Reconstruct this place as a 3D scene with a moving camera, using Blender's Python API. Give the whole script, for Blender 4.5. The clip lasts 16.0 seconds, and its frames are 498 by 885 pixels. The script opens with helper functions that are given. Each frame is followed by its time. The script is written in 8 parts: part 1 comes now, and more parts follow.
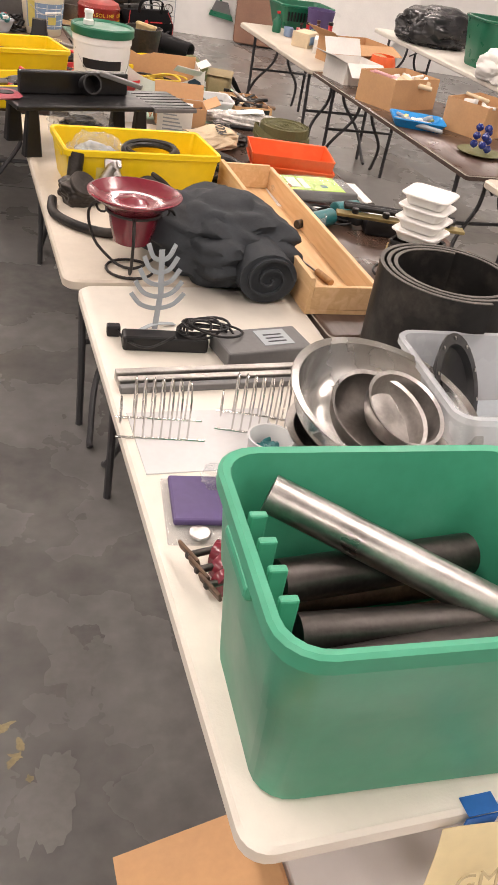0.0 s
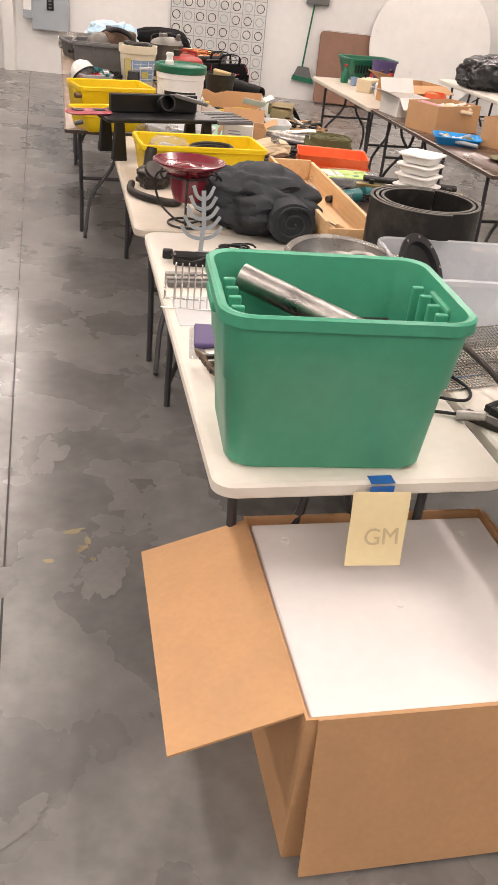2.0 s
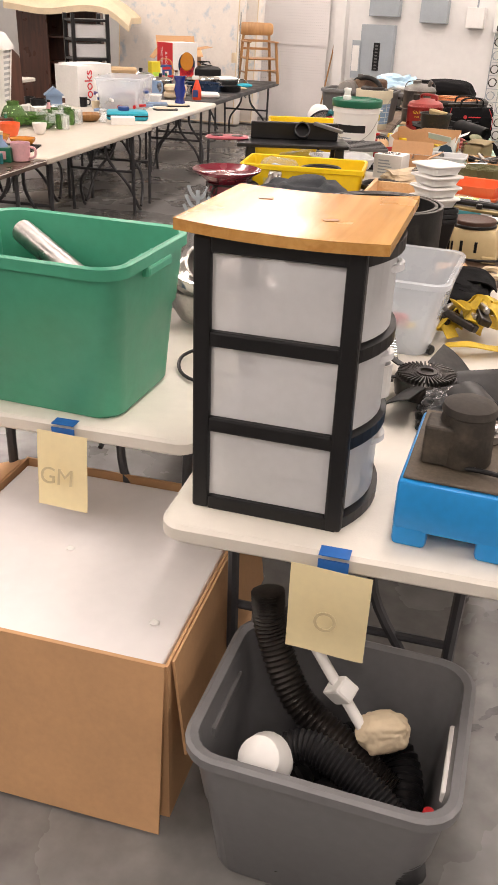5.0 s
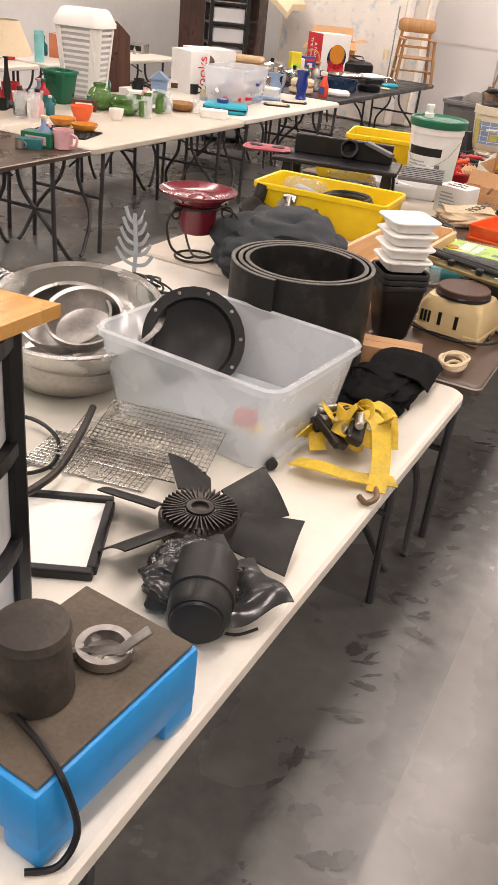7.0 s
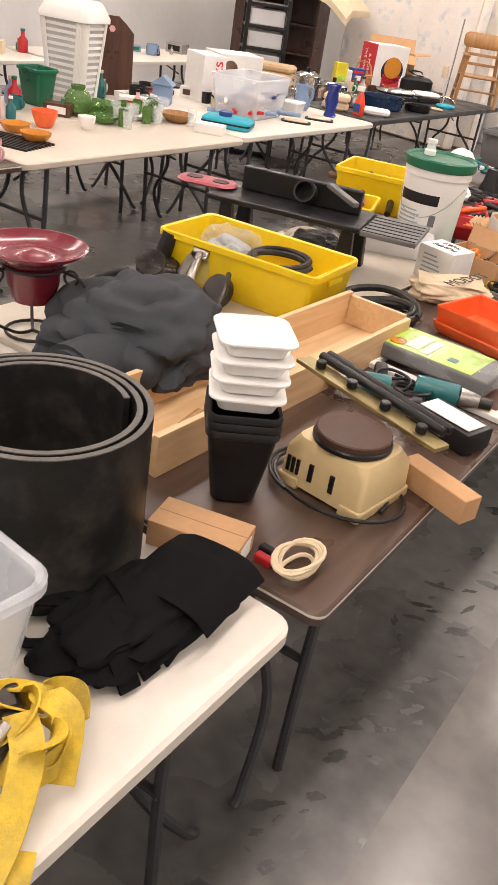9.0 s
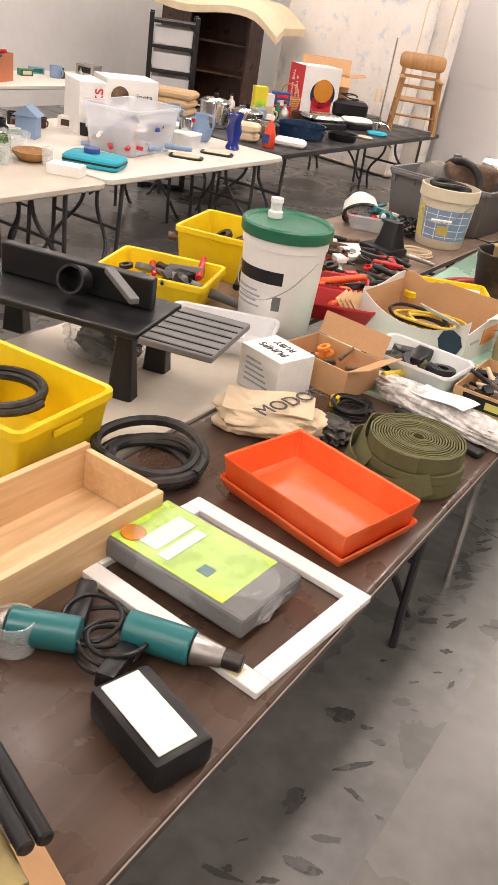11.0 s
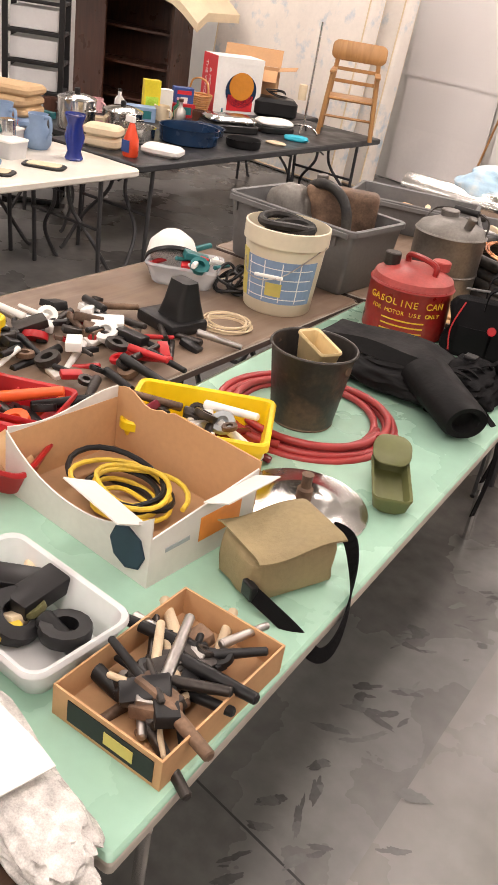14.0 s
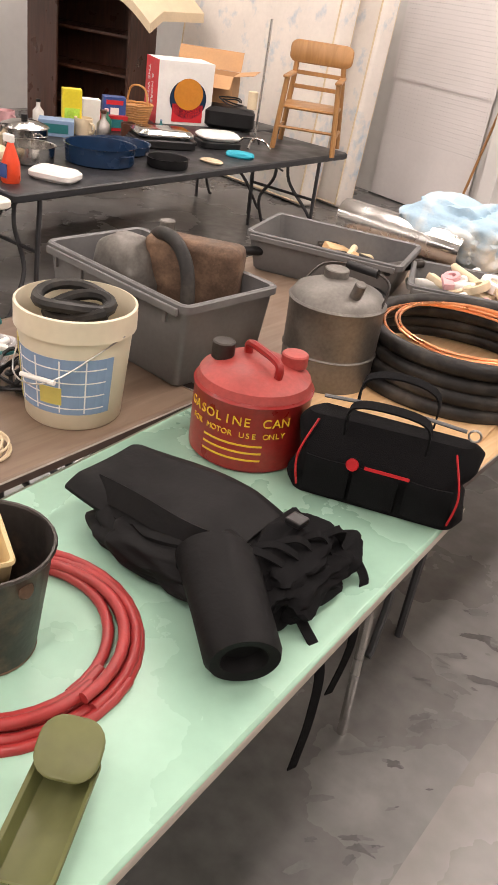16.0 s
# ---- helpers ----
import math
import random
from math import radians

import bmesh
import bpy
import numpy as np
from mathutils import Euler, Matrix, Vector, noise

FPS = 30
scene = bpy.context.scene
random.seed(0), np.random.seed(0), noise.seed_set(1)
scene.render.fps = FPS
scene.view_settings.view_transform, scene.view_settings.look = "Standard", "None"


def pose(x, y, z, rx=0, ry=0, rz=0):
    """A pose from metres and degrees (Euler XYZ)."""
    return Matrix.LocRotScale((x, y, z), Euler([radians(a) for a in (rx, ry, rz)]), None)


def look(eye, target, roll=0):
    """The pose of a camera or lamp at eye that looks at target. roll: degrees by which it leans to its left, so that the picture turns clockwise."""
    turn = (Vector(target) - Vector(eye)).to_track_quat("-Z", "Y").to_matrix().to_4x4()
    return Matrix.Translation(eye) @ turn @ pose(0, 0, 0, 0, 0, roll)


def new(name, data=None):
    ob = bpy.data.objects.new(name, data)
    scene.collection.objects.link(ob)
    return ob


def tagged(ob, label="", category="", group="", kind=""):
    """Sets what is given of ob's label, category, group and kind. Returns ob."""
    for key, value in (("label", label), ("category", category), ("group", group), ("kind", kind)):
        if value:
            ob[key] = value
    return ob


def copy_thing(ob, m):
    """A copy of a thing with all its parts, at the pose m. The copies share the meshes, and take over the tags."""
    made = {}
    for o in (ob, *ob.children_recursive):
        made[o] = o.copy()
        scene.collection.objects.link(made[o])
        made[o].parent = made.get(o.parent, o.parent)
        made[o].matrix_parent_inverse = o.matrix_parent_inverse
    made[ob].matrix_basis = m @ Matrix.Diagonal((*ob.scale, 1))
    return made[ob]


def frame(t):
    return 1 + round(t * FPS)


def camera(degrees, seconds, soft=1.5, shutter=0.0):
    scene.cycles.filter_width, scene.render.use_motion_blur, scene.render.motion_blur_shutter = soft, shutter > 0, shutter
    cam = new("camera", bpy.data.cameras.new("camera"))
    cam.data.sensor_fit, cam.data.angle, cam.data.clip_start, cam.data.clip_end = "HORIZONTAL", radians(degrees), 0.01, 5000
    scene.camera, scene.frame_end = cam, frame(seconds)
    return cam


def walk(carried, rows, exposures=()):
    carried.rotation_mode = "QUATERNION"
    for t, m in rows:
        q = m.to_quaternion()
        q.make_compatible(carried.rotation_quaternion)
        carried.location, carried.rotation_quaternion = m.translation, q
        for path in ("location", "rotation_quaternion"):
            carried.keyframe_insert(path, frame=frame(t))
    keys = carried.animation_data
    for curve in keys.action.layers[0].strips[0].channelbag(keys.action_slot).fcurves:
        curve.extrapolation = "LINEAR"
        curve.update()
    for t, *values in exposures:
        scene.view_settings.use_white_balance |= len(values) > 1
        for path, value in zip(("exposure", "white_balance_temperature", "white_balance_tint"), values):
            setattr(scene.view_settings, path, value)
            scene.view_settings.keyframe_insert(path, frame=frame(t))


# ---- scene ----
cam = camera(33.2, 16.0, soft=1.2)
PATH = [
    (0, (-0.372, -0.587, 1.899), (0.279, 0.941, 0.784), 10.5),
    (0.5, (-0.327, -0.817, 1.863), (0.28, 0.746, 0.773), 9.6),
    (1, (-0.325, -1.068, 1.836), (0.229, 0.533, 0.774), 8.5),
    (1.5, (-0.375, -1.296, 1.806), (0.134, 0.334, 0.765), 7.5),
    (2, (-0.335, -1.553, 1.758), (0.095, 0.125, 0.757), 6.2),
    (2.5, (-0.19, -1.753, 1.723), (0.123, -0.031, 0.756), 4.8),
    (3, (0.058, -1.807, 1.689), (0.225, -0.049, 0.75), 3.8),
    (3.2, (0.16, -1.848, 1.706), (0.284, -0.083, 0.773), 3.5),
    (5.5, (1.527, -1.492, 1.641), (0.961, 0.188, 0.715), 2.4),
    (6, (1.687, -1.25, 1.67), (1.028, 0.39, 0.734), 3.1),
    (6.5, (1.8, -1.054, 1.732), (1.087, 0.548, 0.771), 4.8),
    (7, (1.926, -0.79, 1.752), (1.162, 0.779, 0.775), 6.3),
    (7.5, (1.968, -0.494, 1.765), (1.162, 1.045, 0.774), 7.7),
    (8, (1.95, -0.172, 1.775), (1.119, 1.349, 0.778), 9.0),
    (8.5, (1.986, 0.161, 1.774), (1.125, 1.666, 0.777), 9.5),
    (9, (1.992, 0.449, 1.778), (1.092, 1.937, 0.788), 9.3),
    (9.2, (1.979, 0.581, 1.791), (1.079, 2.072, 0.807), 9.6),
    (11.3, (1.955, 1.859, 1.846), (1.072, 3.379, 0.892), 9.0),
    (11.5, (1.958, 1.964, 1.842), (1.08, 3.489, 0.89), 9.0),
    (12, (1.959, 2.289, 1.849), (1.091, 3.82, 0.898), 9.1),
    (12.5, (1.911, 2.631, 1.843), (1.045, 4.164, 0.896), 9.2),
    (13, (1.913, 2.935, 1.845), (1.026, 4.455, 0.896), 9.0),
    (13.5, (1.934, 3.224, 1.849), (1.039, 4.734, 0.891), 9.3),
    (14, (1.925, 3.54, 1.812), (1.013, 5.034, 0.844), 9.4),
    (14.5, (1.917, 3.852, 1.816), (0.984, 5.328, 0.84), 9.1),
    (15, (1.943, 4.193, 1.814), (0.986, 5.655, 0.839), 8.8),
    (15.5, (1.922, 4.489, 1.82), (0.951, 5.94, 0.845), 8.9),
    (16, (1.884, 4.779, 1.838), (0.905, 6.223, 0.862), 8.5),
]
walk(cam, [(t, look(eye, target, roll)) for t, eye, target, roll in PATH])

# ---- light ----
ZT = 0.72          # table tops
CEIL = 3.9
world = bpy.data.worlds.new("world")
scene.world = world
world.use_nodes = True
world.node_tree.nodes["Background"].inputs[0].default_value = (0.8, 0.85, 0.9, 1)
world.node_tree.nodes["Background"].inputs[1].default_value = 0.06
scene.view_settings.exposure = 0.0
LAMP_W = 46.5


def area(x, y, w, d, watts):
    lamp = bpy.data.lights.new("tube_light", "AREA")
    lamp.shape, lamp.size, lamp.size_y, lamp.energy, lamp.color = "RECTANGLE", w, d, watts, (1.0, 0.825, 0.75)
    ob = new("tube_light", lamp)
    ob.location = (x, y, CEIL - 0.19)


LIGHTS = [(x, y) for x in (-4.4, -1.2, 1.5, 4.9) for y in (-3.5, 0.3, 4.0, 7.7, 10.4)]
for lx, ly in LIGHTS:
    area(lx, ly, 0.3, 2.4, LAMP_W)


# ---- materials ----
def mat(name, col, rough=0.5, metal=0.0, var=0.12, scale=6.0, bump=0.0, bscale=60.0, alpha=1.0, trans=0.0, rvar=0.12, col2=None,
        mix_at=(0.45, 0.65), mscale=None, spec=0.5, coat=0.0):
    m = bpy.data.materials.new(name)
    m.use_nodes = True
    nt = m.node_tree
    N, L = nt.nodes, nt.links
    b = N["Principled BSDF"]
    tc = N.new("ShaderNodeTexCoord")
    n1 = N.new("ShaderNodeTexNoise")
    n1.inputs["Scale"].default_value, n1.inputs["Detail"].default_value = scale, 6
    n2 = N.new("ShaderNodeTexNoise")
    n2.inputs["Scale"].default_value, n2.inputs["Detail"].default_value = scale * 9, 3
    L.new(tc.outputs["Object"], n1.inputs["Vector"])
    L.new(tc.outputs["Object"], n2.inputs["Vector"])
    add = N.new("ShaderNodeMath")
    add.operation = "MULTIPLY_ADD"
    L.new(n2.outputs["Fac"], add.inputs[0])
    add.inputs[1].default_value = 0.5
    L.new(n1.outputs["Fac"], add.inputs[2])
    mr = N.new("ShaderNodeMapRange")
    L.new(add.outputs[0], mr.inputs[0])
    mr.inputs[1].default_value, mr.inputs[2].default_value = 0.5, 1.0
    mr.inputs[3].default_value, mr.inputs[4].default_value = 1 - var, 1 + var
    vm = N.new("ShaderNodeVectorMath")
    vm.operation = "SCALE"
    L.new(mr.outputs[0], vm.inputs["Scale"])
    if col2:
        n3 = N.new("ShaderNodeTexNoise")
        n3.inputs["Scale"].default_value, n3.inputs["Detail"].default_value, n3.inputs["Roughness"].default_value = mscale or scale * 0.7, 8, 0.62
        L.new(tc.outputs["Object"], n3.inputs["Vector"])
        r3 = N.new("ShaderNodeMapRange")
        r3.inputs[1].default_value, r3.inputs[2].default_value = mix_at
        L.new(n3.outputs["Fac"], r3.inputs[0])
        mx = N.new("ShaderNodeMix")
        mx.data_type = "RGBA"
        mx.inputs[6].default_value, mx.inputs[7].default_value = (*col, 1), (*col2, 1)
        L.new(r3.outputs[0], mx.inputs[0])
        L.new(mx.outputs[2], vm.inputs[0])
    else:
        vm.inputs[0].default_value = col
    L.new(vm.outputs[0], b.inputs["Base Color"])
    rr = N.new("ShaderNodeMapRange")
    L.new(n1.outputs["Fac"], rr.inputs[0])
    rr.inputs[1].default_value, rr.inputs[2].default_value = 0.3, 0.7
    rr.inputs[3].default_value, rr.inputs[4].default_value = max(0.02, rough - rvar), min(1, rough + rvar)
    L.new(rr.outputs[0], b.inputs["Roughness"])
    b.inputs["Metallic"].default_value = metal
    b.inputs["Alpha"].default_value = alpha
    b.inputs["Transmission Weight"].default_value = trans
    b.inputs["Specular IOR Level"].default_value = spec
    b.inputs["Coat Weight"].default_value = coat
    if bump:
        nb = N.new("ShaderNodeTexNoise")
        nb.inputs["Scale"].default_value, nb.inputs["Detail"].default_value = bscale, 4
        L.new(tc.outputs["Object"], nb.inputs["Vector"])
        bp = N.new("ShaderNodeBump")
        bp.inputs["Strength"].default_value, bp.inputs["Distance"].default_value = bump, 0.004
        L.new(nb.outputs["Fac"], bp.inputs["Height"])
        L.new(bp.outputs[0], b.inputs["Normal"])
    return m


def wood_mat(name, col, col2, rough=0.45, along=(1, 14, 14)):
    m = mat(name, col, rough, var=0.08, scale=5)
    nt = m.node_tree
    N, L = nt.nodes, nt.links
    tc = N.new("ShaderNodeTexCoord")
    mp = N.new("ShaderNodeMapping")
    mp.inputs["Scale"].default_value = along
    L.new(tc.outputs["Object"], mp.inputs[0])
    n = N.new("ShaderNodeTexNoise")
    n.inputs["Scale"].default_value, n.inputs["Detail"].default_value, n.inputs["Distortion"].default_value = 2.2, 7, 1.2
    L.new(mp.outputs[0], n.inputs["Vector"])
    mx = N.new("ShaderNodeMix")
    mx.data_type = "RGBA"
    mx.inputs[6].default_value, mx.inputs[7].default_value = (*col, 1), (*col2, 1)
    r = N.new("ShaderNodeMapRange")
    r.inputs[1].default_value, r.inputs[2].default_value = 0.38, 0.66
    L.new(n.outputs["Fac"], r.inputs[0])
    L.new(r.outputs[0], mx.inputs[0])
    L.new(mx.outputs[2], N["Principled BSDF"].inputs["Base Color"])
    return m


def glow(name, col, strength):
    m = bpy.data.materials.new(name)
    m.use_nodes = True
    b = m.node_tree.nodes["Principled BSDF"]
    b.inputs["Base Color"].default_value = (*col, 1)
    b.inputs["Emission Color"].default_value, b.inputs["Emission Strength"].default_value = (*col, 1), strength
    return m


M_FLOOR = mat("polished_concrete", (0.15, 0.147, 0.143), 0.28, var=0.34, scale=1.6, bump=0.05, bscale=9, rvar=0.12, col2=(0.24, 0.235, 0.225), mix_at=(0.46, 0.7), mscale=1.1)
M_SPILL = mat("floor_stain", (0.108, 0.106, 0.104), 0.28, var=0.3, scale=7)
M_YELLOWSTAIN = mat("old_yellow_paint", (0.3, 0.25, 0.13), 0.5, var=0.4, scale=14)
M_PATCH = mat("bare_concrete", (0.16, 0.156, 0.15), 0.33, var=0.25, scale=5)
M_JOINT = mat("joint_filler", (0.03, 0.03, 0.03), 0.7)
M_WALL = mat("white_wall_paint", (0.78, 0.77, 0.75), 0.7, var=0.05, scale=1.2, bump=0.1, bscale=25)
M_CEIL = mat("white_ceiling", (0.75, 0.75, 0.73), 0.9, var=0.05)
M_WHITE = mat("table_plastic", (0.76, 0.72, 0.64), 0.42, var=0.06, scale=3, bump=0.12, bscale=220)
M_CREAM = mat("aged_table_plastic", (0.6, 0.54, 0.45), 0.42, var=0.08, scale=3, bump=0.12, bscale=220)
M_BROWN = wood_mat("dark_wood_laminate", (0.07, 0.042, 0.03), (0.105, 0.066, 0.047), 0.32, (9, 1, 9))
M_TAN = wood_mat("worn_tan_laminate", (0.2, 0.14, 0.1), (0.27, 0.2, 0.145), 0.4, (9, 1, 9))
M_MINT = mat("mint_laminate", (0.37, 0.6, 0.47), 0.3, var=0.06, scale=4)
M_EDGE = mat("table_edge", (0.08, 0.055, 0.045), 0.4)
M_EDGE_L = mat("pale_table_edge", (0.5, 0.46, 0.4), 0.45)
M_BLACKTOP = mat("black_table_plastic", (0.022, 0.023, 0.026), 0.45, var=0.15, bump=0.1, bscale=200)
M_LEG = mat("grey_powder_steel", (0.06, 0.06, 0.065), 0.4, metal=0.3)
M_CHROME = mat("bright_steel", (0.62, 0.61, 0.59), 0.2, metal=1.0, var=0.08, scale=8)
M_STEEL = mat("dull_steel", (0.45, 0.43, 0.41), 0.38, metal=1.0, var=0.25, scale=9, bump=0.1)
M_DARKSTEEL = mat("dark_oily_steel", (0.06, 0.054, 0.05), 0.4, metal=0.8, var=0.35, scale=12, bump=0.15)
M_RUST = mat("rusty_iron", (0.12, 0.075, 0.05), 0.6, metal=0.4, var=0.4, scale=14, bump=0.3, col2=(0.22, 0.14, 0.09))
M_BLACK = mat("black_plastic", (0.011, 0.011, 0.012), 0.4, spec=0.35, var=0.2, scale=10, bump=0.06)
M_RUBBER = mat("black_rubber", (0.013, 0.0125, 0.012), 0.5, spec=0.3, var=0.35, scale=6, bump=0.15, col2=(0.06, 0.053, 0.046), mix_at=(0.47, 0.74), mscale=9)
M_BLACKCLOTH = mat("black_nylon", (0.007, 0.007, 0.0078), 0.85, spec=0.1, var=0.2, scale=20, bump=0.35, bscale=400)
M_BLACKRUB = mat("black_coated_cloth", (0.007, 0.007, 0.0075), 0.6, spec=0.15, var=0.25, scale=12, bump=0.25, bscale=60)
M_GREYCLOTH = mat("charcoal_canvas", (0.035, 0.04, 0.046), 0.75, spec=0.25, var=0.15, scale=12, bump=0.3, bscale=350)
M_GREEN = mat("green_tote_plastic", (0.065, 0.36, 0.22), 0.42, var=0.1, scale=4, bump=0.05, col2=(0.1, 0.4, 0.26), mix_at=(0.55, 0.8))
M_DKGREEN = mat("dark_green_plastic", (0.012, 0.14, 0.075), 0.35, var=0.1)
M_YELLOW = mat("yellow_bin_plastic", (0.85, 0.6, 0.008), 0.4, var=0.07, scale=4)
M_ORANGE = mat("orange_tray_plastic", (0.82, 0.13, 0.03), 0.38, var=0.1, scale=5, col2=(0.85, 0.2, 0.07), mix_at=(0.5, 0.7))
M_BLUE = mat("bright_blue_plastic", (0.015, 0.29, 0.72), 0.4, var=0.1)
M_GREYBIN = mat("grey_tote_plastic", (0.17, 0.17, 0.175), 0.4, var=0.1, scale=5)
M_GREYCRATE = mat("dusty_grey_crate", (0.14, 0.14, 0.14), 0.5, var=0.15, scale=7)
M_CARD = mat("cardboard", (0.56, 0.33, 0.165), 0.85, var=0.08, scale=7, bump=0.08, bscale=90)
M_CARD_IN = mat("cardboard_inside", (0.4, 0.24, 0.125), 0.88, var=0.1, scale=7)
M_WHITEP = mat("white_plastic", (0.82, 0.81, 0.78), 0.38, var=0.04)
M_WHITEBOARD = mat("white_panel", (0.82, 0.79, 0.78), 0.5, var=0.04, scale=3)
M_FROST = mat("frosted_plastic", (0.84, 0.85, 0.86), 0.4, var=0.05, alpha=0.62)
M_CLEAR = mat("clear_plastic", (0.82, 0.86, 0.9), 0.22, var=0.04, alpha=0.38)
M_GLASS = mat("clear_glass", (0.85, 0.9, 0.9), 0.05, var=0.02, alpha=0.22)
M_BAG = mat("thin_poly_film", (0.6, 0.62, 0.63), 0.15, var=0.2, scale=12, alpha=0.2, bump=0.5, bscale=40)
M_PAPER = mat("pale_yellow_paper", (0.85, 0.73, 0.43), 0.8, var=0.05)
M_WPAPER = mat("white_paper", (0.8, 0.79, 0.76), 0.8, var=0.06)
M_TAPE = mat("blue_tape", (0.02, 0.14, 0.48), 0.6)
M_INK = mat("ink", (0.05, 0.05, 0.055), 0.7)
M_PINE = wood_mat("pine_board", (0.5, 0.235, 0.065), (0.6, 0.31, 0.1), 0.42, (14, 1, 14))
M_PINE_L = wood_mat("pale_pine", (0.62, 0.4, 0.2), (0.72, 0.5, 0.28), 0.5, (14, 1.2, 14))
M_VARNISH = wood_mat("varnished_pine", (0.52, 0.25, 0.06), (0.64, 0.35, 0.1), 0.22, (14, 1, 14))
M_OAK = wood_mat("oak_chair_wood", (0.32, 0.16, 0.055), (0.42, 0.22, 0.08), 0.4, (12, 12, 1))
M_DKWOOD = wood_mat("dark_walnut", (0.055, 0.022, 0.014), (0.1, 0.04, 0.024), 0.35, (9, 9, 1))
M_MAROON = mat("maroon_glaze", (0.17, 0.014, 0.028), 0.22, var=0.15, scale=8, rvar=0.08, col2=(0.3, 0.06, 0.08), mix_at=(0.55, 0.8), coat=0.4)
M_IRONW = mat("black_wrought_iron", (0.03, 0.027, 0.026), 0.55, metal=0.5)
M_RED = mat("red_plastic", (0.45, 0.015, 0.02), 0.35, var=0.15)
M_REDCAN = mat("faded_red_paint", (0.27, 0.013, 0.012), 0.34, var=0.3, scale=9, col2=(0.2, 0.05, 0.035), mix_at=(0.55, 0.75))
M_REDTOP = mat("chalky_red_paint", (0.34, 0.05, 0.043), 0.5, var=0.3, scale=12, col2=(0.42, 0.13, 0.11), mix_at=(0.5, 0.75))
M_HOSERED = mat("red_rubber_hose", (0.36, 0.035, 0.035), 0.4, var=0.15, scale=20)
M_OLIVE = mat("olive_webbing", (0.12, 0.115, 0.045), 0.8, var=0.15, scale=20, bump=0.4, bscale=300)
M_KHAKI = mat("khaki_canvas", (0.3, 0.235, 0.125), 0.85, var=0.15, scale=9, bump=0.35, bscale=300)
M_SACK = mat("natural_canvas", (0.62, 0.5, 0.34), 0.85, var=0.1, scale=9, bump=0.3, bscale=300)
M_STRAP = mat("yellow_webbing", (0.72, 0.5, 0.04), 0.7, var=0.2, scale=14, bump=0.3, bscale=300, col2=(0.5, 0.36, 0.06))
M_BEIGE = mat("beige_enamel", (0.62, 0.48, 0.25), 0.4, var=0.06)
M_TEAL = mat("teal_tool_plastic", (0.02, 0.15, 0.16), 0.35, var=0.1)
M_TURQ = mat("turquoise_fabric", (0.02, 0.36, 0.48), 0.6, var=0.1)
M_COBALT = mat("cobalt_glass", (0.01, 0.025, 0.2), 0.08, var=0.1, coat=0.5)
M_BLUEENAMEL = mat("dark_blue_enamel", (0.01, 0.03, 0.075), 0.2, var=0.1)
M_GREENGLASS = mat("green_glass", (0.1, 0.22, 0.05), 0.1, var=0.1, alpha=0.75)
M_AMBER = mat("amber_glass", (0.6, 0.24, 0.03), 0.15, var=0.1)
M_CREAMW = mat("cream_cloth", (0.7, 0.58, 0.4), 0.9, var=0.08, bump=0.3, bscale=60)
M_MATTRESS = mat("floral_ticking", (0.8, 0.75, 0.69), 0.8, var=0.06, scale=3, col2=(0.5, 0.58, 0.64), mix_at=(0.54, 0.68), mscale=4.5, bump=0.3, bscale=12)
M_TOWEL = mat("beige_towel", (0.52, 0.36, 0.2), 0.95, var=0.12, bump=0.5, bscale=120)
M_GREYPAINT = mat("grey_enamel", (0.36, 0.4, 0.43), 0.45, var=0.06)
M_COPPER = mat("copper_tube", (0.75, 0.34, 0.17), 0.28, metal=1.0, var=0.1)
M_GALV = mat("galvanised_steel", (0.2, 0.19, 0.175), 0.5, metal=0.8, var=0.3, scale=11, bump=0.15)
M_ALU = mat("bright_aluminium", (0.72, 0.71, 0.69), 0.2, metal=1.0, var=0.06)
M_OLIVECASE = mat("olive_plastic_case", (0.13, 0.14, 0.05), 0.5, var=0.15)
M_LIME = mat("lime_print", (0.45, 0.7, 0.08), 0.3, var=0.3, scale=12)
M_ORANGEPRINT = mat("orange_print", (0.85, 0.3, 0.05), 0.5)
M_LABELBLUE = mat("faded_blue_label", (0.22, 0.32, 0.48), 0.55, var=0.1)
M_LABELYEL = mat("faded_yellow_label", (0.62, 0.52, 0.14), 0.55, var=0.1)
M_PURPLE = mat("purple_cover", (0.1, 0.07, 0.19), 0.6, var=0.12)
M_PINK = mat("pale_pink_plastic", (0.7, 0.4, 0.42), 0.6, var=0.15, scale=15)
M_LIGHT = glow("lit_tube_cover", (1.0, 0.97, 0.93), 6.0)

# ---- mesh helpers ----
def part(name, bm, material, parent=None, label="", smooth=False):
    me = bpy.data.meshes.new(name)
    bm.normal_update()
    bm.to_mesh(me)
    bm.free()
    if smooth:
        for p in me.polygons:
            p.use_smooth = True
        me.set_sharp_from_angle(angle=0.7)
    me.materials.append(material)
    ob = new(name, me)
    if parent is not None:
        ob.parent = parent
    if label:
        ob["label"] = label
    return ob


def thing(name, x, y, z, rz, label, category, group=""):
    ob = new(name)
    ob.empty_display_size = 0.05
    ob.matrix_basis = pose(x, y, z, 0, 0, rz)
    return tagged(ob, label, category, group)


def setting(ob, label, category):
    return tagged(ob, label, category, kind="structure")


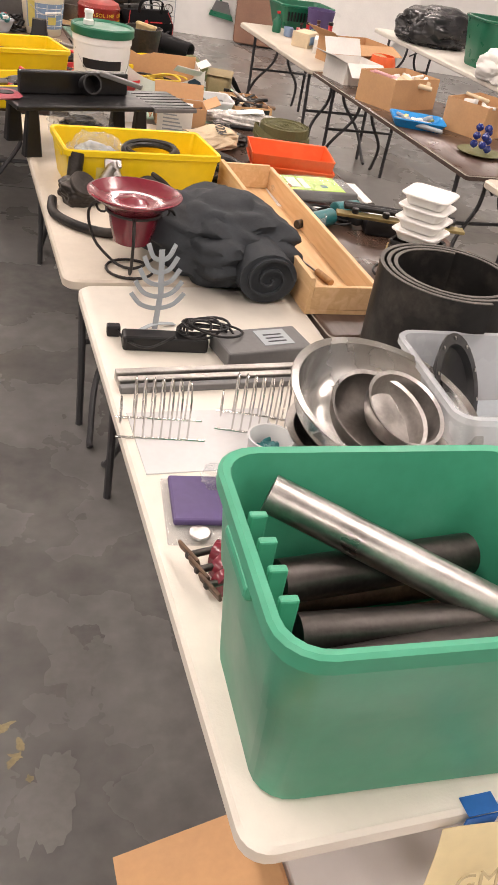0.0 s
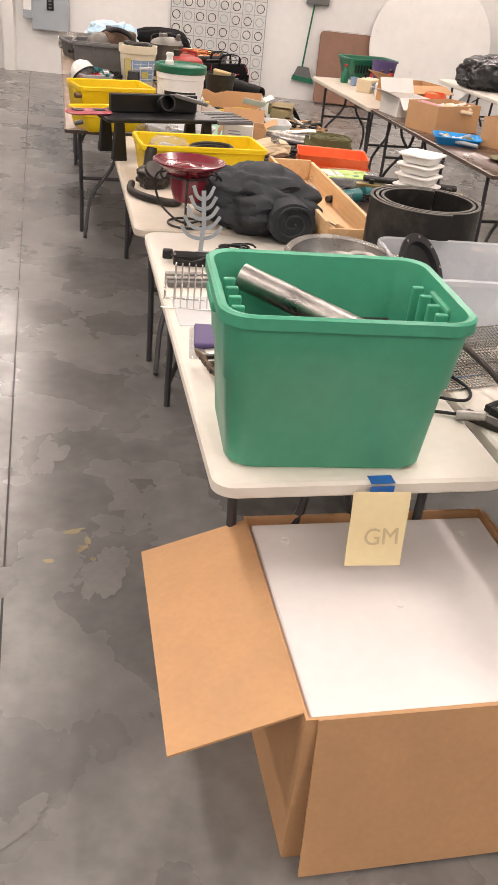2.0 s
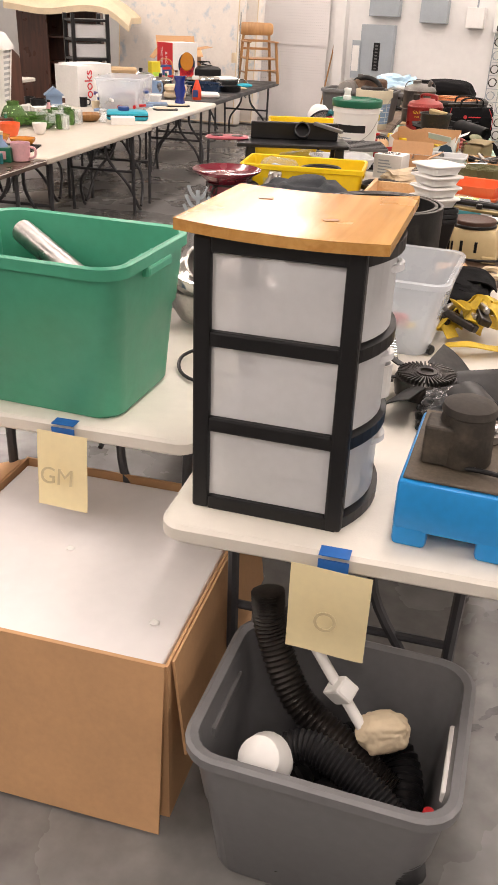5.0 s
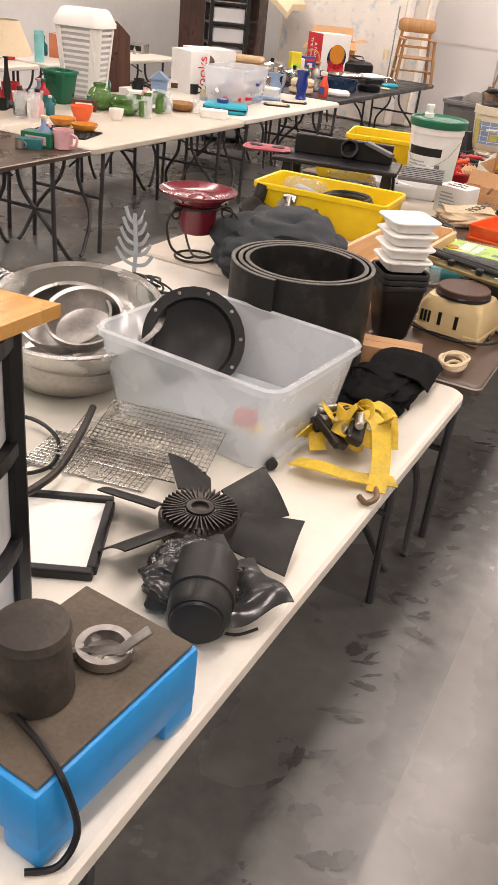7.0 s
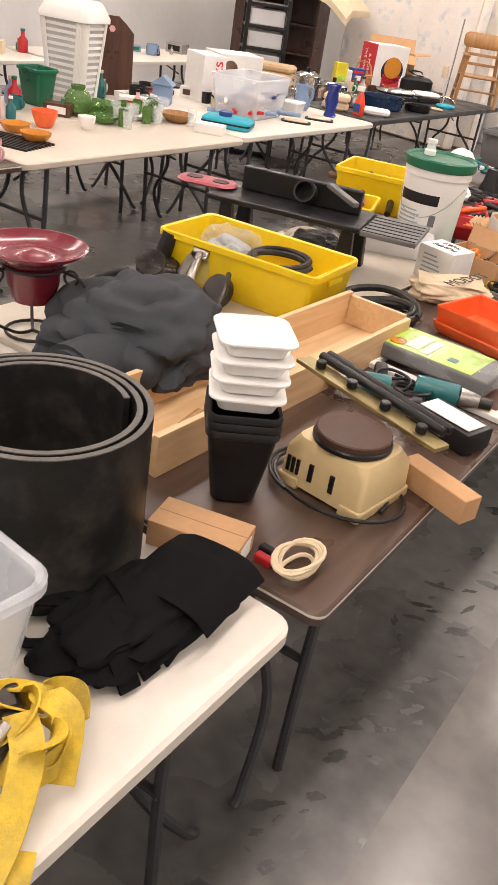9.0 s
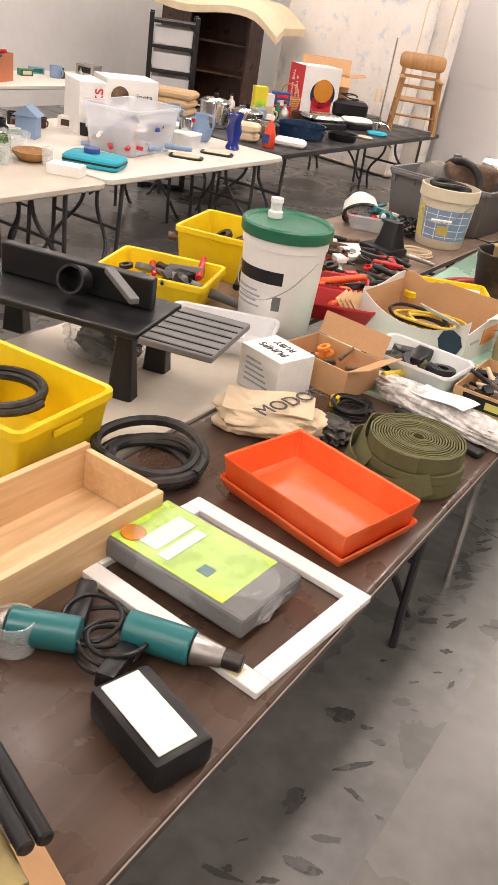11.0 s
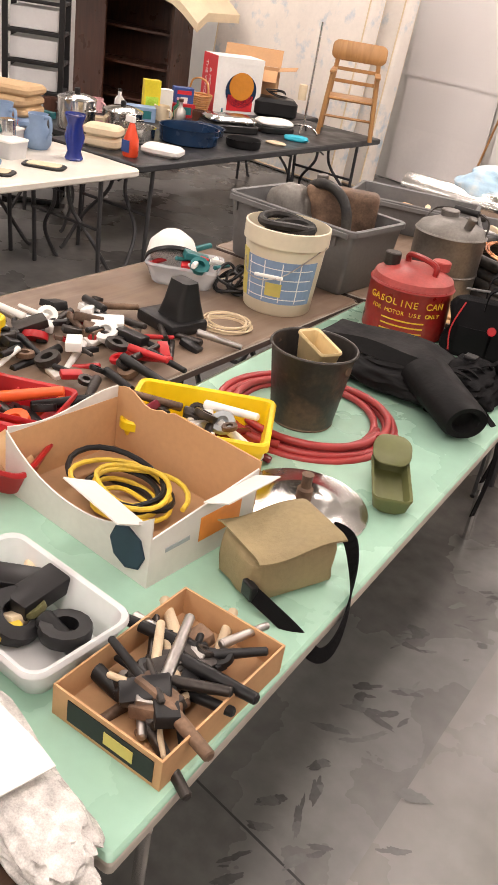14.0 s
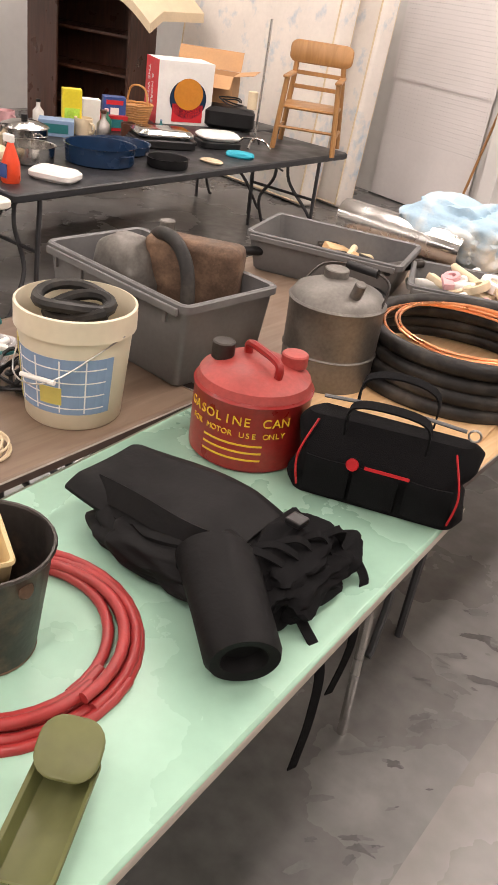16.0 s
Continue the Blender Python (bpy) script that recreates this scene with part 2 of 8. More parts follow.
def box(x0, x1, y0, y1, z0, z1, bev=0.0, bm=None, seg=2):
    own = bmesh.new()
    bmesh.ops.create_cube(own, size=1)
    for v in own.verts:
        v.co = Vector((x0 + (v.co.x + 0.5) * (x1 - x0), y0 + (v.co.y + 0.5) * (y1 - y0), z0 + (v.co.z + 0.5) * (z1 - z0)))
    if bev:
        bmesh.ops.bevel(own, geom=own.edges[:], offset=bev, segments=seg, affect="EDGES", profile=0.5)
    if bm is None:
        return own
    join(bm, own)
    return bm


def join(bm, other, m=None):
    if m is not None:
        other.transform(m)
    me = bpy.data.meshes.new("tmp")
    other.to_mesh(me)
    other.free()
    bm.from_mesh(me)
    bpy.data.meshes.remove(me)
    return bm


def moved(bm, x=0, y=0, z=0, rx=0, ry=0, rz=0):
    bm.transform(pose(x, y, z, rx, ry, rz))
    return bm


def loft(rings, cap0=True, cap1=True, loop=False):
    bm = bmesh.new()
    vs = [[bm.verts.new(p) for p in r] for r in rings]
    n = len(rings[0])
    pairs = list(zip(vs, vs[1:])) + ([(vs[-1], vs[0])] if loop else [])
    for a, b in pairs:
        for i in range(n):
            bm.faces.new((a[i], a[(i + 1) % n], b[(i + 1) % n], b[i]))
    if not loop and cap0:
        bm.faces.new(vs[0][::-1])
    if not loop and cap1:
        bm.faces.new(vs[-1])
    bmesh.ops.recalc_face_normals(bm, faces=bm.faces[:])
    return bm


def rrect(w, d, z, r, k=5):
    pts = []
    r = min(r, w / 2 - 0.001, d / 2 - 0.001)
    for cx, cy, a0 in ((w / 2 - r, d / 2 - r, 0), (-w / 2 + r, d / 2 - r, 90), (-w / 2 + r, -d / 2 + r, 180), (w / 2 - r, -d / 2 + r, 270)):
        for i in range(k + 1):
            a = radians(a0 + 90 * i / k)
            pts.append((cx + r * math.cos(a), cy + r * math.sin(a), z))
    return pts


def slab(w, d, h, r, bev=0.008):
    return loft([rrect(w - 2 * bev, d - 2 * bev, 0, r), rrect(w, d, bev, r), rrect(w, d, h - bev, r), rrect(w - 2 * bev, d - 2 * bev, h, r)])


def shell(w0, d0, w1, d1, h, t=0.006, r=0.04, lip=0.012, lip_h=0.025, step=0.0):
    """An open tub: bottom w0 x d0, mouth w1 x d1, with a rolled rim."""
    rings = [rrect(w0 - 0.02, d0 - 0.02, 0, r), rrect(w0, d0, 0.012, r)]
    if step:
        f = 0.55
        wm, dm = w0 + (w1 - w0) * f, d0 + (d1 - d0) * f
        rings += [rrect(wm - step, dm - step, h * f - 0.004, r), rrect(wm + step, dm + step, h * f + 0.006, r)]
    rings += [rrect(w1, d1, h - lip_h, r), rrect(w1 + 2 * lip, d1 + 2 * lip, h - lip_h + 0.004, r + lip), rrect(w1 + 2 * lip, d1 + 2 * lip, h - 0.005, r + lip),
              rrect(w1 + lip, d1 + lip, h, r + lip / 2), rrect(w1 - 2 * t, d1 - 2 * t, h - 0.004, r), rrect(w0 - 2 * t, d0 - 2 * t, t + 0.006, r), rrect(w0 - 0.04, d0 - 0.04, t, r)]
    return loft(rings)


def lathe(profile, seg=32):
    rings = [[(rad * math.cos(2 * math.pi * i / seg), rad * math.sin(2 * math.pi * i / seg), z) for i in range(seg)] for rad, z in profile]
    return loft(rings)


def cyl(r, h, seg=24, r2=None, bev=0.003):
    r2 = r if r2 is None else r2
    return lathe([(max(r - bev, 1e-4), 0), (r, bev), (r2, h - bev), (max(r2 - bev, 1e-4), h)], seg)


def tube(pts, r, seg=8, closed=False, r_end=None, flat=1.0):
    pts = [Vector(p) for p in pts]
    n = len(pts)
    rings = []
    up = Vector((0, 0, 1))
    prev = None
    for i, p in enumerate(pts):
        a = pts[(i - 1) % n] if closed or i else p
        b = pts[(i + 1) % n] if closed or i < n - 1 else p
        d = (b - a).normalized()
        if prev is None:
            prev = up.cross(d)
            if prev.length < 0.1:
                prev = Vector((1, 0, 0)).cross(d)
        s = (prev - d * prev.dot(d)).normalized()
        prev = s
        u = d.cross(s)
        rr = r if r_end is None else r + (r_end - r) * i / (n - 1)
        rings.append([p + rr * (math.cos(2 * math.pi * k / seg) * s + flat * math.sin(2 * math.pi * k / seg) * u) for k in range(seg)])
    return loft(rings, loop=closed)


def arc(pts, steps=6):
    """A smooth line through the given corners."""
    pts = [Vector(p) for p in pts]
    out = []
    for i in range(len(pts) - 1):
        p0, p1, p2, p3 = pts[max(i - 1, 0)], pts[i], pts[i + 1], pts[min(i + 2, len(pts) - 1)]
        for s in range(steps):
            t = s / steps
            out.append(0.5 * (2 * p1 + (p2 - p0) * t + (2 * p0 - 5 * p1 + 4 * p2 - p3) * t * t + (3 * p1 - p0 - 3 * p2 + p3) * t ** 3))
    return out + [pts[-1]]


def coil(r, turns, rise, r_var=0.0, steps=28, seed=1, squash=1.0):
    rng = random.Random(seed)
    out = []
    n = int(turns * steps)
    ph = rng.random() * 6
    for i in range(n + 1):
        a = 2 * math.pi * i / steps
        k = i / n
        rad = r + r_var * math.sin(a * 0.37 + ph) + r_var * 0.5 * math.sin(a * 1.13 + ph)
        out.append((rad * math.cos(a), squash * rad * math.sin(a), rise * (0.5 + 0.5 * math.sin(k * 9 + ph)) + rise * 0.1 * math.sin(a * 2.3)))
    return out


def ribbon(pts, w, t=0.003, turn=None):
    """A flat strap along pts; its width lies along turn, or level and across the way."""
    pts = [Vector(p) for p in pts]
    rings = []
    for i, p in enumerate(pts):
        d = (pts[min(i + 1, len(pts) - 1)] - pts[max(i - 1, 0)]).normalized()
        s = Vector(turn) if turn else Vector((0, 0, 1)).cross(d)
        s = (s - d * s.dot(d))
        s = s.normalized() if s.length > 0.05 else Vector((1, 0, 0))
        u = d.cross(s)
        rings.append([p + s * w / 2 + u * t / 2, p - s * w / 2 + u * t / 2, p - s * w / 2 - u * t / 2, p + s * w / 2 - u * t / 2])
    return loft(rings)


def heap(w, d, h, seed=0, rough=0.35, freq=5.0, n=36, fold=0.0):
    """A crumpled lump of cloth or film resting on its flat base, with soft creases."""
    bm = bmesh.new()
    bmesh.ops.create_icosphere(bm, subdivisions=5, radius=1)
    off = Vector((seed * 7.3, seed * 3.1, seed * 1.7))
    for v in bm.verts:
        p = v.co.copy()
        k = 1 + rough * 0.5 * noise.noise(p * freq * 0.3 + off) + rough * 0.16 * noise.noise(p * freq * 0.9 + off)
        warp = p + 0.35 * noise.noise_vector(p * 1.3 + off)
        crease = abs(noise.noise(warp * 1.7 + off * 2)) * 1.6 + abs(noise.noise(warp * 3.1 + off)) * 0.6
        k += (fold + 0.12 * rough) * (min(crease, 0.75) - 0.35)
        sx = math.copysign(abs(p.x) ** 0.75, p.x)
        sy = math.copysign(abs(p.y) ** 0.75, p.y)
        q = Vector((sx * k * w / 2, sy * k * d / 2, p.z * k * h * 0.6 + h * 0.42))
        if q.z < 0:
            q.z = 0
        v.co = q
    return bm


def sheet(w, d, f, t=0.004, nx=18, ny=18):
    """A thin sheet w x d whose height at (x, y) is f(x, y)."""
    bm = bmesh.new()
    for s in (0, 1):
        g = [[bm.verts.new((w * (i / nx - 0.5), d * (j / ny - 0.5), f(w * (i / nx - 0.5), d * (j / ny - 0.5)) + t * s)) for j in range(ny + 1)] for i in range(nx + 1)]
        for i in range(nx):
            for j in range(ny):
                bm.faces.new((g[i][j], g[i + 1][j], g[i + 1][j + 1], g[i][j + 1]))
        if s == 0:
            low = g
    for i in range(nx):
        for j in (0, ny):
            bm.faces.new((low[i][j], low[i + 1][j], g[i + 1][j], g[i][j]))
    for j in range(ny):
        for i in (0, nx):
            bm.faces.new((low[i][j], low[i][j + 1], g[i][j + 1], g[i][j]))
    bmesh.ops.recalc_face_normals(bm, faces=bm.faces[:])
    return bm


def words(text, size, material, parent, m, name="lettering"):
    cu = bpy.data.curves.new(name, "FONT")
    cu.body, cu.size, cu.extrude, cu.align_x, cu.align_y = text, size, 0.0008, "CENTER", "CENTER"
    tmp = new("tmp", cu)
    me = bpy.data.meshes.new_from_object(tmp.evaluated_get(bpy.context.evaluated_depsgraph_get()))
    bpy.data.objects.remove(tmp)
    me.materials.clear()
    me.materials.append(material)
    ob = new(name, me)
    ob.parent = parent
    ob.matrix_basis = m
    return ob


# ---- room ----
X0, X1, Y0, Y1 = -7.0, 7.5, -7.0, 14.2
floor = setting(part("floor", box(X0 - 0.2, X1 + 0.2, Y0 - 0.2, Y1 + 0.2, -0.1, 0), M_FLOOR), "polished dark grey concrete floor with stains and saw-cut joints", "floor")
ceiling = setting(part("ceiling", box(X0 - 0.2, X1 + 0.2, Y0 - 0.2, Y1 + 0.2, CEIL, CEIL + 0.15), M_CEIL), "plain white ceiling of a large hall", "ceiling")
NW = pose(0, 12.1, 0, 0, 0, -14)
setting(part("wall_north", moved(box(X0 - 1.2, X1 + 1.2, 0, 0.2, 0, CEIL), 0, 12.1, 0, 0, 0, -14), M_WALL), "white painted wall behind the sale tables", "wall")
setting(part("wall_south", box(X0 - 0.2, X1 + 0.2, Y0 - 0.2, Y0, 0, CEIL), M_WALL), "plain white painted wall", "wall")
setting(part("wall_west", box(X0 - 0.2, X0, Y0, Y1, 0, CEIL), M_WALL), "plain white painted wall", "wall")
setting(part("wall_east", box(X1, X1 + 0.2, Y0, Y1, 0, CEIL), M_WALL), "plain white painted wall", "wall")


def floor_joint(x0, y0, x1, y1):
    d = Vector((x1 - x0, y1 - y0, 0))
    s = Vector((-d.y, d.x, 0)).normalized() * 0.0035
    bm = bmesh.new()
    p, q = Vector((x0, y0, 0.0006)), Vector((x1, y1, 0.0006))
    bm.faces.new([bm.verts.new(v) for v in (p - s, q - s, q + s, p + s)])
    setting(part("floor_joint", bm, M_JOINT), "dark saw-cut joint in the concrete floor", "floor joint")


floor_joint(-0.4, Y0, -0.77, Y1)
floor_joint(X0, 6.0, X1, 3.85)


M_SLAB = mat("brownish_concrete", (0.205, 0.195, 0.182), 0.27, var=0.22, scale=1.4, bump=0.04, bscale=9, rvar=0.1)
bm = bmesh.new()
bm.faces.new([bm.verts.new(v) for v in ((1.91, Y0, 0.0003), (3.75, Y0, 0.0003), (3.3, Y1, 0.0003), (1.38, Y1, 0.0003))])
setting(part("floor_slab", bm, M_SLAB), "slightly browner concrete floor slab beside the tables", "floor")


def blot(cx, cy, r, material, seed, name, stretch=1.0, turn=0.0):
    """A flat stain of uneven outline on the floor."""
    bm = bmesh.new()
    pts = []
    for i in range(56):
        a = 2 * math.pi * i / 56
        k = r * (0.75 + 0.55 * noise.noise(Vector((math.cos(a) * 1.1, math.sin(a) * 1.1, seed * 3.7))) + 0.22 * noise.noise(Vector((math.cos(a) * 6, math.sin(a) * 6, seed))))
        px, py = k * stretch * math.cos(a), k * math.sin(a) / stretch
        c, s = math.cos(turn), math.sin(turn)
        pts.append((cx + px * c - py * s, cy + px * s + py * c, 0.0004 + 0.000012 * seed))
    bm.faces.new([bm.verts.new(p) for p in pts])
    setting(part(name, bm, material), "dark damp stain on the concrete floor" if material is M_SPILL else "worn patch on the concrete floor", "floor stain")


for lx, ly in LIGHTS:
    fx = thing("ceiling_light", lx, ly, CEIL - 0.12, 0, "white strip light fixture fixed under the ceiling, lit", "ceiling light", "strip lights")
    part("housing", box(-0.17, 0.17, -1.25, 1.25, 0, 0.118, 0.01), M_WHITEP, fx)
    part("diffuser", box(-0.14, 0.14, -1.2, 1.2, -0.03, -0.001, 0.01), M_LIGHT, fx, "glowing diffuser")


# ---- tables ----
def folding_table(x0, x1, y0, y1, top_mat, label, edge=None, thick=0.042, r=0.05, legs=M_LEG, rz=0.0, z=ZT, style="wish"):
    w, d = x1 - x0, y1 - y0
    t = thing("folding_table", (x0 + x1) / 2, (y0 + y1) / 2, 0, rz, label, "table", "folding tables")
    part("tabletop", moved(slab(w, d, thick, r), z=z - thick), top_mat, t, smooth=True)
    if edge:
        part("edge_band", loft([rrect(w + 0.004, d + 0.004, z - thick - 0.004, r), rrect(w + 0.004, d + 0.004, z - 0.006, r)], False, False), edge, t)
        # thin pale line along the upper rim, above the edge band
        part("edge_line", loft([rrect(w + 0.006, d + 0.006, z - 0.007, r), rrect(w + 0.003, d + 0.003, z - 0.002, r)], False, False), M_EDGE_L, t, "thin pale edge line")
    zb = z - thick - 0.001
    for s in (-1, 1):
        yy = s * (d / 2 - 0.24)
        for q in (-1, 1):
            xx = q * (w / 2 - 0.1)
            if style == "wish":
                pts = arc([(xx, yy, zb), (xx, yy, zb - 0.1), (xx * 0.98, yy + s * 0.01, 0.3), (xx * 0.98, yy + s * 0.02, 0.05), (xx * 0.98, yy + s * 0.02, 0.0)])
                part("leg", tube(pts, 0.014, 8), legs, t, smooth=True)
            else:
                part("leg", tube([(xx, yy, zb), (xx * 1.02, yy + s * 0.02, 0)], 0.014, 8), legs, t, smooth=True)
        if style == "wish":
            for q in (-1, 1):
                xx = q * (w / 2 - 0.1)
                pts = arc([(q * 0.06, yy - s * 0.05, zb), (q * 0.07, yy - s * 0.02, zb - 0.22), (xx * 0.75, yy + s * 0.04, 0.25), (xx * 0.9, yy + s * 0.16, 0.05), (xx * 0.92, yy + s * 0.2, 0.014)])
                part("brace", tube(pts, 0.013, 8), legs, t, smooth=True)
            part("crossbar", tube([(-w / 2 + 0.1, yy, 0.36), (w / 2 - 0.1, yy, 0.36)], 0.011, 8), legs, t, smooth=True)
        else:
            part("crossbar", tube([(-w / 2 + 0.1, yy, zb - 0.06), (w / 2 - 0.1, yy, zb - 0.06)], 0.012, 8), legs, t, smooth=True)
        part("stay", tube([(0, yy - s * 0.02, zb - 0.16), (0, yy - s * 0.4, zb)], 0.008, 6), legs, t, smooth=True)
    return t


folding_table(0.0, 0.74, -0.005, 1.945, M_WHITE, "white plastic folding table with grey steel legs", rz=-0.4)
folding_table(0.765, 1.49, -0.35, 1.565, M_WHITE, "white plastic folding table with grey steel legs")
folding_table(-0.03, 0.71, 1.98, 3.97, M_CREAM, "cream plastic folding table with grey steel legs")
folding_table(0.742, 1.492, 1.59, 4.06, M_BROWN, "dark brown laminate folding table with a pale-lined dark edge", M_EDGE, 0.022, 0.03, rz=1.2)
folding_table(0.58, 1.4, 4.08, 6.6, M_MINT, "mint green laminate table with a pale metal edge", M_EDGE_L, 0.022, 0.01, M_CHROME, 3.2, style="plain")
folding_table(-0.3, 0.5, 4.1, 6.55, M_TAN, "worn tan laminate folding table with a dark edge", M_EDGE, 0.025, 0.03)
folding_table(-0.3, 0.5, 6.6, 9.0, M_TAN, "tan laminate folding table with dark edge under crates", M_EDGE, 0.025, 0.03)
folding_table(0.52, 1.27, 6.66, 9.1, M_PINE_L, "pale wood-grain folding table with grey steel legs", M_EDGE, 0.025, 0.05)
# row to the west
folding_table(-2.2, -1.4, 0.95, 3.42, M_BROWN, "dark brown laminate folding table", M_EDGE, 0.025, 0.02)
folding_table(-2.2, -1.42, 3.45, 5.4, M_CREAM, "cream plastic folding table covered with glassware")
folding_table(-2.25, -1.47, 5.45, 7.4, M_WHITE, "white plastic folding table with kitchen goods")
folding_table(-2.36, -1.54, 7.45, 10.6, M_BLACKTOP, "black plastic folding table with cookware", None, 0.045, 0.03)
folding_table(-3.2, -2.38, 7.7, 10.9, M_BLACKTOP, "black plastic folding table against the first", None, 0.045, 0.03)
folding_table(-3.0, -2.22, 3.45, 5.4, M_CREAM, "cream plastic folding table behind another")
folding_table(-3.06, -2.27, 5.45, 7.4, M_WHITE, "white plastic folding table behind another")
folding_table(-5.2, -4.4, 4.0, 6.4, M_WHITE, "white plastic folding table")
folding_table(-5.2, -4.4, 6.5, 9.0, M_WHITE, "white plastic folding table")
# rows to the east
folding_table(2.33, 3.1, 3.42, 5.85, M_BROWN, "dark brown laminate folding table with cartons", M_EDGE, 0.025, 0.02)
folding_table(2.33, 3.1, 5.9, 7.85, M_CREAM, "cream plastic folding table with small goods")
folding_table(2.4, 3.15, 1.4, 3.38, M_CREAM, "cream plastic folding table")
folding_table(4.1, 4.85, 5.2, 8.6, M_WHITE, "white plastic folding table along the wall")

# ---- goods on the two near white tables ----
def open_tub(name, x, y, z, rz, w0, d0, w1, d1, h, material, label, category, **kw):
    t = thing(name, x, y, z, rz, label, category)
    part("tub", shell(w0, d0, w1, d1, h, **kw), material, t, smooth=True)
    return t


def pipe(r, length, wall=0.004, seg=20):
    return lathe([(r - wall, 0.001), (r, 0), (r, length), (r - wall, length), (r - wall, 0.001)], seg)


tote = open_tub("storage_tote", 0.285, 0.225, ZT, -4, 0.485, 0.345, 0.552, 0.43, 0.405, M_GREEN, "scuffed green plastic storage tote full of metal pipes", "storage tote", r=0.06, lip=0.013, lip_h=0.035, step=0.007)
for s in (-1, 1):
    part("handle", box(s * 0.275 - 0.018, s * 0.275 + 0.018, -0.07, 0.07, 0.345, 0.375, 0.008), M_GREEN, tote)
    for k in range(4):
        part("rib", box(s * 0.236 - 0.015, s * 0.236 + 0.015, -0.1 + 0.06 * k, -0.085 + 0.06 * k, 0.27, 0.375, 0.004), M_GREEN, tote)
for nm, mt, lab, r, ln, p in (
        ("metal_pipe", M_STEEL, "bare steel exhaust pipe lying across a tote", 0.033, 0.47, (0.1, 0.4, ZT + 0.355, 0, 103, -33)),
        ("metal_pipe", M_DARKSTEEL, "dark steel pipe lying in a tote", 0.038, 0.38, (0.1, 0.3, ZT + 0.25, 0, 92, 5)),
        ("metal_pipe", M_DARKSTEEL, "dark steel pipe lying in a tote", 0.035, 0.37, (0.1, 0.2, ZT + 0.235, 0, 90, -4)),
        ("metal_pipe", M_DARKSTEEL, "dark steel pipe lying in a tote", 0.035, 0.36, (0.11, 0.125, ZT + 0.23, 0, 90, 3)),
        ("metal_pipe", M_RUST, "rusty steel pipe lying in a tote", 0.04, 0.37, (0.1, 0.35, ZT + 0.17, 0, 90, 0)),
        ("metal_pipe", M_RUST, "rusty steel pipe lying in a tote", 0.05, 0.36, (0.11, 0.25, ZT + 0.13, 0, 90, 2)),
        ("metal_pipe", M_DARKSTEEL, "dark steel pipe lying in a tote", 0.05, 0.36, (0.11, 0.16, ZT + 0.12, 0, 90, -3))):
    ob = tagged(part(nm, pipe(r, ln), mt, smooth=True), lab, "pipe")
    ob.matrix_basis = pose(*p)


M_PENCIL = mat("pencil", (0.58, 0.48, 0.28), 0.8)


def price_sheet(x, y, w, h, text, lean=12, rz=0):
    t = thing("price_sheet", x, y, ZT - 0.02, rz, "pale yellow paper sheet hung from the table edge with blue tape", "paper sign", "paper signs")
    def bend(px, py):
        return 0.012 * math.sin(py * 14) + 0.006 * math.sin(px * 20)
    p = part("sheet", moved(sheet(w, h, bend, 0.001), 0, -0.02, -h / 2, 90 - lean, 0, 0), M_PAPER, t)
    part("tape", box(-0.03, 0.03, -0.004, -0.001, -0.03, 0.012), M_TAPE, t, "strip of blue masking tape")
    part("tape", box(-0.03, 0.03, -0.004, 0.03, 0.021, 0.0225), M_TAPE, t, "strip of blue masking tape")
    words(text, 0.06, M_PENCIL, t, pose(0, -0.032 - 0.02, -h * 0.5, 90 - lean, 0, 0))
    return t


price_sheet(0.395, -0.012, 0.14, 0.2, "GM", 14)
price_sheet(1.13, -0.357, 0.16, 0.2, "O", 8)

# large open carton with a white board in it
ct = thing("cardboard_carton", 0.48, -0.105, 0, -0.5, "large open brown cardboard carton with a white panel inside", "carton")
for a, b, c, d, nm in ((-0.35, 0.35, -0.37, -0.363, "side"), (-0.35, 0.35, 0.363, 0.37, "side"), (-0.35, -0.343, -0.363, 0.363, "side"), (0.343, 0.35, -0.363, 0.363, "side")):
    part(nm, box(a, b, c, d, 0.0, 0.45), M_CARD, ct)
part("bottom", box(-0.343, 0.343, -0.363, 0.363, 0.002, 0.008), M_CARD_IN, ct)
part("flap", moved(box(-0.29, 0, -0.35, 0.35, -0.006, 0), -0.35, 0, 0.452, 0, -19, 0), M_CARD, ct)
part("flap", moved(box(-0.325, 0.345, -0.005, 0, -0.445, 0.0), 0, -0.371, 0.452, -7, 0, 0), M_CARD, ct)
part("flap", moved(box(0, 0.006, -0.35, 0.35, -0.26, 0.0), 0.352, 0, 0.45, 0, -6, 0), M_CARD, ct)
wp = tagged(part("melamine_board", box(-0.335, 0.335, -0.34, 0.325, 0.395, 0.44, 0.006), M_WHITEBOARD), "white melamine panel with screw caps inside a carton", "panel")
wp.matrix_basis = pose(0.48, -0.105, 0, 0, 0, -0.5)
ct.scale = (1, 0.95, 1)
for px, py in ((-0.255, 0.25), (0.25, 0.25), (-0.03, -0.02), (0.27, -0.22)):
    part("screw_cap", moved(cyl(0.011, 0.0025, 16), px, py, 0.4401), M_WHITEP, wp)
blk = tagged(part("foam_block", box(0.17, 0.78, -0.44, 0.19, 0.009, 0.394, 0.01), M_WHITEBOARD), "white packed contents inside a carton", "packing")

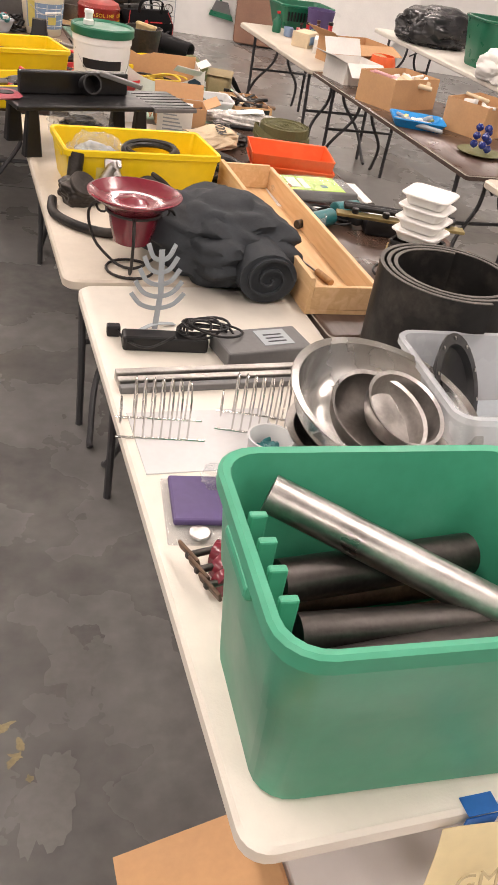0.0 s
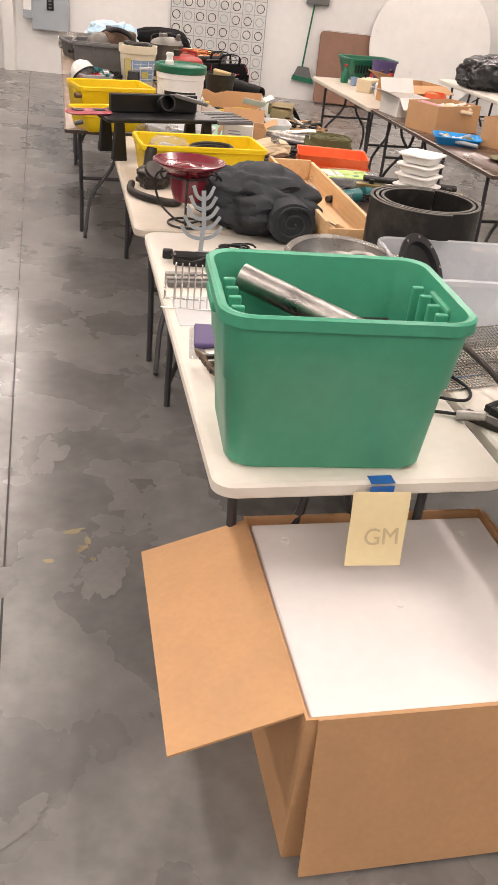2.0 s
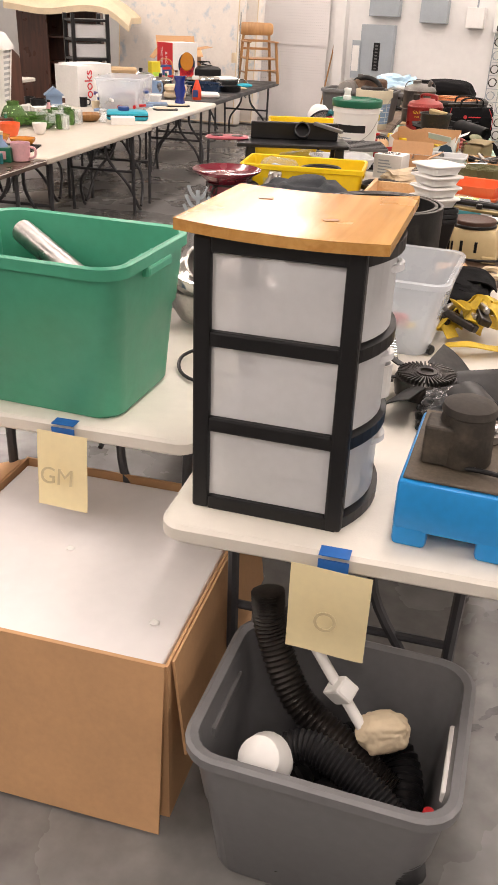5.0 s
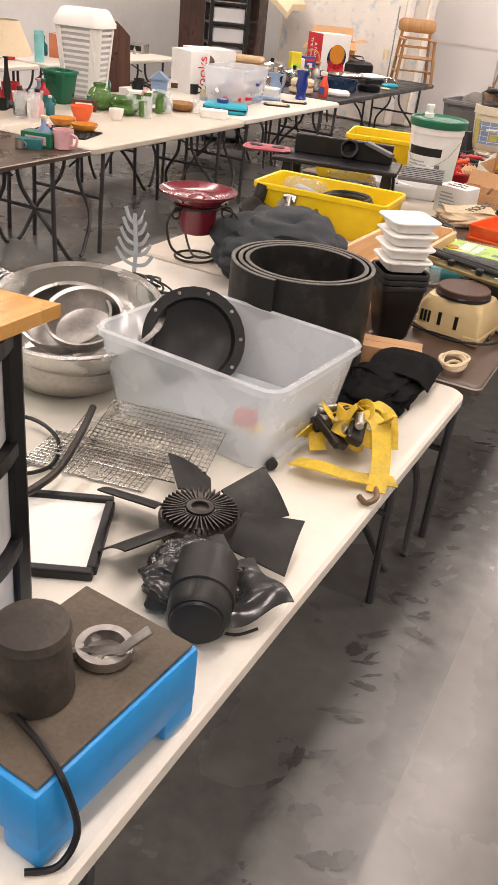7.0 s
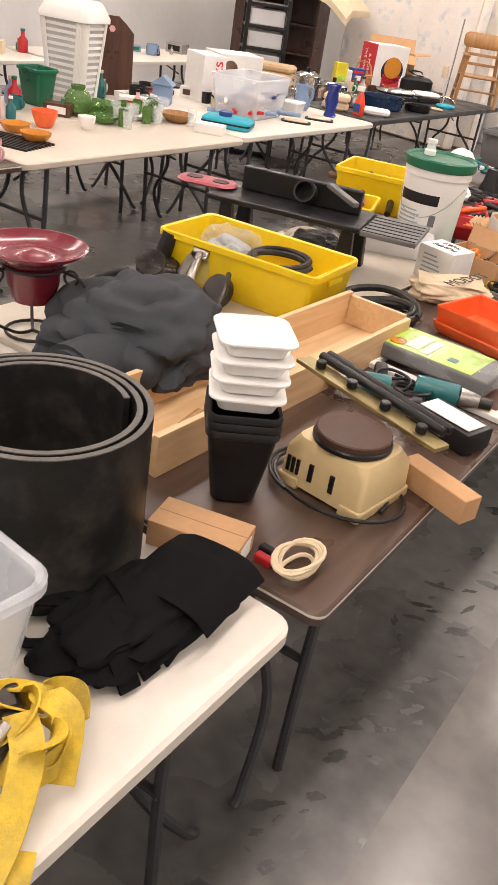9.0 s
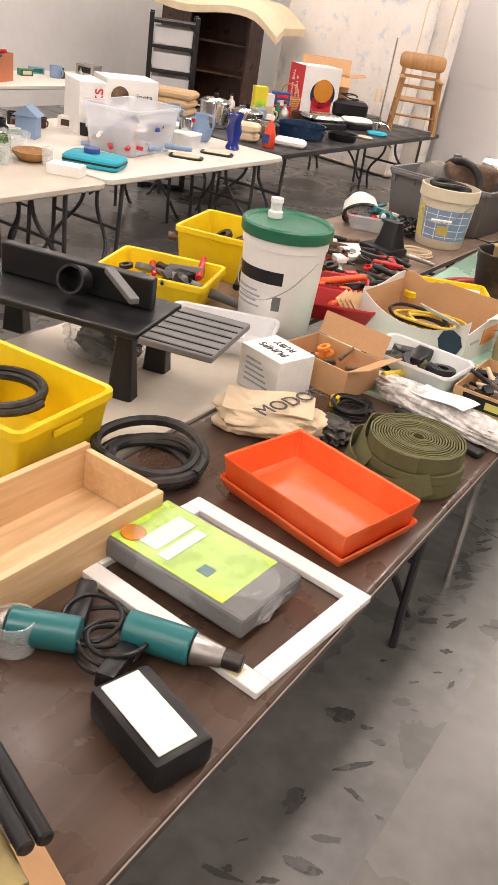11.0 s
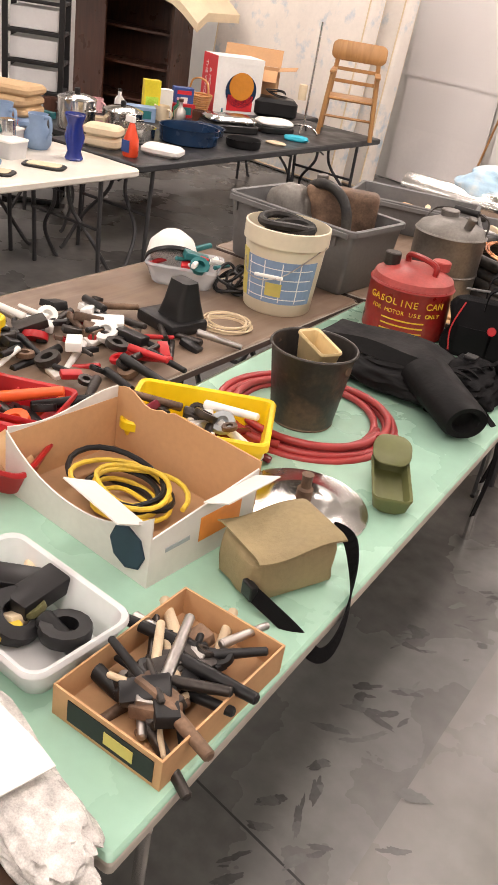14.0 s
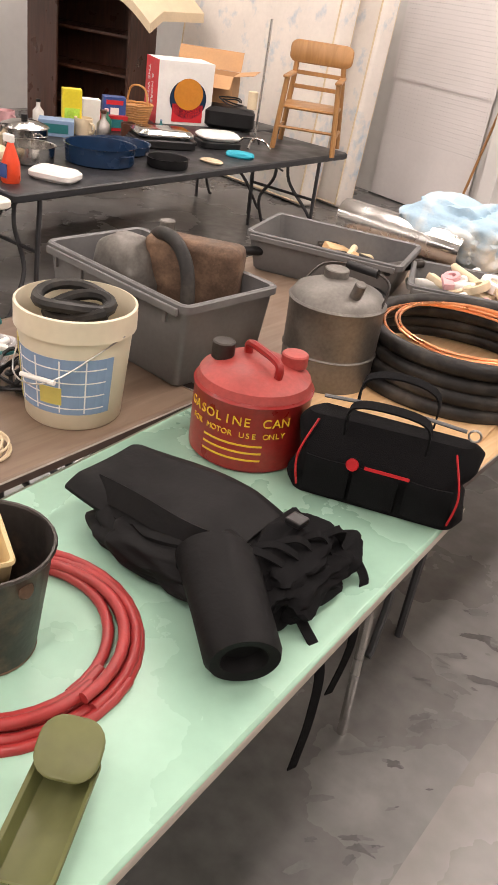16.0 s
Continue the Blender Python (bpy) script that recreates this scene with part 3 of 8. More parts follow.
# grey tote on the floor with hoses
gt = open_tub("storage_tote", 1.17, -0.4, 0, -3, 0.42, 0.33, 0.5, 0.41, 0.39, M_GREYBIN, "open grey plastic tote of hoses standing on the floor", "storage tote", r=0.06, lip=0.018, lip_h=0.03, step=0.004)
for s in (-1, 1):
    part("handle", box(s * 0.235 - 0.006, s * 0.235 + 0.006, -0.09, 0.09, 0.3, 0.33, 0.004), M_WHITEP if s > 0 else M_GREYBIN, gt)


def ribbed_hose(pts, r, material, label, step=0.012):
    line = arc(pts, 26)
    rings = []
    bm = tube(line, r, 12)
    n = len(line)
    for i, v in enumerate(bm.verts):
        c = line[min(i // 12, n - 1)]
        v.co = c + (v.co - c) * (1.0 + (0.09 if (i // 12) % 2 else -0.06))
    return tagged(part("ribbed_hose", bm, material, smooth=True), label, "hose")


ribbed_hose([(0.98, -0.24, 0.52), (1.0, -0.26, 0.42), (1.08, -0.32, 0.3), (1.22, -0.38, 0.24), (1.3, -0.42, 0.2)], 0.035, M_DARKSTEEL, "grey flexible hose standing in a grey tote")
ribbed_hose([(1.02, -0.48, 0.25), (1.12, -0.45, 0.31), (1.24, -0.49, 0.29), (1.33, -0.54, 0.24), (1.36, -0.56, 0.15)], 0.033, M_BLACK, "black corrugated hose lying in a grey tote")
ribbed_hose([(0.99, -0.52, 0.12), (1.15, -0.35, 0.2), (1.3, -0.3, 0.18), (1.34, -0.48, 0.12)], 0.045, M_BLACK, "black corrugated hose in the bottom of a grey tote")
hp = thing("rubber_scrap", 1.17, -0.4, 0.012, 0, "dark heap of black rubber parts filling a tote", "parts")
part("scrap", heap(0.38, 0.3, 0.16, 4, 0.5, 7), M_BLACK, hp, smooth=True)
wl = thing("white_globe_lamp", 1.05, -0.5, 0.2, 0, "round white plastic globe with black base in a tote", "globe")
part("globe", moved(lathe([(0.02, -0.055), (0.045, -0.04), (0.057, 0), (0.045, 0.04), (0.02, 0.055)], 20), z=0.1, rx=40, ry=-20), M_WHITEP, wl, smooth=True)
part("base", moved(cyl(0.045, 0.07, 20), -0.03, -0.02, 0.02, 20, 0, 0), M_BLACK, wl, smooth=True)
gn = thing("white_caulking_rod", 1.08, -0.29, 0.47, 0, "white plastic pump rod with a square collar leaning in a tote", "pump rod")
part("rod", tube([(0, 0, 0), (0.16, -0.09, -0.17)], 0.012, 10), M_WHITEP, gn, smooth=True)
part("collar", moved(box(-0.022, 0.022, -0.022, 0.022, -0.03, 0.03, 0.006), 0.09, -0.05, -0.095, 30, 40, 0), M_WHITEP, gn)
part("tip", tube([(0, 0, 0), (-0.03, 0.0, 0.02), (-0.02, 0.02, 0.05)], 0.007, 8), M_WHITEP, gn, smooth=True)
gl = thing("work_glove", 1.27, -0.36, 0.27, 20, "pale cloth work glove crumpled on top of hoses", "glove")
part("glove", heap(0.11, 0.08, 0.08, 9, 0.4), M_CREAMW, gl, smooth=True)
rr = thing("red_nozzle", 1.38, -0.5, 0.2, 0, "small red plastic nozzle among hoses", "nozzle")
part("nozzle", cyl(0.02, 0.07, 14, 0.012), M_RED, rr, smooth=True)

# drawer tower
dt = thing("drawer_tower", 0.975, -0.105, ZT, -2, "three-drawer black plastic tower with frosted drawers and a pine top", "drawer unit")
DW, DD, DH = 0.315, 0.33, 0.566
for sx in (-1, 1):
    for sy in (-1, 1):
        part("post", box(sx * DW / 2 - (0.035 if sx > 0 else 0), sx * DW / 2 + (0.035 if sx < 0 else 0), sy * DD / 2 - (0.035 if sy > 0 else 0), sy * DD / 2 + (0.035 if sy < 0 else 0), 0, DH, 0.006), M_BLACK, dt)
for k in range(4):
    z0 = k * (DH - 0.03) / 3
    for sy in (-1, 1):
        part("rail", box(-DW / 2 + 0.034, DW / 2 - 0.034, sy * DD / 2 - (0.02 if sy > 0 else 0), sy * DD / 2 + (0.02 if sy < 0 else 0), z0, z0 + 0.03, 0.004), M_BLACK, dt)
    bow = [(DW / 2 - 0.012 + 0.055 * (1 - (2 * i / 12 - 1) ** 2), -DD / 2 + DD * i / 12) for i in range(13)]
    lipb = loft([[(0.1, -DD / 2 + 0.002, z), *[(px, py, z) for px, py in bow], (0.1, DD / 2 - 0.002, z)] for z in (z0 + 0.001, z0 + 0.026)])
    part("shelf_lip", lipb, M_BLACK, dt)
    if k < 3:
        z1 = z0 + (DH - 0.03) / 3
        dr = part("drawer", loft([[(-DW / 2 + 0.012, -DD / 2 + 0.012, z), *[(px - 0.012, py * 0.92, z) for px, py in bow], (-DW / 2 + 0.012, DD / 2 - 0.012, z)] for z in (z0 + 0.031, z1 - 0.004)]), M_FROST, dt, "frosted white drawer")
        part("grip", loft([[*[(px + 0.004, py * 0.4, z) for px, py in bow], *[(px - 0.008, py * 0.4, z) for px, py in bow[::-1]]] for z in (z1 - 0.035, z1 - 0.022)]), M_FROST, dr)
        if k == 1:
            part("price_label", loft([[*[(px + 0.001, py * 0.3 + 0.03, z) for px, py in bow], *[(px - 0.003, py * 0.3 + 0.03, z) for px, py in bow[::-1]]] for z in (z0 + 0.05, z0 + 0.12)]), M_WPAPER, dr, "white paper label")
part("top_board", moved(sheet(DW + 0.065, DD + 0.065, lambda px, py: 0.09 * px * py + 0.22 * px * px, 0.02, 16, 16), 0.0075, 0.0025, DH + 0.001), M_VARNISH, dt, "warped varnished pine board")
for kx, ky in ((0.06, -0.05), (-0.1, 0.08)):
    part("knot", moved(slab(0.03, 0.014, 0.0012, 0.006, 0.0004), kx + 0.0075, ky, DH + 0.0213 + 0.09 * kx * ky + 0.22 * kx * kx, 0, -math.degrees(0.44 * kx), 20), M_OAK, dt, "dark knot")
inn = tagged(part("drawer_contents", box(0.86, 1.08, -0.2, 0.02, ZT + 0.06, ZT + 0.14, 0.01), M_WPAPER), "pale papers inside a frosted drawer", "papers")

# blue pump
bp = thing("condensate_pump", 1.352, -0.118, ZT, -4, "blue plastic pump with a dusty brown top and black motor", "pump")
part("tank", box(-0.115, 0.115, -0.17, 0.17, 0.035, 0.145, 0.012), M_BLUE, bp, smooth=True)
for sx in (-1, 1):
    for sy in (-1, 1):
        part("foot", box(sx * 0.08 - 0.034, sx * 0.08 + 0.034, sy * 0.13 - 0.038, sy * 0.13 + 0.038, 0, 0.06, 0.01), M_BLUE, bp, smooth=True)
M_DUSTY = mat("dusty_brown_lid", (0.1, 0.08, 0.058), 0.7, var=0.35, scale=16, bump=0.3)
part("cover", box(-0.107, 0.107, -0.16, 0.16, 0.1455, 0.152, 0.003), M_DUSTY, bp, "dusty brown lid")
M_DUSTBLACK = mat("dusty_black", (0.04, 0.034, 0.028), 0.7, var=0.3, scale=14, bump=0.2, col2=(0.1, 0.082, 0.06))
part("motor", moved(lathe([(0.054, 0), (0.056, 0.004), (0.05, 0.1), (0.053, 0.104), (0.05, 0.118), (0.03, 0.128), (0.001, 0.13)], 28), -0.01, -0.05, 0.153), M_DUSTBLACK, bp, "dusty black motor housing", smooth=True)
part("switch_box", box(-0.085, -0.03, -0.1, -0.03, 0.153, 0.235, 0.006), M_DUSTBLACK, bp)
part("inlet", moved(lathe([(0.03, 0), (0.042, 0.004), (0.042, 0.02), (0.03, 0.02), (0.03, 0.001)], 24), 0.02, 0.06, 0.153), M_STEEL, bp, smooth=True)
part("spout", tube([(-0.02, 0.02, 0.16), (0.05, 0.06, 0.18), (0.07, 0.1, 0.2)], 0.008, 8), M_STEEL, bp, smooth=True)
part("power_cord", tube(arc([(0.0, -0.1, 0.16), (0.08, -0.12, 0.165), (0.125, -0.13, 0.14), (0.135, -0.12, 0.05), (0.13, -0.15, 0.01), (0.1, -0.18, 0.006)]), 0.005, 8), M_BLACK, bp, smooth=True)

# fan clutch
M_FANBLACK = mat("dusty_fan_plastic", (0.014, 0.014, 0.014), 0.45, spec=0.35, var=0.35, scale=9, bump=0.1, col2=(0.04, 0.038, 0.035), mix_at=(0.5, 0.75))
fan = thing("fan_clutch", 1.235, 0.437, ZT, 8, "black radiator fan clutch with six plastic blades", "engine fan")
part("hub", moved(lathe([(0.05, 0), (0.08, 0.01), (0.084, 0.05), (0.08, 0.058), (0.001, 0.06)], 32), z=0.012), M_DARKSTEEL, fan, smooth=True)
fins = bmesh.new()
for i in range(40):
    join(fins, moved(box(0.03, 0.077, -0.0015, 0.0015, 0.072, 0.083), rz=i * 9))
tagged(part("cooling_fin", fins, M_DARKSTEEL, fan, "ring of metal fins"), kind="stuff")
part("cap", moved(lathe([(0.027, 0), (0.028, 0.014), (0.018, 0.015), (0.017, 0.008), (0.001, 0.008)], 20), z=0.072), M_DARKSTEEL, fan, smooth=True)
for i in range(6):
    b = sheet(0.125, 0.1, lambda px, py: 0.014 * math.cos(py * 26) + py * (0.55 + 2.0 * px), 0.004, 12, 12)
    for v in b.verts:
        v.co.y *= 0.75 + 2.2 * (v.co.x + 0.06) - 14 * max(0, v.co.x - 0.03) ** 2
        v.co.z += 0.02
    part("blade", moved(b, 0.145 * math.cos(i * 1.0472), 0.145 * math.sin(i * 1.0472), 0.028, 0, 0, i * 60), M_FANBLACK, fan, smooth=True)
mb = thing("bagged_motor", 1.355, 0.225, ZT, 0, "black electric motor partly wrapped in dark plastic film", "motor")
M_DARKFILM = mat("dark_poly_film", (0.03, 0.03, 0.031), 0.25, var=0.3, bump=0.2, bscale=30)
part("film", moved(heap(0.17, 0.17, 0.09, 12, 0.6, 8), -0.04, 0.06, 0), M_DARKFILM, mb, smooth=True)
part("film_corner", moved(sheet(0.14, 0.13, lambda px, py: 0.03 + 0.02 * math.sin(px * 34) + 0.012 * math.sin(py * 41) - 0.2 * px, 0.002), 0.06, 0.08, 0.012, 0, 0, -30), M_DARKFILM, mb, smooth=True)
part("motor", moved(lathe([(0.05, 0), (0.056, 0.008), (0.056, 0.05), (0.06, 0.052), (0.06, 0.15), (0.04, 0.16), (0.001, 0.16)], 30), 0.045, -0.06, 0.062, -88, 0, 25), M_FANBLACK, mb, smooth=True)
part("end_bell", moved(lathe([(0.02, -0.006), (0.045, -0.004), (0.048, 0.004), (0.02, 0.004)], 26), 0.045, -0.062, 0.062, -88, 0, 25), M_BLACK, mb, smooth=True)
part("lead_wire", tube(arc([(0.05, -0.03, 0.03), (0.09, 0.0, 0.012), (0.12, 0.03, 0.02)]), 0.003, 6), M_BLACK, mb)

# clear tub
tb = open_tub("clear_tub", 0.998, 0.945, ZT, -5, 0.47, 0.36, 0.535, 0.415, 0.24, M_CLEAR, "clear plastic storage tub holding a black rubber part", "storage tub", r=0.04, lip=0.012, t=0.004)
part("warning_label", box(-0.262, -0.26, -0.12, -0.03, 0.06, 0.14), M_WPAPER, tb, "white label with red print")
cov = thing("diff_cover", 0.85, 1.01, ZT + 0.02, 25, "round black metal cover with bolt holes standing in a tub", "metal cover")
part("dish", moved(lathe([(0.001, -0.03), (0.07, -0.03), (0.11, -0.01), (0.115, 0.008), (0.14, 0.01), (0.14, 0.014), (0.112, 0.014), (0.105, -0.004), (0.068, -0.024), (0.001, -0.024)], 28), 0, 0, 0.14, 62, 0, 15), M_BLACK, cov, smooth=True)
for i in range(10):
    a = i * 0.628
    part("bolt_head", moved(moved(cyl(0.005, 0.004, 8), 0.127 * math.cos(a), 0.127 * math.sin(a), 0.014), 0, 0, 0.14, 62, 0, 15), M_STEEL, cov)
bd = tagged(part("grey_board", box(0.86, 1.2, 0.78, 1.08, ZT + 0.012, ZT + 0.07, 0.004), M_GREYPAINT), "grey painted board lying in a clear tub", "board")
cap_t = thing("fuel_knob", 1.12, 0.83, ZT + 0.0715, 0, "red plastic fuel cap on a yellow card", "cap")
part("cap", moved(cyl(0.03, 0.025, 20), z=0.003), M_RED, cap_t, smooth=True)
part("card", box(-0.02, 0.05, -0.03, 0.02, 0, 0.002), M_STRAP, cap_t, "yellow card")

# rolled rubber mat
rl = thing("rubber_roll", 0.99, 1.37, ZT, 0, "thick black rubber sheet rolled up on end", "rubber roll")
pts = []
NT = 120
for i in range(NT + 1):
    a = 2 * math.pi * 2.6 * i / NT
    pts.append((a, 0.153 + 0.052 * i / NT))
bm = bmesh.new()
prof = []
for a, rad in pts:
    c, s = math.cos(a + 1.0), math.sin(a + 1.0)
    prof.append([bm.verts.new((rr_ * c, rr_ * s, z)) for rr_, z in ((rad, 0), (rad + 0.012, 0), (rad + 0.012, 0.325), (rad, 0.325))])
for a, b in zip(prof, prof[1:]):
    for k in range(4):
        bm.faces.new((a[k], b[k], b[(k + 1) % 4], a[(k + 1) % 4]))
bm.faces.new(prof[0])
bm.faces.new(prof[-1][::-1])
bmesh.ops.recalc_face_normals(bm, faces=bm.faces[:])
part("sheet", bm, M_RUBBER, rl, smooth=True)
part("cut_edge", ribbon([((rad + 0.006) * math.cos(a + 1.0), (rad + 0.006) * math.sin(a + 1.0), 0.3262) for a, rad in pts], 0.0115, 0.002), mat("worn_rubber_edge", (0.1, 0.093, 0.083), 0.6, var=0.4, scale=20), rl, "worn grey cut edge")

# black cloth bag and yellow ratchet straps
bg = thing("cloth_bag", 1.29, 1.36, ZT, -3, "folded black cloth bag with a loose handle", "bag")
part("body", heap(0.2, 0.4, 0.075, 3, 0.4, 6, fold=0.22), M_BLACKCLOTH, bg, smooth=True)
part("panel", moved(sheet(0.2, 0.2, lambda px, py: 0.07 + 0.012 * math.sin(px * 18 + 1) - 1.6 * max(0, abs(px) - 0.06) ** 1.4 - 0.22 * max(0, py - 0.03), 0.005), 0.01, 0.1, 0.006, 4, 6, 8), M_BLACKCLOTH, bg, smooth=True)
for k in range(3):
    part("fold", moved(ribbon(arc([(-0.09, -0.02, 0.06), (-0.03, -0.05 - 0.03 * k, 0.085 - 0.01 * k), (0.05, -0.07 - 0.04 * k, 0.06), (0.1, -0.06 - 0.05 * k, 0.01)]), 0.04, 0.006), 0, 0.02, 0), M_BLACKCLOTH, bg, smooth=True)
for k in range(2):
    part("handle", ribbon(arc([(-0.06, -0.06, 0.04), (-0.12, -0.1 - 0.03 * k, 0.05), (-0.15, -0.17, 0.03 + 0.015 * k), (-0.1, -0.2, 0.015), (-0.03, -0.15, 0.04)]), 0.022), M_BLACKCLOTH, bg)
st = thing("ratchet_straps", 1.36, 0.93, ZT, 0, "bundle of yellow ratchet straps with steel buckles", "ratchet strap")
rng = random.Random(4)
for k in range(9):
    a = rng.uniform(0, 6.28)
    cx_, cy_ = rng.uniform(-0.05, 0.03), rng.uniform(-0.04, 0.11)
    r0 = rng.uniform(0.035, 0.065)
    loop_ = [(cx_ + r0 * math.cos(a + t * 0.9), cy_ + r0 * math.sin(a + t * 0.9), 0.03 + 0.008 * k + 0.02 * math.sin(t * 1.3 + k)) for t in range(4 + k % 3)]
    part("webbing", ribbon(arc(loop_), 0.036, 0.003, (math.cos(a) * 0.8, math.sin(a) * 0.8, 0.5 + 0.2 * (k % 3))), M_STRAP, st, smooth=True)
for pts in ([(0.0, 0.06, 0.1), (0.05, 0.03, 0.09), (0.085, -0.03, 0.04), (0.1, -0.08, 0.008)], [(-0.08, -0.09, 0.02), (-0.02, -0.1, 0.035), (0.05, -0.07, 0.02), (0.12, -0.02, 0.008)], [(-0.03, 0.14, 0.04), (0.0, 0.1, 0.1), (0.04, 0.1, 0.09), (0.07, 0.06, 0.03)]):
    part("webbing", ribbon(arc(pts), 0.04, 0.003), M_STRAP, st, smooth=True)
for p in ((-0.05, 0.0, 0.05, 60), (-0.07, 0.06, 0.05, -30), (0.0, 0.02, 0.07, 20)):
    rb = part("ratchet", moved(box(-0.018, 0.018, -0.05, 0.05, 0, 0.022, 0.006), p[0], p[1], p[2], 12, 20, p[3]), M_DARKSTEEL, st, "dark steel ratchet")
    part("axle", moved(moved(cyl(0.01, 0.05, 12), 0, 0, 0, 90), p[0], p[1] + 0.02, p[2] + 0.028, 0, 0, p[3]), M_STEEL, rb)
part("grip", moved(moved(cyl(0.013, 0.1, 12), 0, 0, 0, 90), -0.11, -0.13, 0.016, 0, 0, 230), M_BLACK, st)
part("hook", tube(arc([(0.09, -0.06, 0.01), (0.11, -0.1, 0.01), (0.1, -0.13, 0.01), (0.08, -0.12, 0.012)]), 0.006, 8), M_RUST, st, smooth=True)

st.scale = (1.15, 1.2, 1.15)

# perforated racks, mirror and cables between the tables
def wire_rack(x, y, z, rz, w, d, n, label, tilt=(0, 0)):
    t = thing("wire_rack", x, y, z, rz, label, "wire rack")
    fr = [(-w / 2, -d / 2, 0), (w / 2, -d / 2, 0), (w / 2, d / 2, 0), (-w / 2, d / 2, 0)]
    part("frame", moved(tube(fr, 0.003, 6, closed=True), 0, 0, 0.004, *tilt), M_CHROME, t)
    b = bmesh.new()
    for i in range(1, n):
        join(b, tube([(-w / 2 + w * i / n, -d / 2, 0), (-w / 2 + w * i / n, d / 2, 0)], 0.0014, 5))
    for j in range(1, 12):
        join(b, tube([(-w / 2, -d / 2 + d * j / 12, 0.002), (w / 2, -d / 2 + d * j / 12, 0.002)], 0.0014, 5))
    tagged(part("mesh", moved(b, 0, 0, 0.004, *tilt), M_CHROME, t, "fine steel mesh"), kind="stuff")
    return t


for k in range(3):
    wire_rack(0.88 + 0.05 * k, 0.56 + 0.05 * k, ZT + 0.03 * k, 12, 0.3, 0.16, 24, "bright steel mesh rack stacked on the table", (8 * k, 0))
mf = thing("mirror_frame", 0.98, 0.27, ZT, 28, "white panel in a black frame lying on the table", "framed panel")
part("panel", box(-0.1, 0.1, -0.12, 0.12, 0.006, 0.012), M_WHITEP, mf)
for s in (-1, 1):
    part("frame_bar", box(-0.115, 0.115, s * 0.125 - 0.01, s * 0.125 + 0.01, 0, 0.022, 0.004), M_BLACK, mf)
    part("frame_bar", box(s * 0.11 - 0.01, s * 0.11 + 0.01, -0.115, 0.115, 0, 0.022, 0.004), M_BLACK, mf)
cb = thing("control_cables", 0.66, 0.36, ZT, 0, "loop of black cable with steel ends", "cable")
part("cable", tube(arc([(0.06, -0.06, 0.01), (-0.08, 0.0, 0.01), (-0.12, 0.12, 0.02), (-0.02, 0.22, 0.03), (0.1, 0.2, 0.02), (0.16, 0.1, 0.01), (0.1, 0.0, 0.02), (-0.02, 0.08, 0.01)]), 0.005, 8), M_BLACK, cb, smooth=True)
part("cable_end", moved(cyl(0.014, 0.08, 12), 0.05, -0.07, 0.014, 80, 0, 60), M_STEEL, cb, smooth=True)
part("bracket", moved(box(-0.02, 0.02, -0.06, 0.06, 0, 0.02, 0.004), 0.12, -0.1, 0, 0, 0, 40), M_DARKSTEEL, cb)
lv = thing("steel_lever", 0.87, 0.42, ZT + 0.03, 0, "bent dark steel lever leaning on racks", "lever")
part("lever", tube(arc([(0.0, -0.14, 0.0), (0.02, -0.02, 0.02), (-0.01, 0.1, 0.05), (-0.05, 0.2, 0.07)]), 0.009, 8), M_DARKSTEEL, lv, smooth=True)

# west half of the first table
cl = thing("pipe_clamp", 0.08, 0.56, ZT, 10, "maroon cast iron pipe clamp with a chain link", "clamp")
for k in range(3):
    part("casting", moved(lathe([(0.012, -0.012), (0.028, -0.012), (0.03, 0), (0.028, 0.012), (0.012, 0.012)], 18), 0.02 + 0.012 * k, 0.04 * k - 0.04, 0.03, 90, 0, 20 * k), M_MAROON, cl, smooth=True)
    part("chain_link", moved(box(-0.012, 0.012, -0.035, 0.035, -0.004, 0.004, 0.003), -0.02, 0.05 * k - 0.05, 0.04, 0, 70, 10), M_RUST, cl)
    part("bolt", moved(cyl(0.008, 0.09, 10), -0.03, 0.045 * k - 0.045, 0.04, 0, 90, 0), M_DARKSTEEL, cl, smooth=True)
nb = thing("packaged_set", 0.14, 0.77, ZT, -8, "clear packaged set with purple cloth cover", "packaged goods")
part("tray", box(-0.1, 0.1, -0.11, 0.11, 0, 0.012, 0.004), M_BAG, nb)
part("cover", box(-0.085, 0.045, -0.06, 0.1, 0.012, 0.03, 0.006), M_PURPLE, nb, "purple cloth cover")
part("case", box(0.05, 0.1, -0.07, 0.11, 0.012, 0.035, 0.006), M_BLACK, nb, "black case")
part("spoon", moved(cyl(0.025, 0.006, 16), -0.03, -0.085, 0.013), M_STEEL, nb)
part("candy_bag", moved(heap(0.06, 0.07, 0.04, 5, 0.6), 0.02, 0.07, 0.03), M_BAG, nb, "small bag of coloured sweets", smooth=True)
for px, py, hh, lab in ((0.31, 0.74, 0.13, "white plastic cup with blue print"), (0.3, 0.87, 0.13, "white plastic cup of coloured wire")):
    c = thing("plastic_cup", px, py, ZT, 0, lab, "cup", "plastic cups")
    part("cup", lathe([(0.04, 0), (0.043, 0.004), (0.052, hh - 0.004), (0.055, hh), (0.05, hh), (0.039, 0.006)], 28), M_FROST, c, smooth=True)
    part("print", lathe([(0.0435, 0.01), (0.0475, 0.055), (0.0470, 0.055), (0.043, 0.01)], 28), M_LABELBLUE, c, "band of blue print")
    part("contents", moved(heap(0.07, 0.07, 0.1, 8, 0.5, 9), z=0.01), M_WPAPER if py < 0.8 else M_TEAL, c, smooth=True)


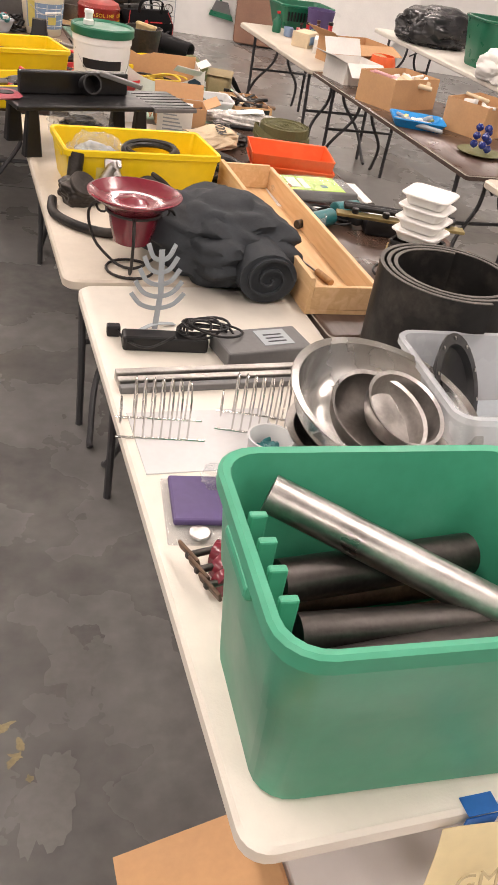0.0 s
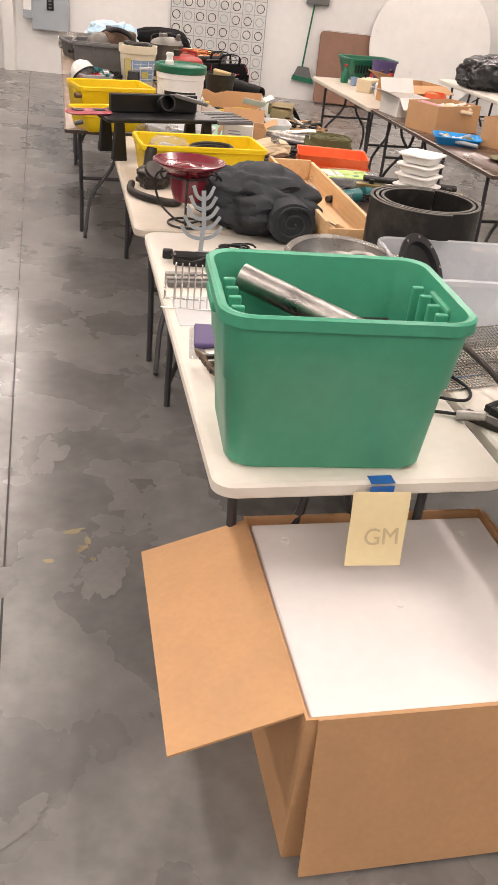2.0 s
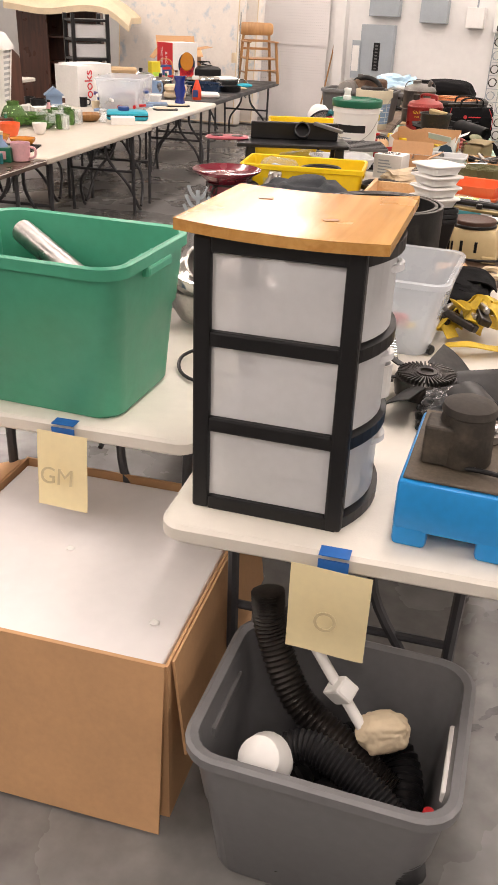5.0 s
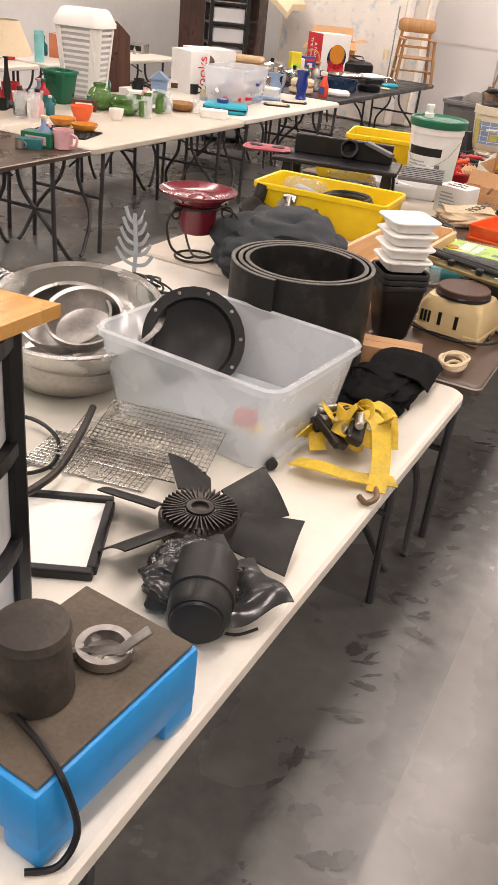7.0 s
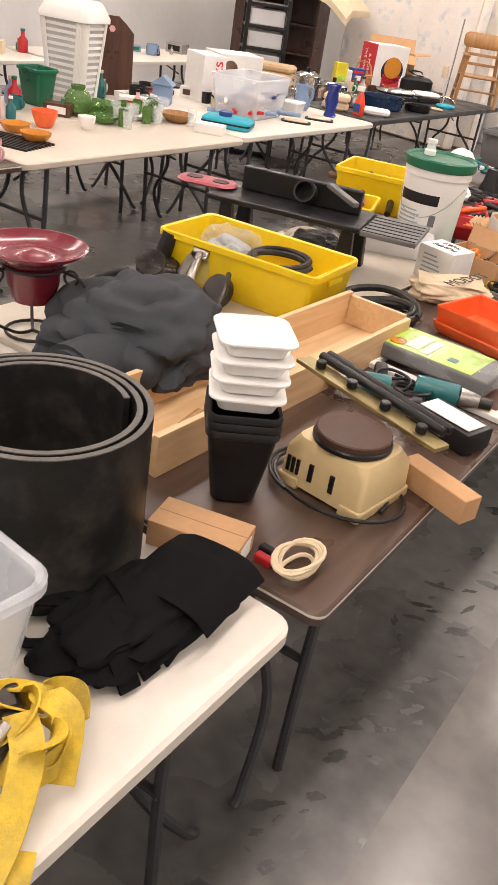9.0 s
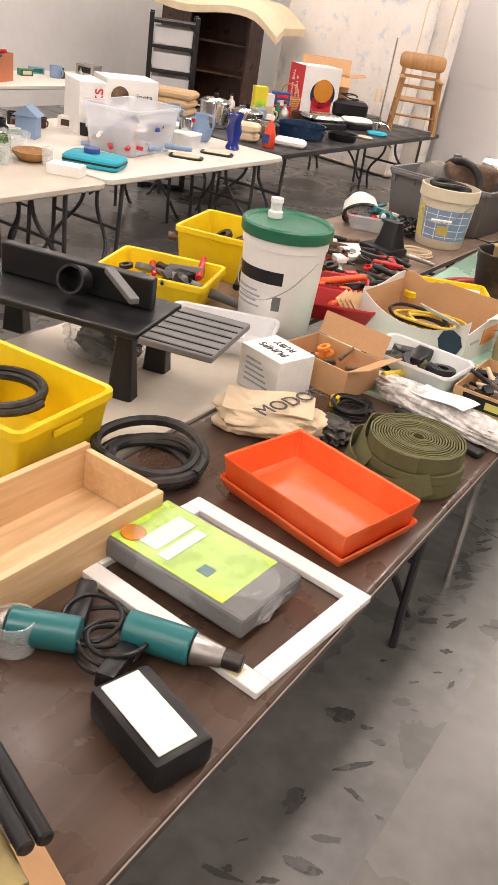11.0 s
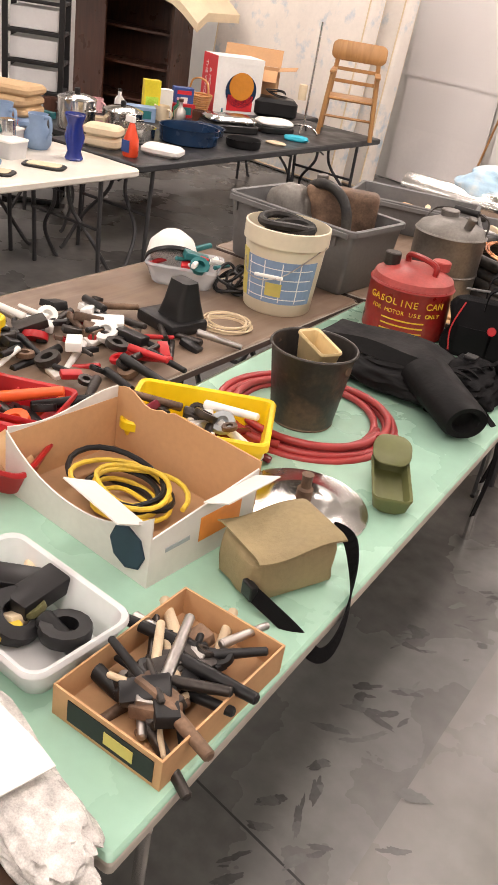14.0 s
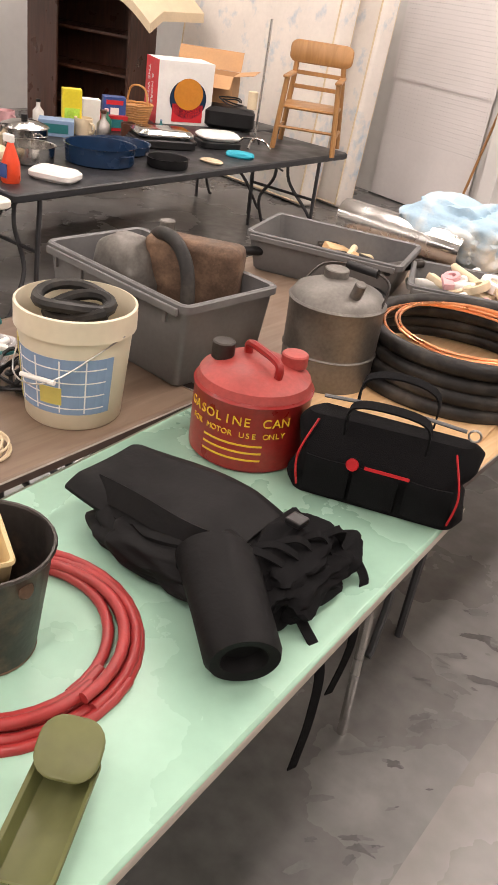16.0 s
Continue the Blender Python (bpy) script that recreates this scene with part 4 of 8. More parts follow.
def bowl(name, r, h, x, y, z, tilt, label, material=M_CHROME, lip=0.015):
    t = thing(name, x, y, z, 0, label, "bowl")
    pr = [(r * 0.55, 0), (r * 0.8, h * 0.18), (r * 0.95, h * 0.55), (r, h - 0.004), (r + lip, h), (r + lip, h + 0.004), (r - 0.004, h), (r * 0.94, h * 0.55), (r * 0.78, h * 0.2), (r * 0.5, 0.006)]
    part("bowl", moved(lathe(pr, 48), 0, 0, 0, *tilt), material, t, smooth=True)
    return t


bowl("mixing_bowl", 0.19, 0.13, 0.55, 0.86, ZT, (0, 0, 0), "large stainless steel mixing bowl", M_STEEL)
bowl("mixing_bowl", 0.225, 0.12, 0.56, 0.88, ZT + 0.1, (10, 6, 0), "large stainless steel bowl nested on another")
bowl("cake_pan", 0.12, 0.07, 0.54, 0.87, ZT + 0.135, (22, 8, 0), "round steel cake pan lying in a bowl", M_STEEL, 0.005)
bowl("cake_pan", 0.1, 0.07, 0.6, 0.87, ZT + 0.15, (24, 12, 0), "round steel cake pan lying in a bowl", M_STEEL, 0.005)
for px, rz in ((0.1, 80), (0.36, 72)):
    t = thing("toast_rack", px, 1.1, ZT, rz, "chrome wire file rack standing on the table", "wire rack", "wire racks")
    for k in range(7):
        w = 0.08
        arch = [(-w / 2, 0.02 * k - 0.06, 0), (-w / 2, 0.02 * k - 0.06, 0.09), (-w / 3, 0.02 * k - 0.06, 0.12), (0, 0.02 * k - 0.06, 0.13), (w / 3, 0.02 * k - 0.06, 0.12), (w / 2, 0.02 * k - 0.06, 0.09), (w / 2, 0.02 * k - 0.06, 0)]
        part("wire", tube(arc(arch, 4), 0.0022, 6), M_CHROME, t)
    t.scale = (1.1, 1.1, 1.1)
    for s in (-1, 1):
        part("base_wire", tube([(s * 0.04, -0.1, 0.004), (s * 0.04, 0.1, 0.004)], 0.003, 6), M_CHROME, t)
    part("scroll", tube([(0.03 * math.cos(a * 0.5), 0.09, 0.05 + 0.03 * math.sin(a * 0.5)) for a in range(14)], 0.002, 6), M_CHROME, t)
mt_ = thing("plastic_sheet", 0.2, 1.05, ZT, 0, "pale clear plastic sheet lying under wire racks", "sheet")
part("sheet", box(-0.17, 0.2, -0.13, 0.13, 0, 0.004, 0.0015), M_FROST, mt_)
bar = thing("metal_bars", 0.29, 1.32, ZT, 2, "long grey metal bars in plastic film", "metal bar")
for k in range(3):
    part("bar", box(-0.26, 0.26, -0.04 + 0.03 * k, -0.016 + 0.03 * k, 0, 0.02 + 0.006 * k, 0.003), M_STEEL if k else M_GREYCRATE, bar)
gb = thing("metal_box", 0.5, 1.48, ZT, 8, "flat grey metal box with handwritten marks", "metal box")
part("body", box(-0.15, 0.13, -0.07, 0.07, 0, 0.05, 0.006), M_GREYCRATE, gb)
part("plate", box(-0.02, 0.08, -0.04, 0.05, 0.05, 0.052), M_GREYPAINT, gb)
for k in range(3):
    part("marking", box(0.0, 0.06, -0.025 + 0.02 * k, -0.018 + 0.02 * k, 0.0525, 0.053), M_INK, gb)
pw = thing("power_strip", 0.23, 1.52, ZT, -6, "black power adapters with tangled black cords", "power adapter")
part("strip", box(-0.15, 0.1, -0.03, 0.03, 0, 0.045, 0.008), M_BLACK, pw)
for k in range(4):
    part("cord", moved(tube(coil(0.05 + 0.01 * k, 1.6, 0.03, 0.015, 20, k + 3, 0.7), 0.004, 6), 0.06 + 0.02 * k, 0.01, 0.05), M_BLACK, pw, smooth=True)
part("plug", box(-0.19, -0.15, 0.05, 0.08, 0, 0.035, 0.006), M_BLACK, pw)
part("cord", tube(arc([(-0.16, 0.06, 0.02), (-0.14, -0.02, 0.03), (-0.08, -0.06, 0.03), (0, -0.02, 0.05)]), 0.004, 6), M_BLACK, pw, smooth=True)
tr = thing("metal_tree_ornament", 0.2, 1.64, ZT, 0, "grey strip-metal tree ornament standing on the table", "ornament")
part("trunk", ribbon([(0, 0, 0), (0.01, 0, 0.14), (0.0, 0, 0.3)], 0.02, 0.003, (1, 0, 0)), M_GREYPAINT, tr)
for k in range(5):
    z = 0.08 + 0.045 * k
    w = 0.095 - 0.012 * k
    part("branch", ribbon(arc([(-w, 0, z + 0.06), (-w * 0.6, 0.003, z + 0.015), (0, 0.004, z), (w * 0.6, 0.003, z + 0.015), (w, 0, z + 0.06)]), 0.016, 0.003, (0.3, 0, 1)), M_GREYPAINT, tr)
tr.scale = (0.85, 0.85, 0.85)
part("foot", ribbon(arc([(-0.08, -0.04, 0.004), (0, 0, 0.02), (0.08, 0.03, 0.004)]), 0.018, 0.003), M_GREYPAINT, tr)

# ---- second pair of tables ----
bs = thing("planter_on_stand", 0.2, 2.06, ZT, 0, "maroon glazed bowl in a black wrought iron stand", "planter")
part("bowl", moved(lathe([(0.03, 0.1), (0.06, 0.11), (0.075, 0.16), (0.085, 0.22), (0.13, 0.255), (0.152, 0.268), (0.155, 0.275), (0.148, 0.276), (0.12, 0.258), (0.07, 0.245), (0.04, 0.255), (0.01, 0.262)], 40), 0, 0, 0), M_MAROON, bs, smooth=True)
part("ring", moved(tube([(0.09 * math.cos(a * 0.314), 0.09 * math.sin(a * 0.314), 0.215) for a in range(20)], 0.005, 6, closed=True), 0, 0, 0), M_IRONW, bs, smooth=True)
for k in range(3):
    a = k * 120 + 20
    leg = arc([(0.09, 0, 0.215), (0.15, 0, 0.2), (0.17, 0, 0.15), (0.14, 0, 0.07), (0.07, 0, 0.02), (0.03, 0, 0.008), (0.0, 0.0, 0.01)])
    part("leg", moved(tube(leg, 0.005, 6), rz=a), M_IRONW, bs, smooth=True)
    part("scroll", moved(tube([(0.12 + 0.022 * math.cos(q * 0.6), 0, 0.2 + 0.022 * math.sin(q * 0.6)) for q in range(12)], 0.004, 6), rz=a), M_IRONW, bs, smooth=True)
part("base_ring", tube([(0.08 * math.cos(a * 0.314), 0.08 * math.sin(a * 0.314), 0.008) for a in range(20)], 0.005, 6, closed=True), M_IRONW, bs, smooth=True)
tp = thing("canvas_cover", 0.53, 2.16, ZT, 25, "charcoal canvas cover folded into a soft heap", "cover")
part("folded_canvas", heap(0.5, 0.56, 0.23, 21, 0.35, 4.5, fold=0.2), M_GREYCLOTH, tp, smooth=True)
sp = [(0.012 * a * math.cos(a * 0.7), 0, 0.012 * a * math.sin(a * 0.7)) for a in range(2, 11)]
part("rolled_end", moved(loft([[(px, -0.12, pz) for px, _, pz in [(0.1 * math.cos(q * 0.3), 0, 0.085 * math.sin(q * 0.3)) for q in range(21)]], [(px, 0.12, pz) for px, _, pz in [(0.105 * math.cos(q * 0.3), 0, 0.09 * math.sin(q * 0.3)) for q in range(21)]]]), -0.02, -0.24, 0.09, 0, 0, -25), M_GREYCLOTH, tp, smooth=True)
part("roll_fold", moved(ribbon(arc([(0.09 * (1 - q / 16) * math.cos(q * 0.9), -0.125, 0.08 * (1 - q / 16) * math.sin(q * 0.9)) for q in range(15)]), 0.02, 0.008, (0, 1, 0)), -0.02, -0.24, 0.09, 0, 0, -25), M_GREYCLOTH, tp, smooth=True)


def crate(name, x, y, z, rz, w, d, h, material, label, t=0.005, cat="bin"):
    c = open_tub(name, x, y, z, rz, w * 0.93, d * 0.93, w, d, h, material, label, cat, r=0.02, lip=0.01, lip_h=0.03, t=t)
    for s in (-1, 1):
        part("handle_slot", box(s * (w / 2) - 0.002, s * (w / 2) + 0.006, -0.05, 0.05, h * 0.68, h * 0.78, 0.002), material, c)
    return c


yb = crate("yellow_bin", 0.38, 2.96, ZT, 4, 0.64, 0.33, 0.19, M_YELLOW, "yellow plastic parts bin with belts and wrapped parts", cat="parts bin")
part("paper_label", box(-0.2, -0.1, -0.162, -0.16, 0.03, 0.12), M_LABELYEL, yb, "faded paper label")
bl = tagged(part("rubber_belt", moved(tube(coil(0.11, 2, 0.02, 0.01, 26, 5, 0.8), 0.012, 8), 0.46, 3.0, ZT + 0.13, 8, 0, 10), M_RUBBER, smooth=True), "black rubber belt coiled in a yellow bin", "belt")
fl = thing("poly_bag", 0.22, 3.0, ZT + 0.02, 0, "crumpled clear bag of grey parts in a yellow bin", "bag")
part("bag", heap(0.22, 0.2, 0.17, 31, 0.6, 7), M_BAG, fl, smooth=True)
part("parts", moved(heap(0.17, 0.15, 0.12, 32, 0.5, 7), z=0.01), M_GREYPAINT, fl, smooth=True)
wp_ = thing("water_pump", 0.12, 2.72, ZT, 30, "dark cast metal water pump with a pulley flange", "engine part")
part("housing", heap(0.16, 0.15, 0.1, 41, 0.4, 6), M_DARKSTEEL, wp_, smooth=True)
part("flange", moved(cyl(0.055, 0.02, 24), -0.02, -0.04, 0.08, 40, 0, 0), M_DARKSTEEL, wp_, smooth=True)
part("neck", moved(pipe(0.03, 0.1), 0.0, 0.04, 0.08, -10, 15, 0), M_DARKSTEEL, wp_, smooth=True)
part("neck", moved(pipe(0.022, 0.09), 0.09, -0.02, 0.06, 10, 30, 0), M_STEEL, wp_, smooth=True)
mn = thing("metal_manifold", 0.33, 2.69, ZT, -20, "grey cast metal arm with a flange and lever", "engine part")
part("arm", tube(arc([(-0.1, 0.06, 0.14), (-0.05, 0.0, 0.08), (0.03, -0.05, 0.05), (0.09, -0.1, 0.03)]), 0.018, 10), M_STEEL, mn, smooth=True)
part("flange", moved(box(-0.035, 0.035, -0.02, 0.02, -0.008, 0.008, 0.006), -0.1, 0.06, 0.14, 60, 0, 20), M_STEEL, mn)
part("pulley", moved(cyl(0.06, 0.03, 26), 0.05, 0.06, 0.05, 60, 0, 10), M_DARKSTEEL, mn, smooth=True)
part("lever", tube(arc([(0.06, 0.08, 0.12), (0.13, 0.02, 0.1), (0.18, -0.04, 0.05), (0.2, -0.08, 0.02)]), 0.01, 8), M_DARKSTEEL, mn, smooth=True)
hs = thing("drain_hose", 0.03, 2.38, ZT, 0, "black rubber hose lying beside a planter", "hose")
part("hose", tube(arc([(-0.02, 0.3, 0.02), (-0.03, 0.15, 0.02), (0.05, 0.02, 0.02), (0.16, -0.03, 0.02), (0.2, 0.08, 0.03)]), 0.018, 10), M_RUBBER, hs, smooth=True)

# pine trough
wb = thing("pine_box", 0.872, 2.355, ZT, -1.5, "long open box of knotty pine boards", "wooden box")
part("side", box(-0.125, -0.107, -0.62, 0.62, 0, 0.13, 0.002), M_PINE_L, wb)
part("side", box(0.107, 0.125, -0.62, 0.62, 0, 0.11, 0.002), M_PINE_L, wb)
part("bottom", box(-0.107, 0.107, -0.62, 0.62, 0.002, 0.016), M_PINE_L, wb)
part("end", box(-0.107, 0.107, 0.602, 0.619, 0.017, 0.12, 0.002), M_PINE_L, wb)
part("end", box(-0.107, 0.107, -0.619, -0.602, 0.017, 0.1, 0.002), M_PINE_L, wb)
sd = thing("screwdriver", 0.88, 2.02, ZT + 0.017, 10, "old screwdriver with wooden handle in a pine box", "screwdriver")
part("handle", moved(moved(cyl(0.013, 0.1, 12), 0, 0, 0, 90), 0, 0, 0.014), M_OAK, sd, smooth=True)
part("blade", tube([(0, 0, 0.012), (0, 0.14, 0.008)], 0.004, 6), M_STEEL, sd)

# stacked containers
for k in range(3):
    t = thing("plant_pot", 1.135, 1.82, ZT + 0.02 * k, 40, "square black plastic plant pot in a stack", "plant pot", "stacked pots")
    part("pot", shell(0.1, 0.1, 0.15, 0.15, 0.2, 0.003, 0.02, 0.006, 0.02), M_BLACK, t, smooth=True)
for k in range(4):
    t = thing("food_container", 1.135, 1.82, ZT + 0.243 + 0.042 * k, 38 + 2 * k, "square white plastic food container in a stack", "container", "stacked containers")
    part("body", loft([rrect(0.12, 0.12, 0, 0.02), rrect(0.145, 0.145, 0.03, 0.025)]), M_WHITEP, t, smooth=True)
    part("rim", moved(slab(0.165, 0.165, 0.008, 0.03, 0.002), z=0.0285), M_WHITEP, t, smooth=True)
bx = thing("small_carton", 1.212, 1.608, ZT, 15, "small closed brown cardboard box", "carton")
part("body", box(-0.1, 0.1, -0.05, 0.05, 0, 0.06, 0.002), M_CARD, bx)
part("label", box(0.1005, 0.1015, -0.035, 0.025, 0.01, 0.05), M_WPAPER, bx, "white shipping label")
part("flap_line", box(-0.1, 0.1, -0.001, 0.001, 0.0602, 0.0608), M_CARD_IN, bx)
cd = thing("jumper_cord", 1.38, 1.69, ZT, 0, "coiled tan cord with red and black clips", "cord")
part("cord", moved(tube(coil(0.035, 4, 0.03, 0.008, 18, 2, 1.6), 0.005, 6), 0.02, 0.0, 0.01), M_CREAMW, cd, smooth=True)
part("clip", box(-0.06, -0.02, -0.04, -0.02, 0, 0.02, 0.004), M_RED, cd)
part("clip", box(-0.07, -0.03, -0.01, 0.01, 0, 0.02, 0.004), M_BLACK, cd)

# sander
sn = thing("bench_sander", 1.307, 2.04, ZT, -6, "beige bench grinder wheel with brown disc and cord", "bench sander")
part("base", loft([rrect(0.235, 0.205, 0.012, 0.012), rrect(0.228, 0.198, 0.1, 0.014), rrect(0.2, 0.17, 0.13, 0.03)]), M_BEIGE, sn, smooth=True)
for sx in (-1, 1):
    part("foot", box(sx * 0.09 - 0.03, sx * 0.09 + 0.03, -0.108, 0.108, 0, 0.03, 0.006), M_BEIGE, sn)
    part("vent", box(sx * 0.03 - 0.006, sx * 0.03 + 0.006, -0.1045, -0.09, 0.04, 0.085), M_BLACK, sn)
for k in range(3):
    part("vent", box(-0.1 + 0.014 * k, -0.092 + 0.014 * k, -0.1045, -0.09, 0.04, 0.08), M_BLACK, sn)
part("disc", moved(cyl(0.09, 0.03, 36), z=0.131), mat("brown_grit_disc", (0.075, 0.035, 0.022), 0.6, var=0.2, bump=0.3, bscale=300), sn, "brown abrasive disc", smooth=True)
part("disc_rim", moved(cyl(0.095, 0.014, 36), z=0.1305), M_BLACK, sn, smooth=True)
part("power_cord", moved(tube(coil(0.16, 1.7, 0.015, 0.02, 26, 6, 0.8), 0.005, 8), 0, -0.03, 0.012), M_BLACK, sn, smooth=True)
jg = thing("sharpening_jig", 1.262, 2.185, ZT + 0.165, -18, "long brass and black metal sharpening jig with knobs", "tool jig")
part("plate", box(-0.25, 0.25, -0.03, 0.02, 0, 0.012, 0.002), mat("brass_plate", (0.32, 0.26, 0.12), 0.4, metal=0.8, var=0.15), jg)
for k in range(2):
    part("rail", moved(moved(cyl(0.012, 0.44, 12), 0, 0, 0, 0, 90, 0), -0.22, 0.03 + 0.025 * k, 0.024), M_BLACK, jg, smooth=True)
for k in range(4):
    part("knob", moved(cyl(0.014, 0.02, 14), -0.18 + 0.12 * k, -0.005, 0.0125), M_BLACK, jg, smooth=True)
part("wood_block", box(0.12, 0.33, 0.03, 0.09, -0.165, -0.1, 0.003), M_CARD, jg)

# drill, filter pack, frame
dl = thing("electric_drill", 1.24, 2.66, ZT, 18, "teal corded electric drill with metal nose", "drill")
part("motor_body", moved(cyl(0.035, 0.13, 24), -0.04, 0, 0.04, 0, 90, 0), M_TEAL, dl, smooth=True)
part("gearcase", moved(cyl(0.03, 0.06, 24, 0.02), 0.092, 0, 0.04, 0, 90, 0), M_STEEL, dl, "bare metal nose", smooth=True)
part("chuck", moved(cyl(0.018, 0.04, 16), 0.15, 0, 0.04, 0, 90, 0), M_DARKSTEEL, dl, smooth=True)
part("handle", moved(box(-0.02, 0.02, -0.018, 0.018, 0, 0.12, 0.01), -0.02, -0.03, 0.02, 80, 0, 0), M_BLACK, dl, smooth=True)
part("power_cord", moved(tube(coil(0.06, 2.3, 0.03, 0.012, 22, 9), 0.005, 8), -0.1, 0.0, 0.02), M_BLACK, dl, smooth=True)
dl2 = copy_thing(dl, pose(1.12, 2.55, ZT, 0, 0, -150))
gd = thing("grinder_guard", 1.385, 2.5, ZT, -15, "dark tool case with a white printed plate", "tool case")
part("case", box(-0.1, 0.1, -0.06, 0.06, 0, 0.07, 0.015), M_BLACK, gd, smooth=True)
part("plate", box(-0.085, 0.085, -0.045, 0.03, 0.071, 0.075, 0.002), M_WHITEP, gd)
cn = thing("glass_jar", 1.06, 2.5, ZT, 0, "short clear glass jar", "jar")
part("jar", lathe([(0.03, 0), (0.04, 0.004), (0.04, 0.07), (0.037, 0.07), (0.036, 0.006)], 24), M_GLASS, cn, smooth=True)
wf = thing("window_trim", 1.235, 2.915, ZT, -4, "white plastic window trim frame lying flat", "frame")
for s in (-1, 1):
    part("rail", box(-0.25, 0.25, s * 0.18 - 0.022, s * 0.18 + 0.022, 0, 0.018, 0.003), M_WHITEP, wf)
    part("rail", box(s * 0.228 - 0.022, s * 0.228 + 0.022, -0.157, 0.157, 0, 0.018, 0.003), M_WHITEP, wf)
part("tape", box(0.1, 0.2, -0.2, -0.17, 0.0185, 0.02), M_PAPER, wf, "torn masking tape")
fp = thing("filter_pack", 1.185, 2.9, ZT + 0.02, -2, "plastic bag of grey foam blocks with a lime green printed label", "foam pack")
part("foam", box(-0.19, 0.19, -0.11, 0.1, 0, 0.05, 0.008), M_GREYCRATE, fp)
part("label", box(-0.18, 0.13, -0.1, 0.09, 0.0505, 0.052), M_LIME, fp, "lime green printed label")
part("label_panel", box(-0.12, -0.07, -0.07, 0.06, 0.0525, 0.054), M_WPAPER, fp)
part("label_panel", box(0.03, 0.06, -0.06, -0.03, 0.0525, 0.054), M_TEAL, fp)
part("label_panel", box(-0.06, -0.03, -0.08, 0.05, 0.0525, 0.054), M_WPAPER, fp)
part("label_picture", moved(cyl(0.028, 0.0015, 20), -0.145, -0.06, 0.0525), M_AMBER, fp)
part("film", moved(heap(0.4, 0.23, 0.07, 55, 0.25, 7), z=-0.002), M_BAG, fp, smooth=True)
ot = thing("plastic_tray", 1.225, 3.318, ZT, -12, "open orange plastic tray stacked in another", "tray")
part("tray", moved(shell(0.385, 0.26, 0.405, 0.28, 0.085, 0.004, 0.006, 0.002, 0.008), z=0.014), M_ORANGE, ot, smooth=True)
part("lower_tray", moved(shell(0.39, 0.265, 0.41, 0.285, 0.045, 0.004, 0.006, 0.002, 0.01), 0.005, -0.004, 0.0), M_ORANGE, ot, smooth=True)
bh = thing("black_hose_coil", 0.815, 3.17, ZT, 0, "thick black hose coiled flat", "hose")
part("hose", tube(coil(0.125, 4.5, 0.06, 0.02, 28, 11), 0.014, 8), M_RUBBER, bh, smooth=True)
sk = thing("canvas_sack", 0.89, 3.6, ZT, 28, "natural canvas sack lettered in black", "sack")
part("sack", heap(0.32, 0.2, 0.08, 61, 0.45, 5, fold=0.12), M_SACK, sk, smooth=True)
part("front_fold", sheet(0.26, 0.13, lambda px, py: 0.082 + 0.008 * math.sin(px * 22) - 0.25 * max(0, -py - 0.02), 0.004), M_SACK, sk, smooth=True)
words("MODOT", 0.072, M_INK, sk, pose(0.06, -0.012, 0.0985, 0, 0, 52))
wr = thing("webbing_roll", 1.32, 3.68, ZT, 0, "large roll of olive green webbing strap", "webbing roll")
part("roll", ribbon([((0.015 + 0.00042 * a) * math.cos(a * 0.35), (0.015 + 0.00042 * a) * math.sin(a * 0.35), 0.098 + 0.002 * math.sin(a * 0.05)) for a in range(285)], 0.045, 0.0042, (0, 0, 1)), M_OLIVE, wr)
part("under_roll", lathe([(0.02, 0.005), (0.135, 0.002), (0.14, 0.02), (0.136, 0.045), (0.14, 0.05), (0.138, 0.074), (0.02, 0.076)], 40), M_OLIVE, wr, smooth=True)
part("loose_end", ribbon(arc([(-0.13, 0.04, 0.05), (-0.17, -0.02, 0.06), (-0.15, -0.1, 0.03), (-0.06, -0.16, 0.02), (0.03, -0.15, 0.03), (0.1, -0.11, 0.06)]), 0.055, 0.004, (0, 0.3, 1)), M_OLIVE, wr)
part("loose_end", ribbon(arc([(-0.12, 0.08, 0.08), (-0.16, 0.03, 0.09), (-0.14, -0.06, 0.07), (-0.08, -0.12, 0.05)]), 0.05, 0.004, (0.2, 0.3, 1)), M_OLIVE, wr)
ck = thing("cable_coil", 1.02, 3.88, ZT, 0, "small coil of black cable with yellow tie", "cable")
part("coil", tube(coil(0.055, 5, 0.035, 0.008, 22, 14), 0.006, 6), M_BLACK, ck, smooth=True)
part("tie", box(-0.07, -0.045, -0.012, 0.012, 0.0, 0.04, 0.004), M_YELLOW, ck)
tl_ = thing("tangled_parts", 1.05, 3.7, ZT, 0, "heap of small dark metal parts", "parts")
part("pile", heap(0.14, 0.12, 0.05, 71, 0.6, 9), M_DARKSTEEL, tl_, smooth=True)
pb = thing("pumps_box", 0.76, 3.83, ZT, -14, "small white carton hand-lettered in black", "carton")
part("body", box(-0.09, 0.09, -0.075, 0.075, 0, 0.14, 0.002), M_WPAPER, pb)
words("PUMPS", 0.04, M_INK, pb, pose(0.0, -0.02, 0.1415, 0, 0, 180))
words("RUBY", 0.035, M_INK, pb, pose(0.0, 0.03, 0.1415, 0, 0, 180))
for k in range(5):
    part("print_line", box(-0.06, 0.05 - 0.01 * k, -0.0762, -0.0755, 0.03 + 0.018 * k, 0.037 + 0.018 * k), M_GREYPAINT, pb)


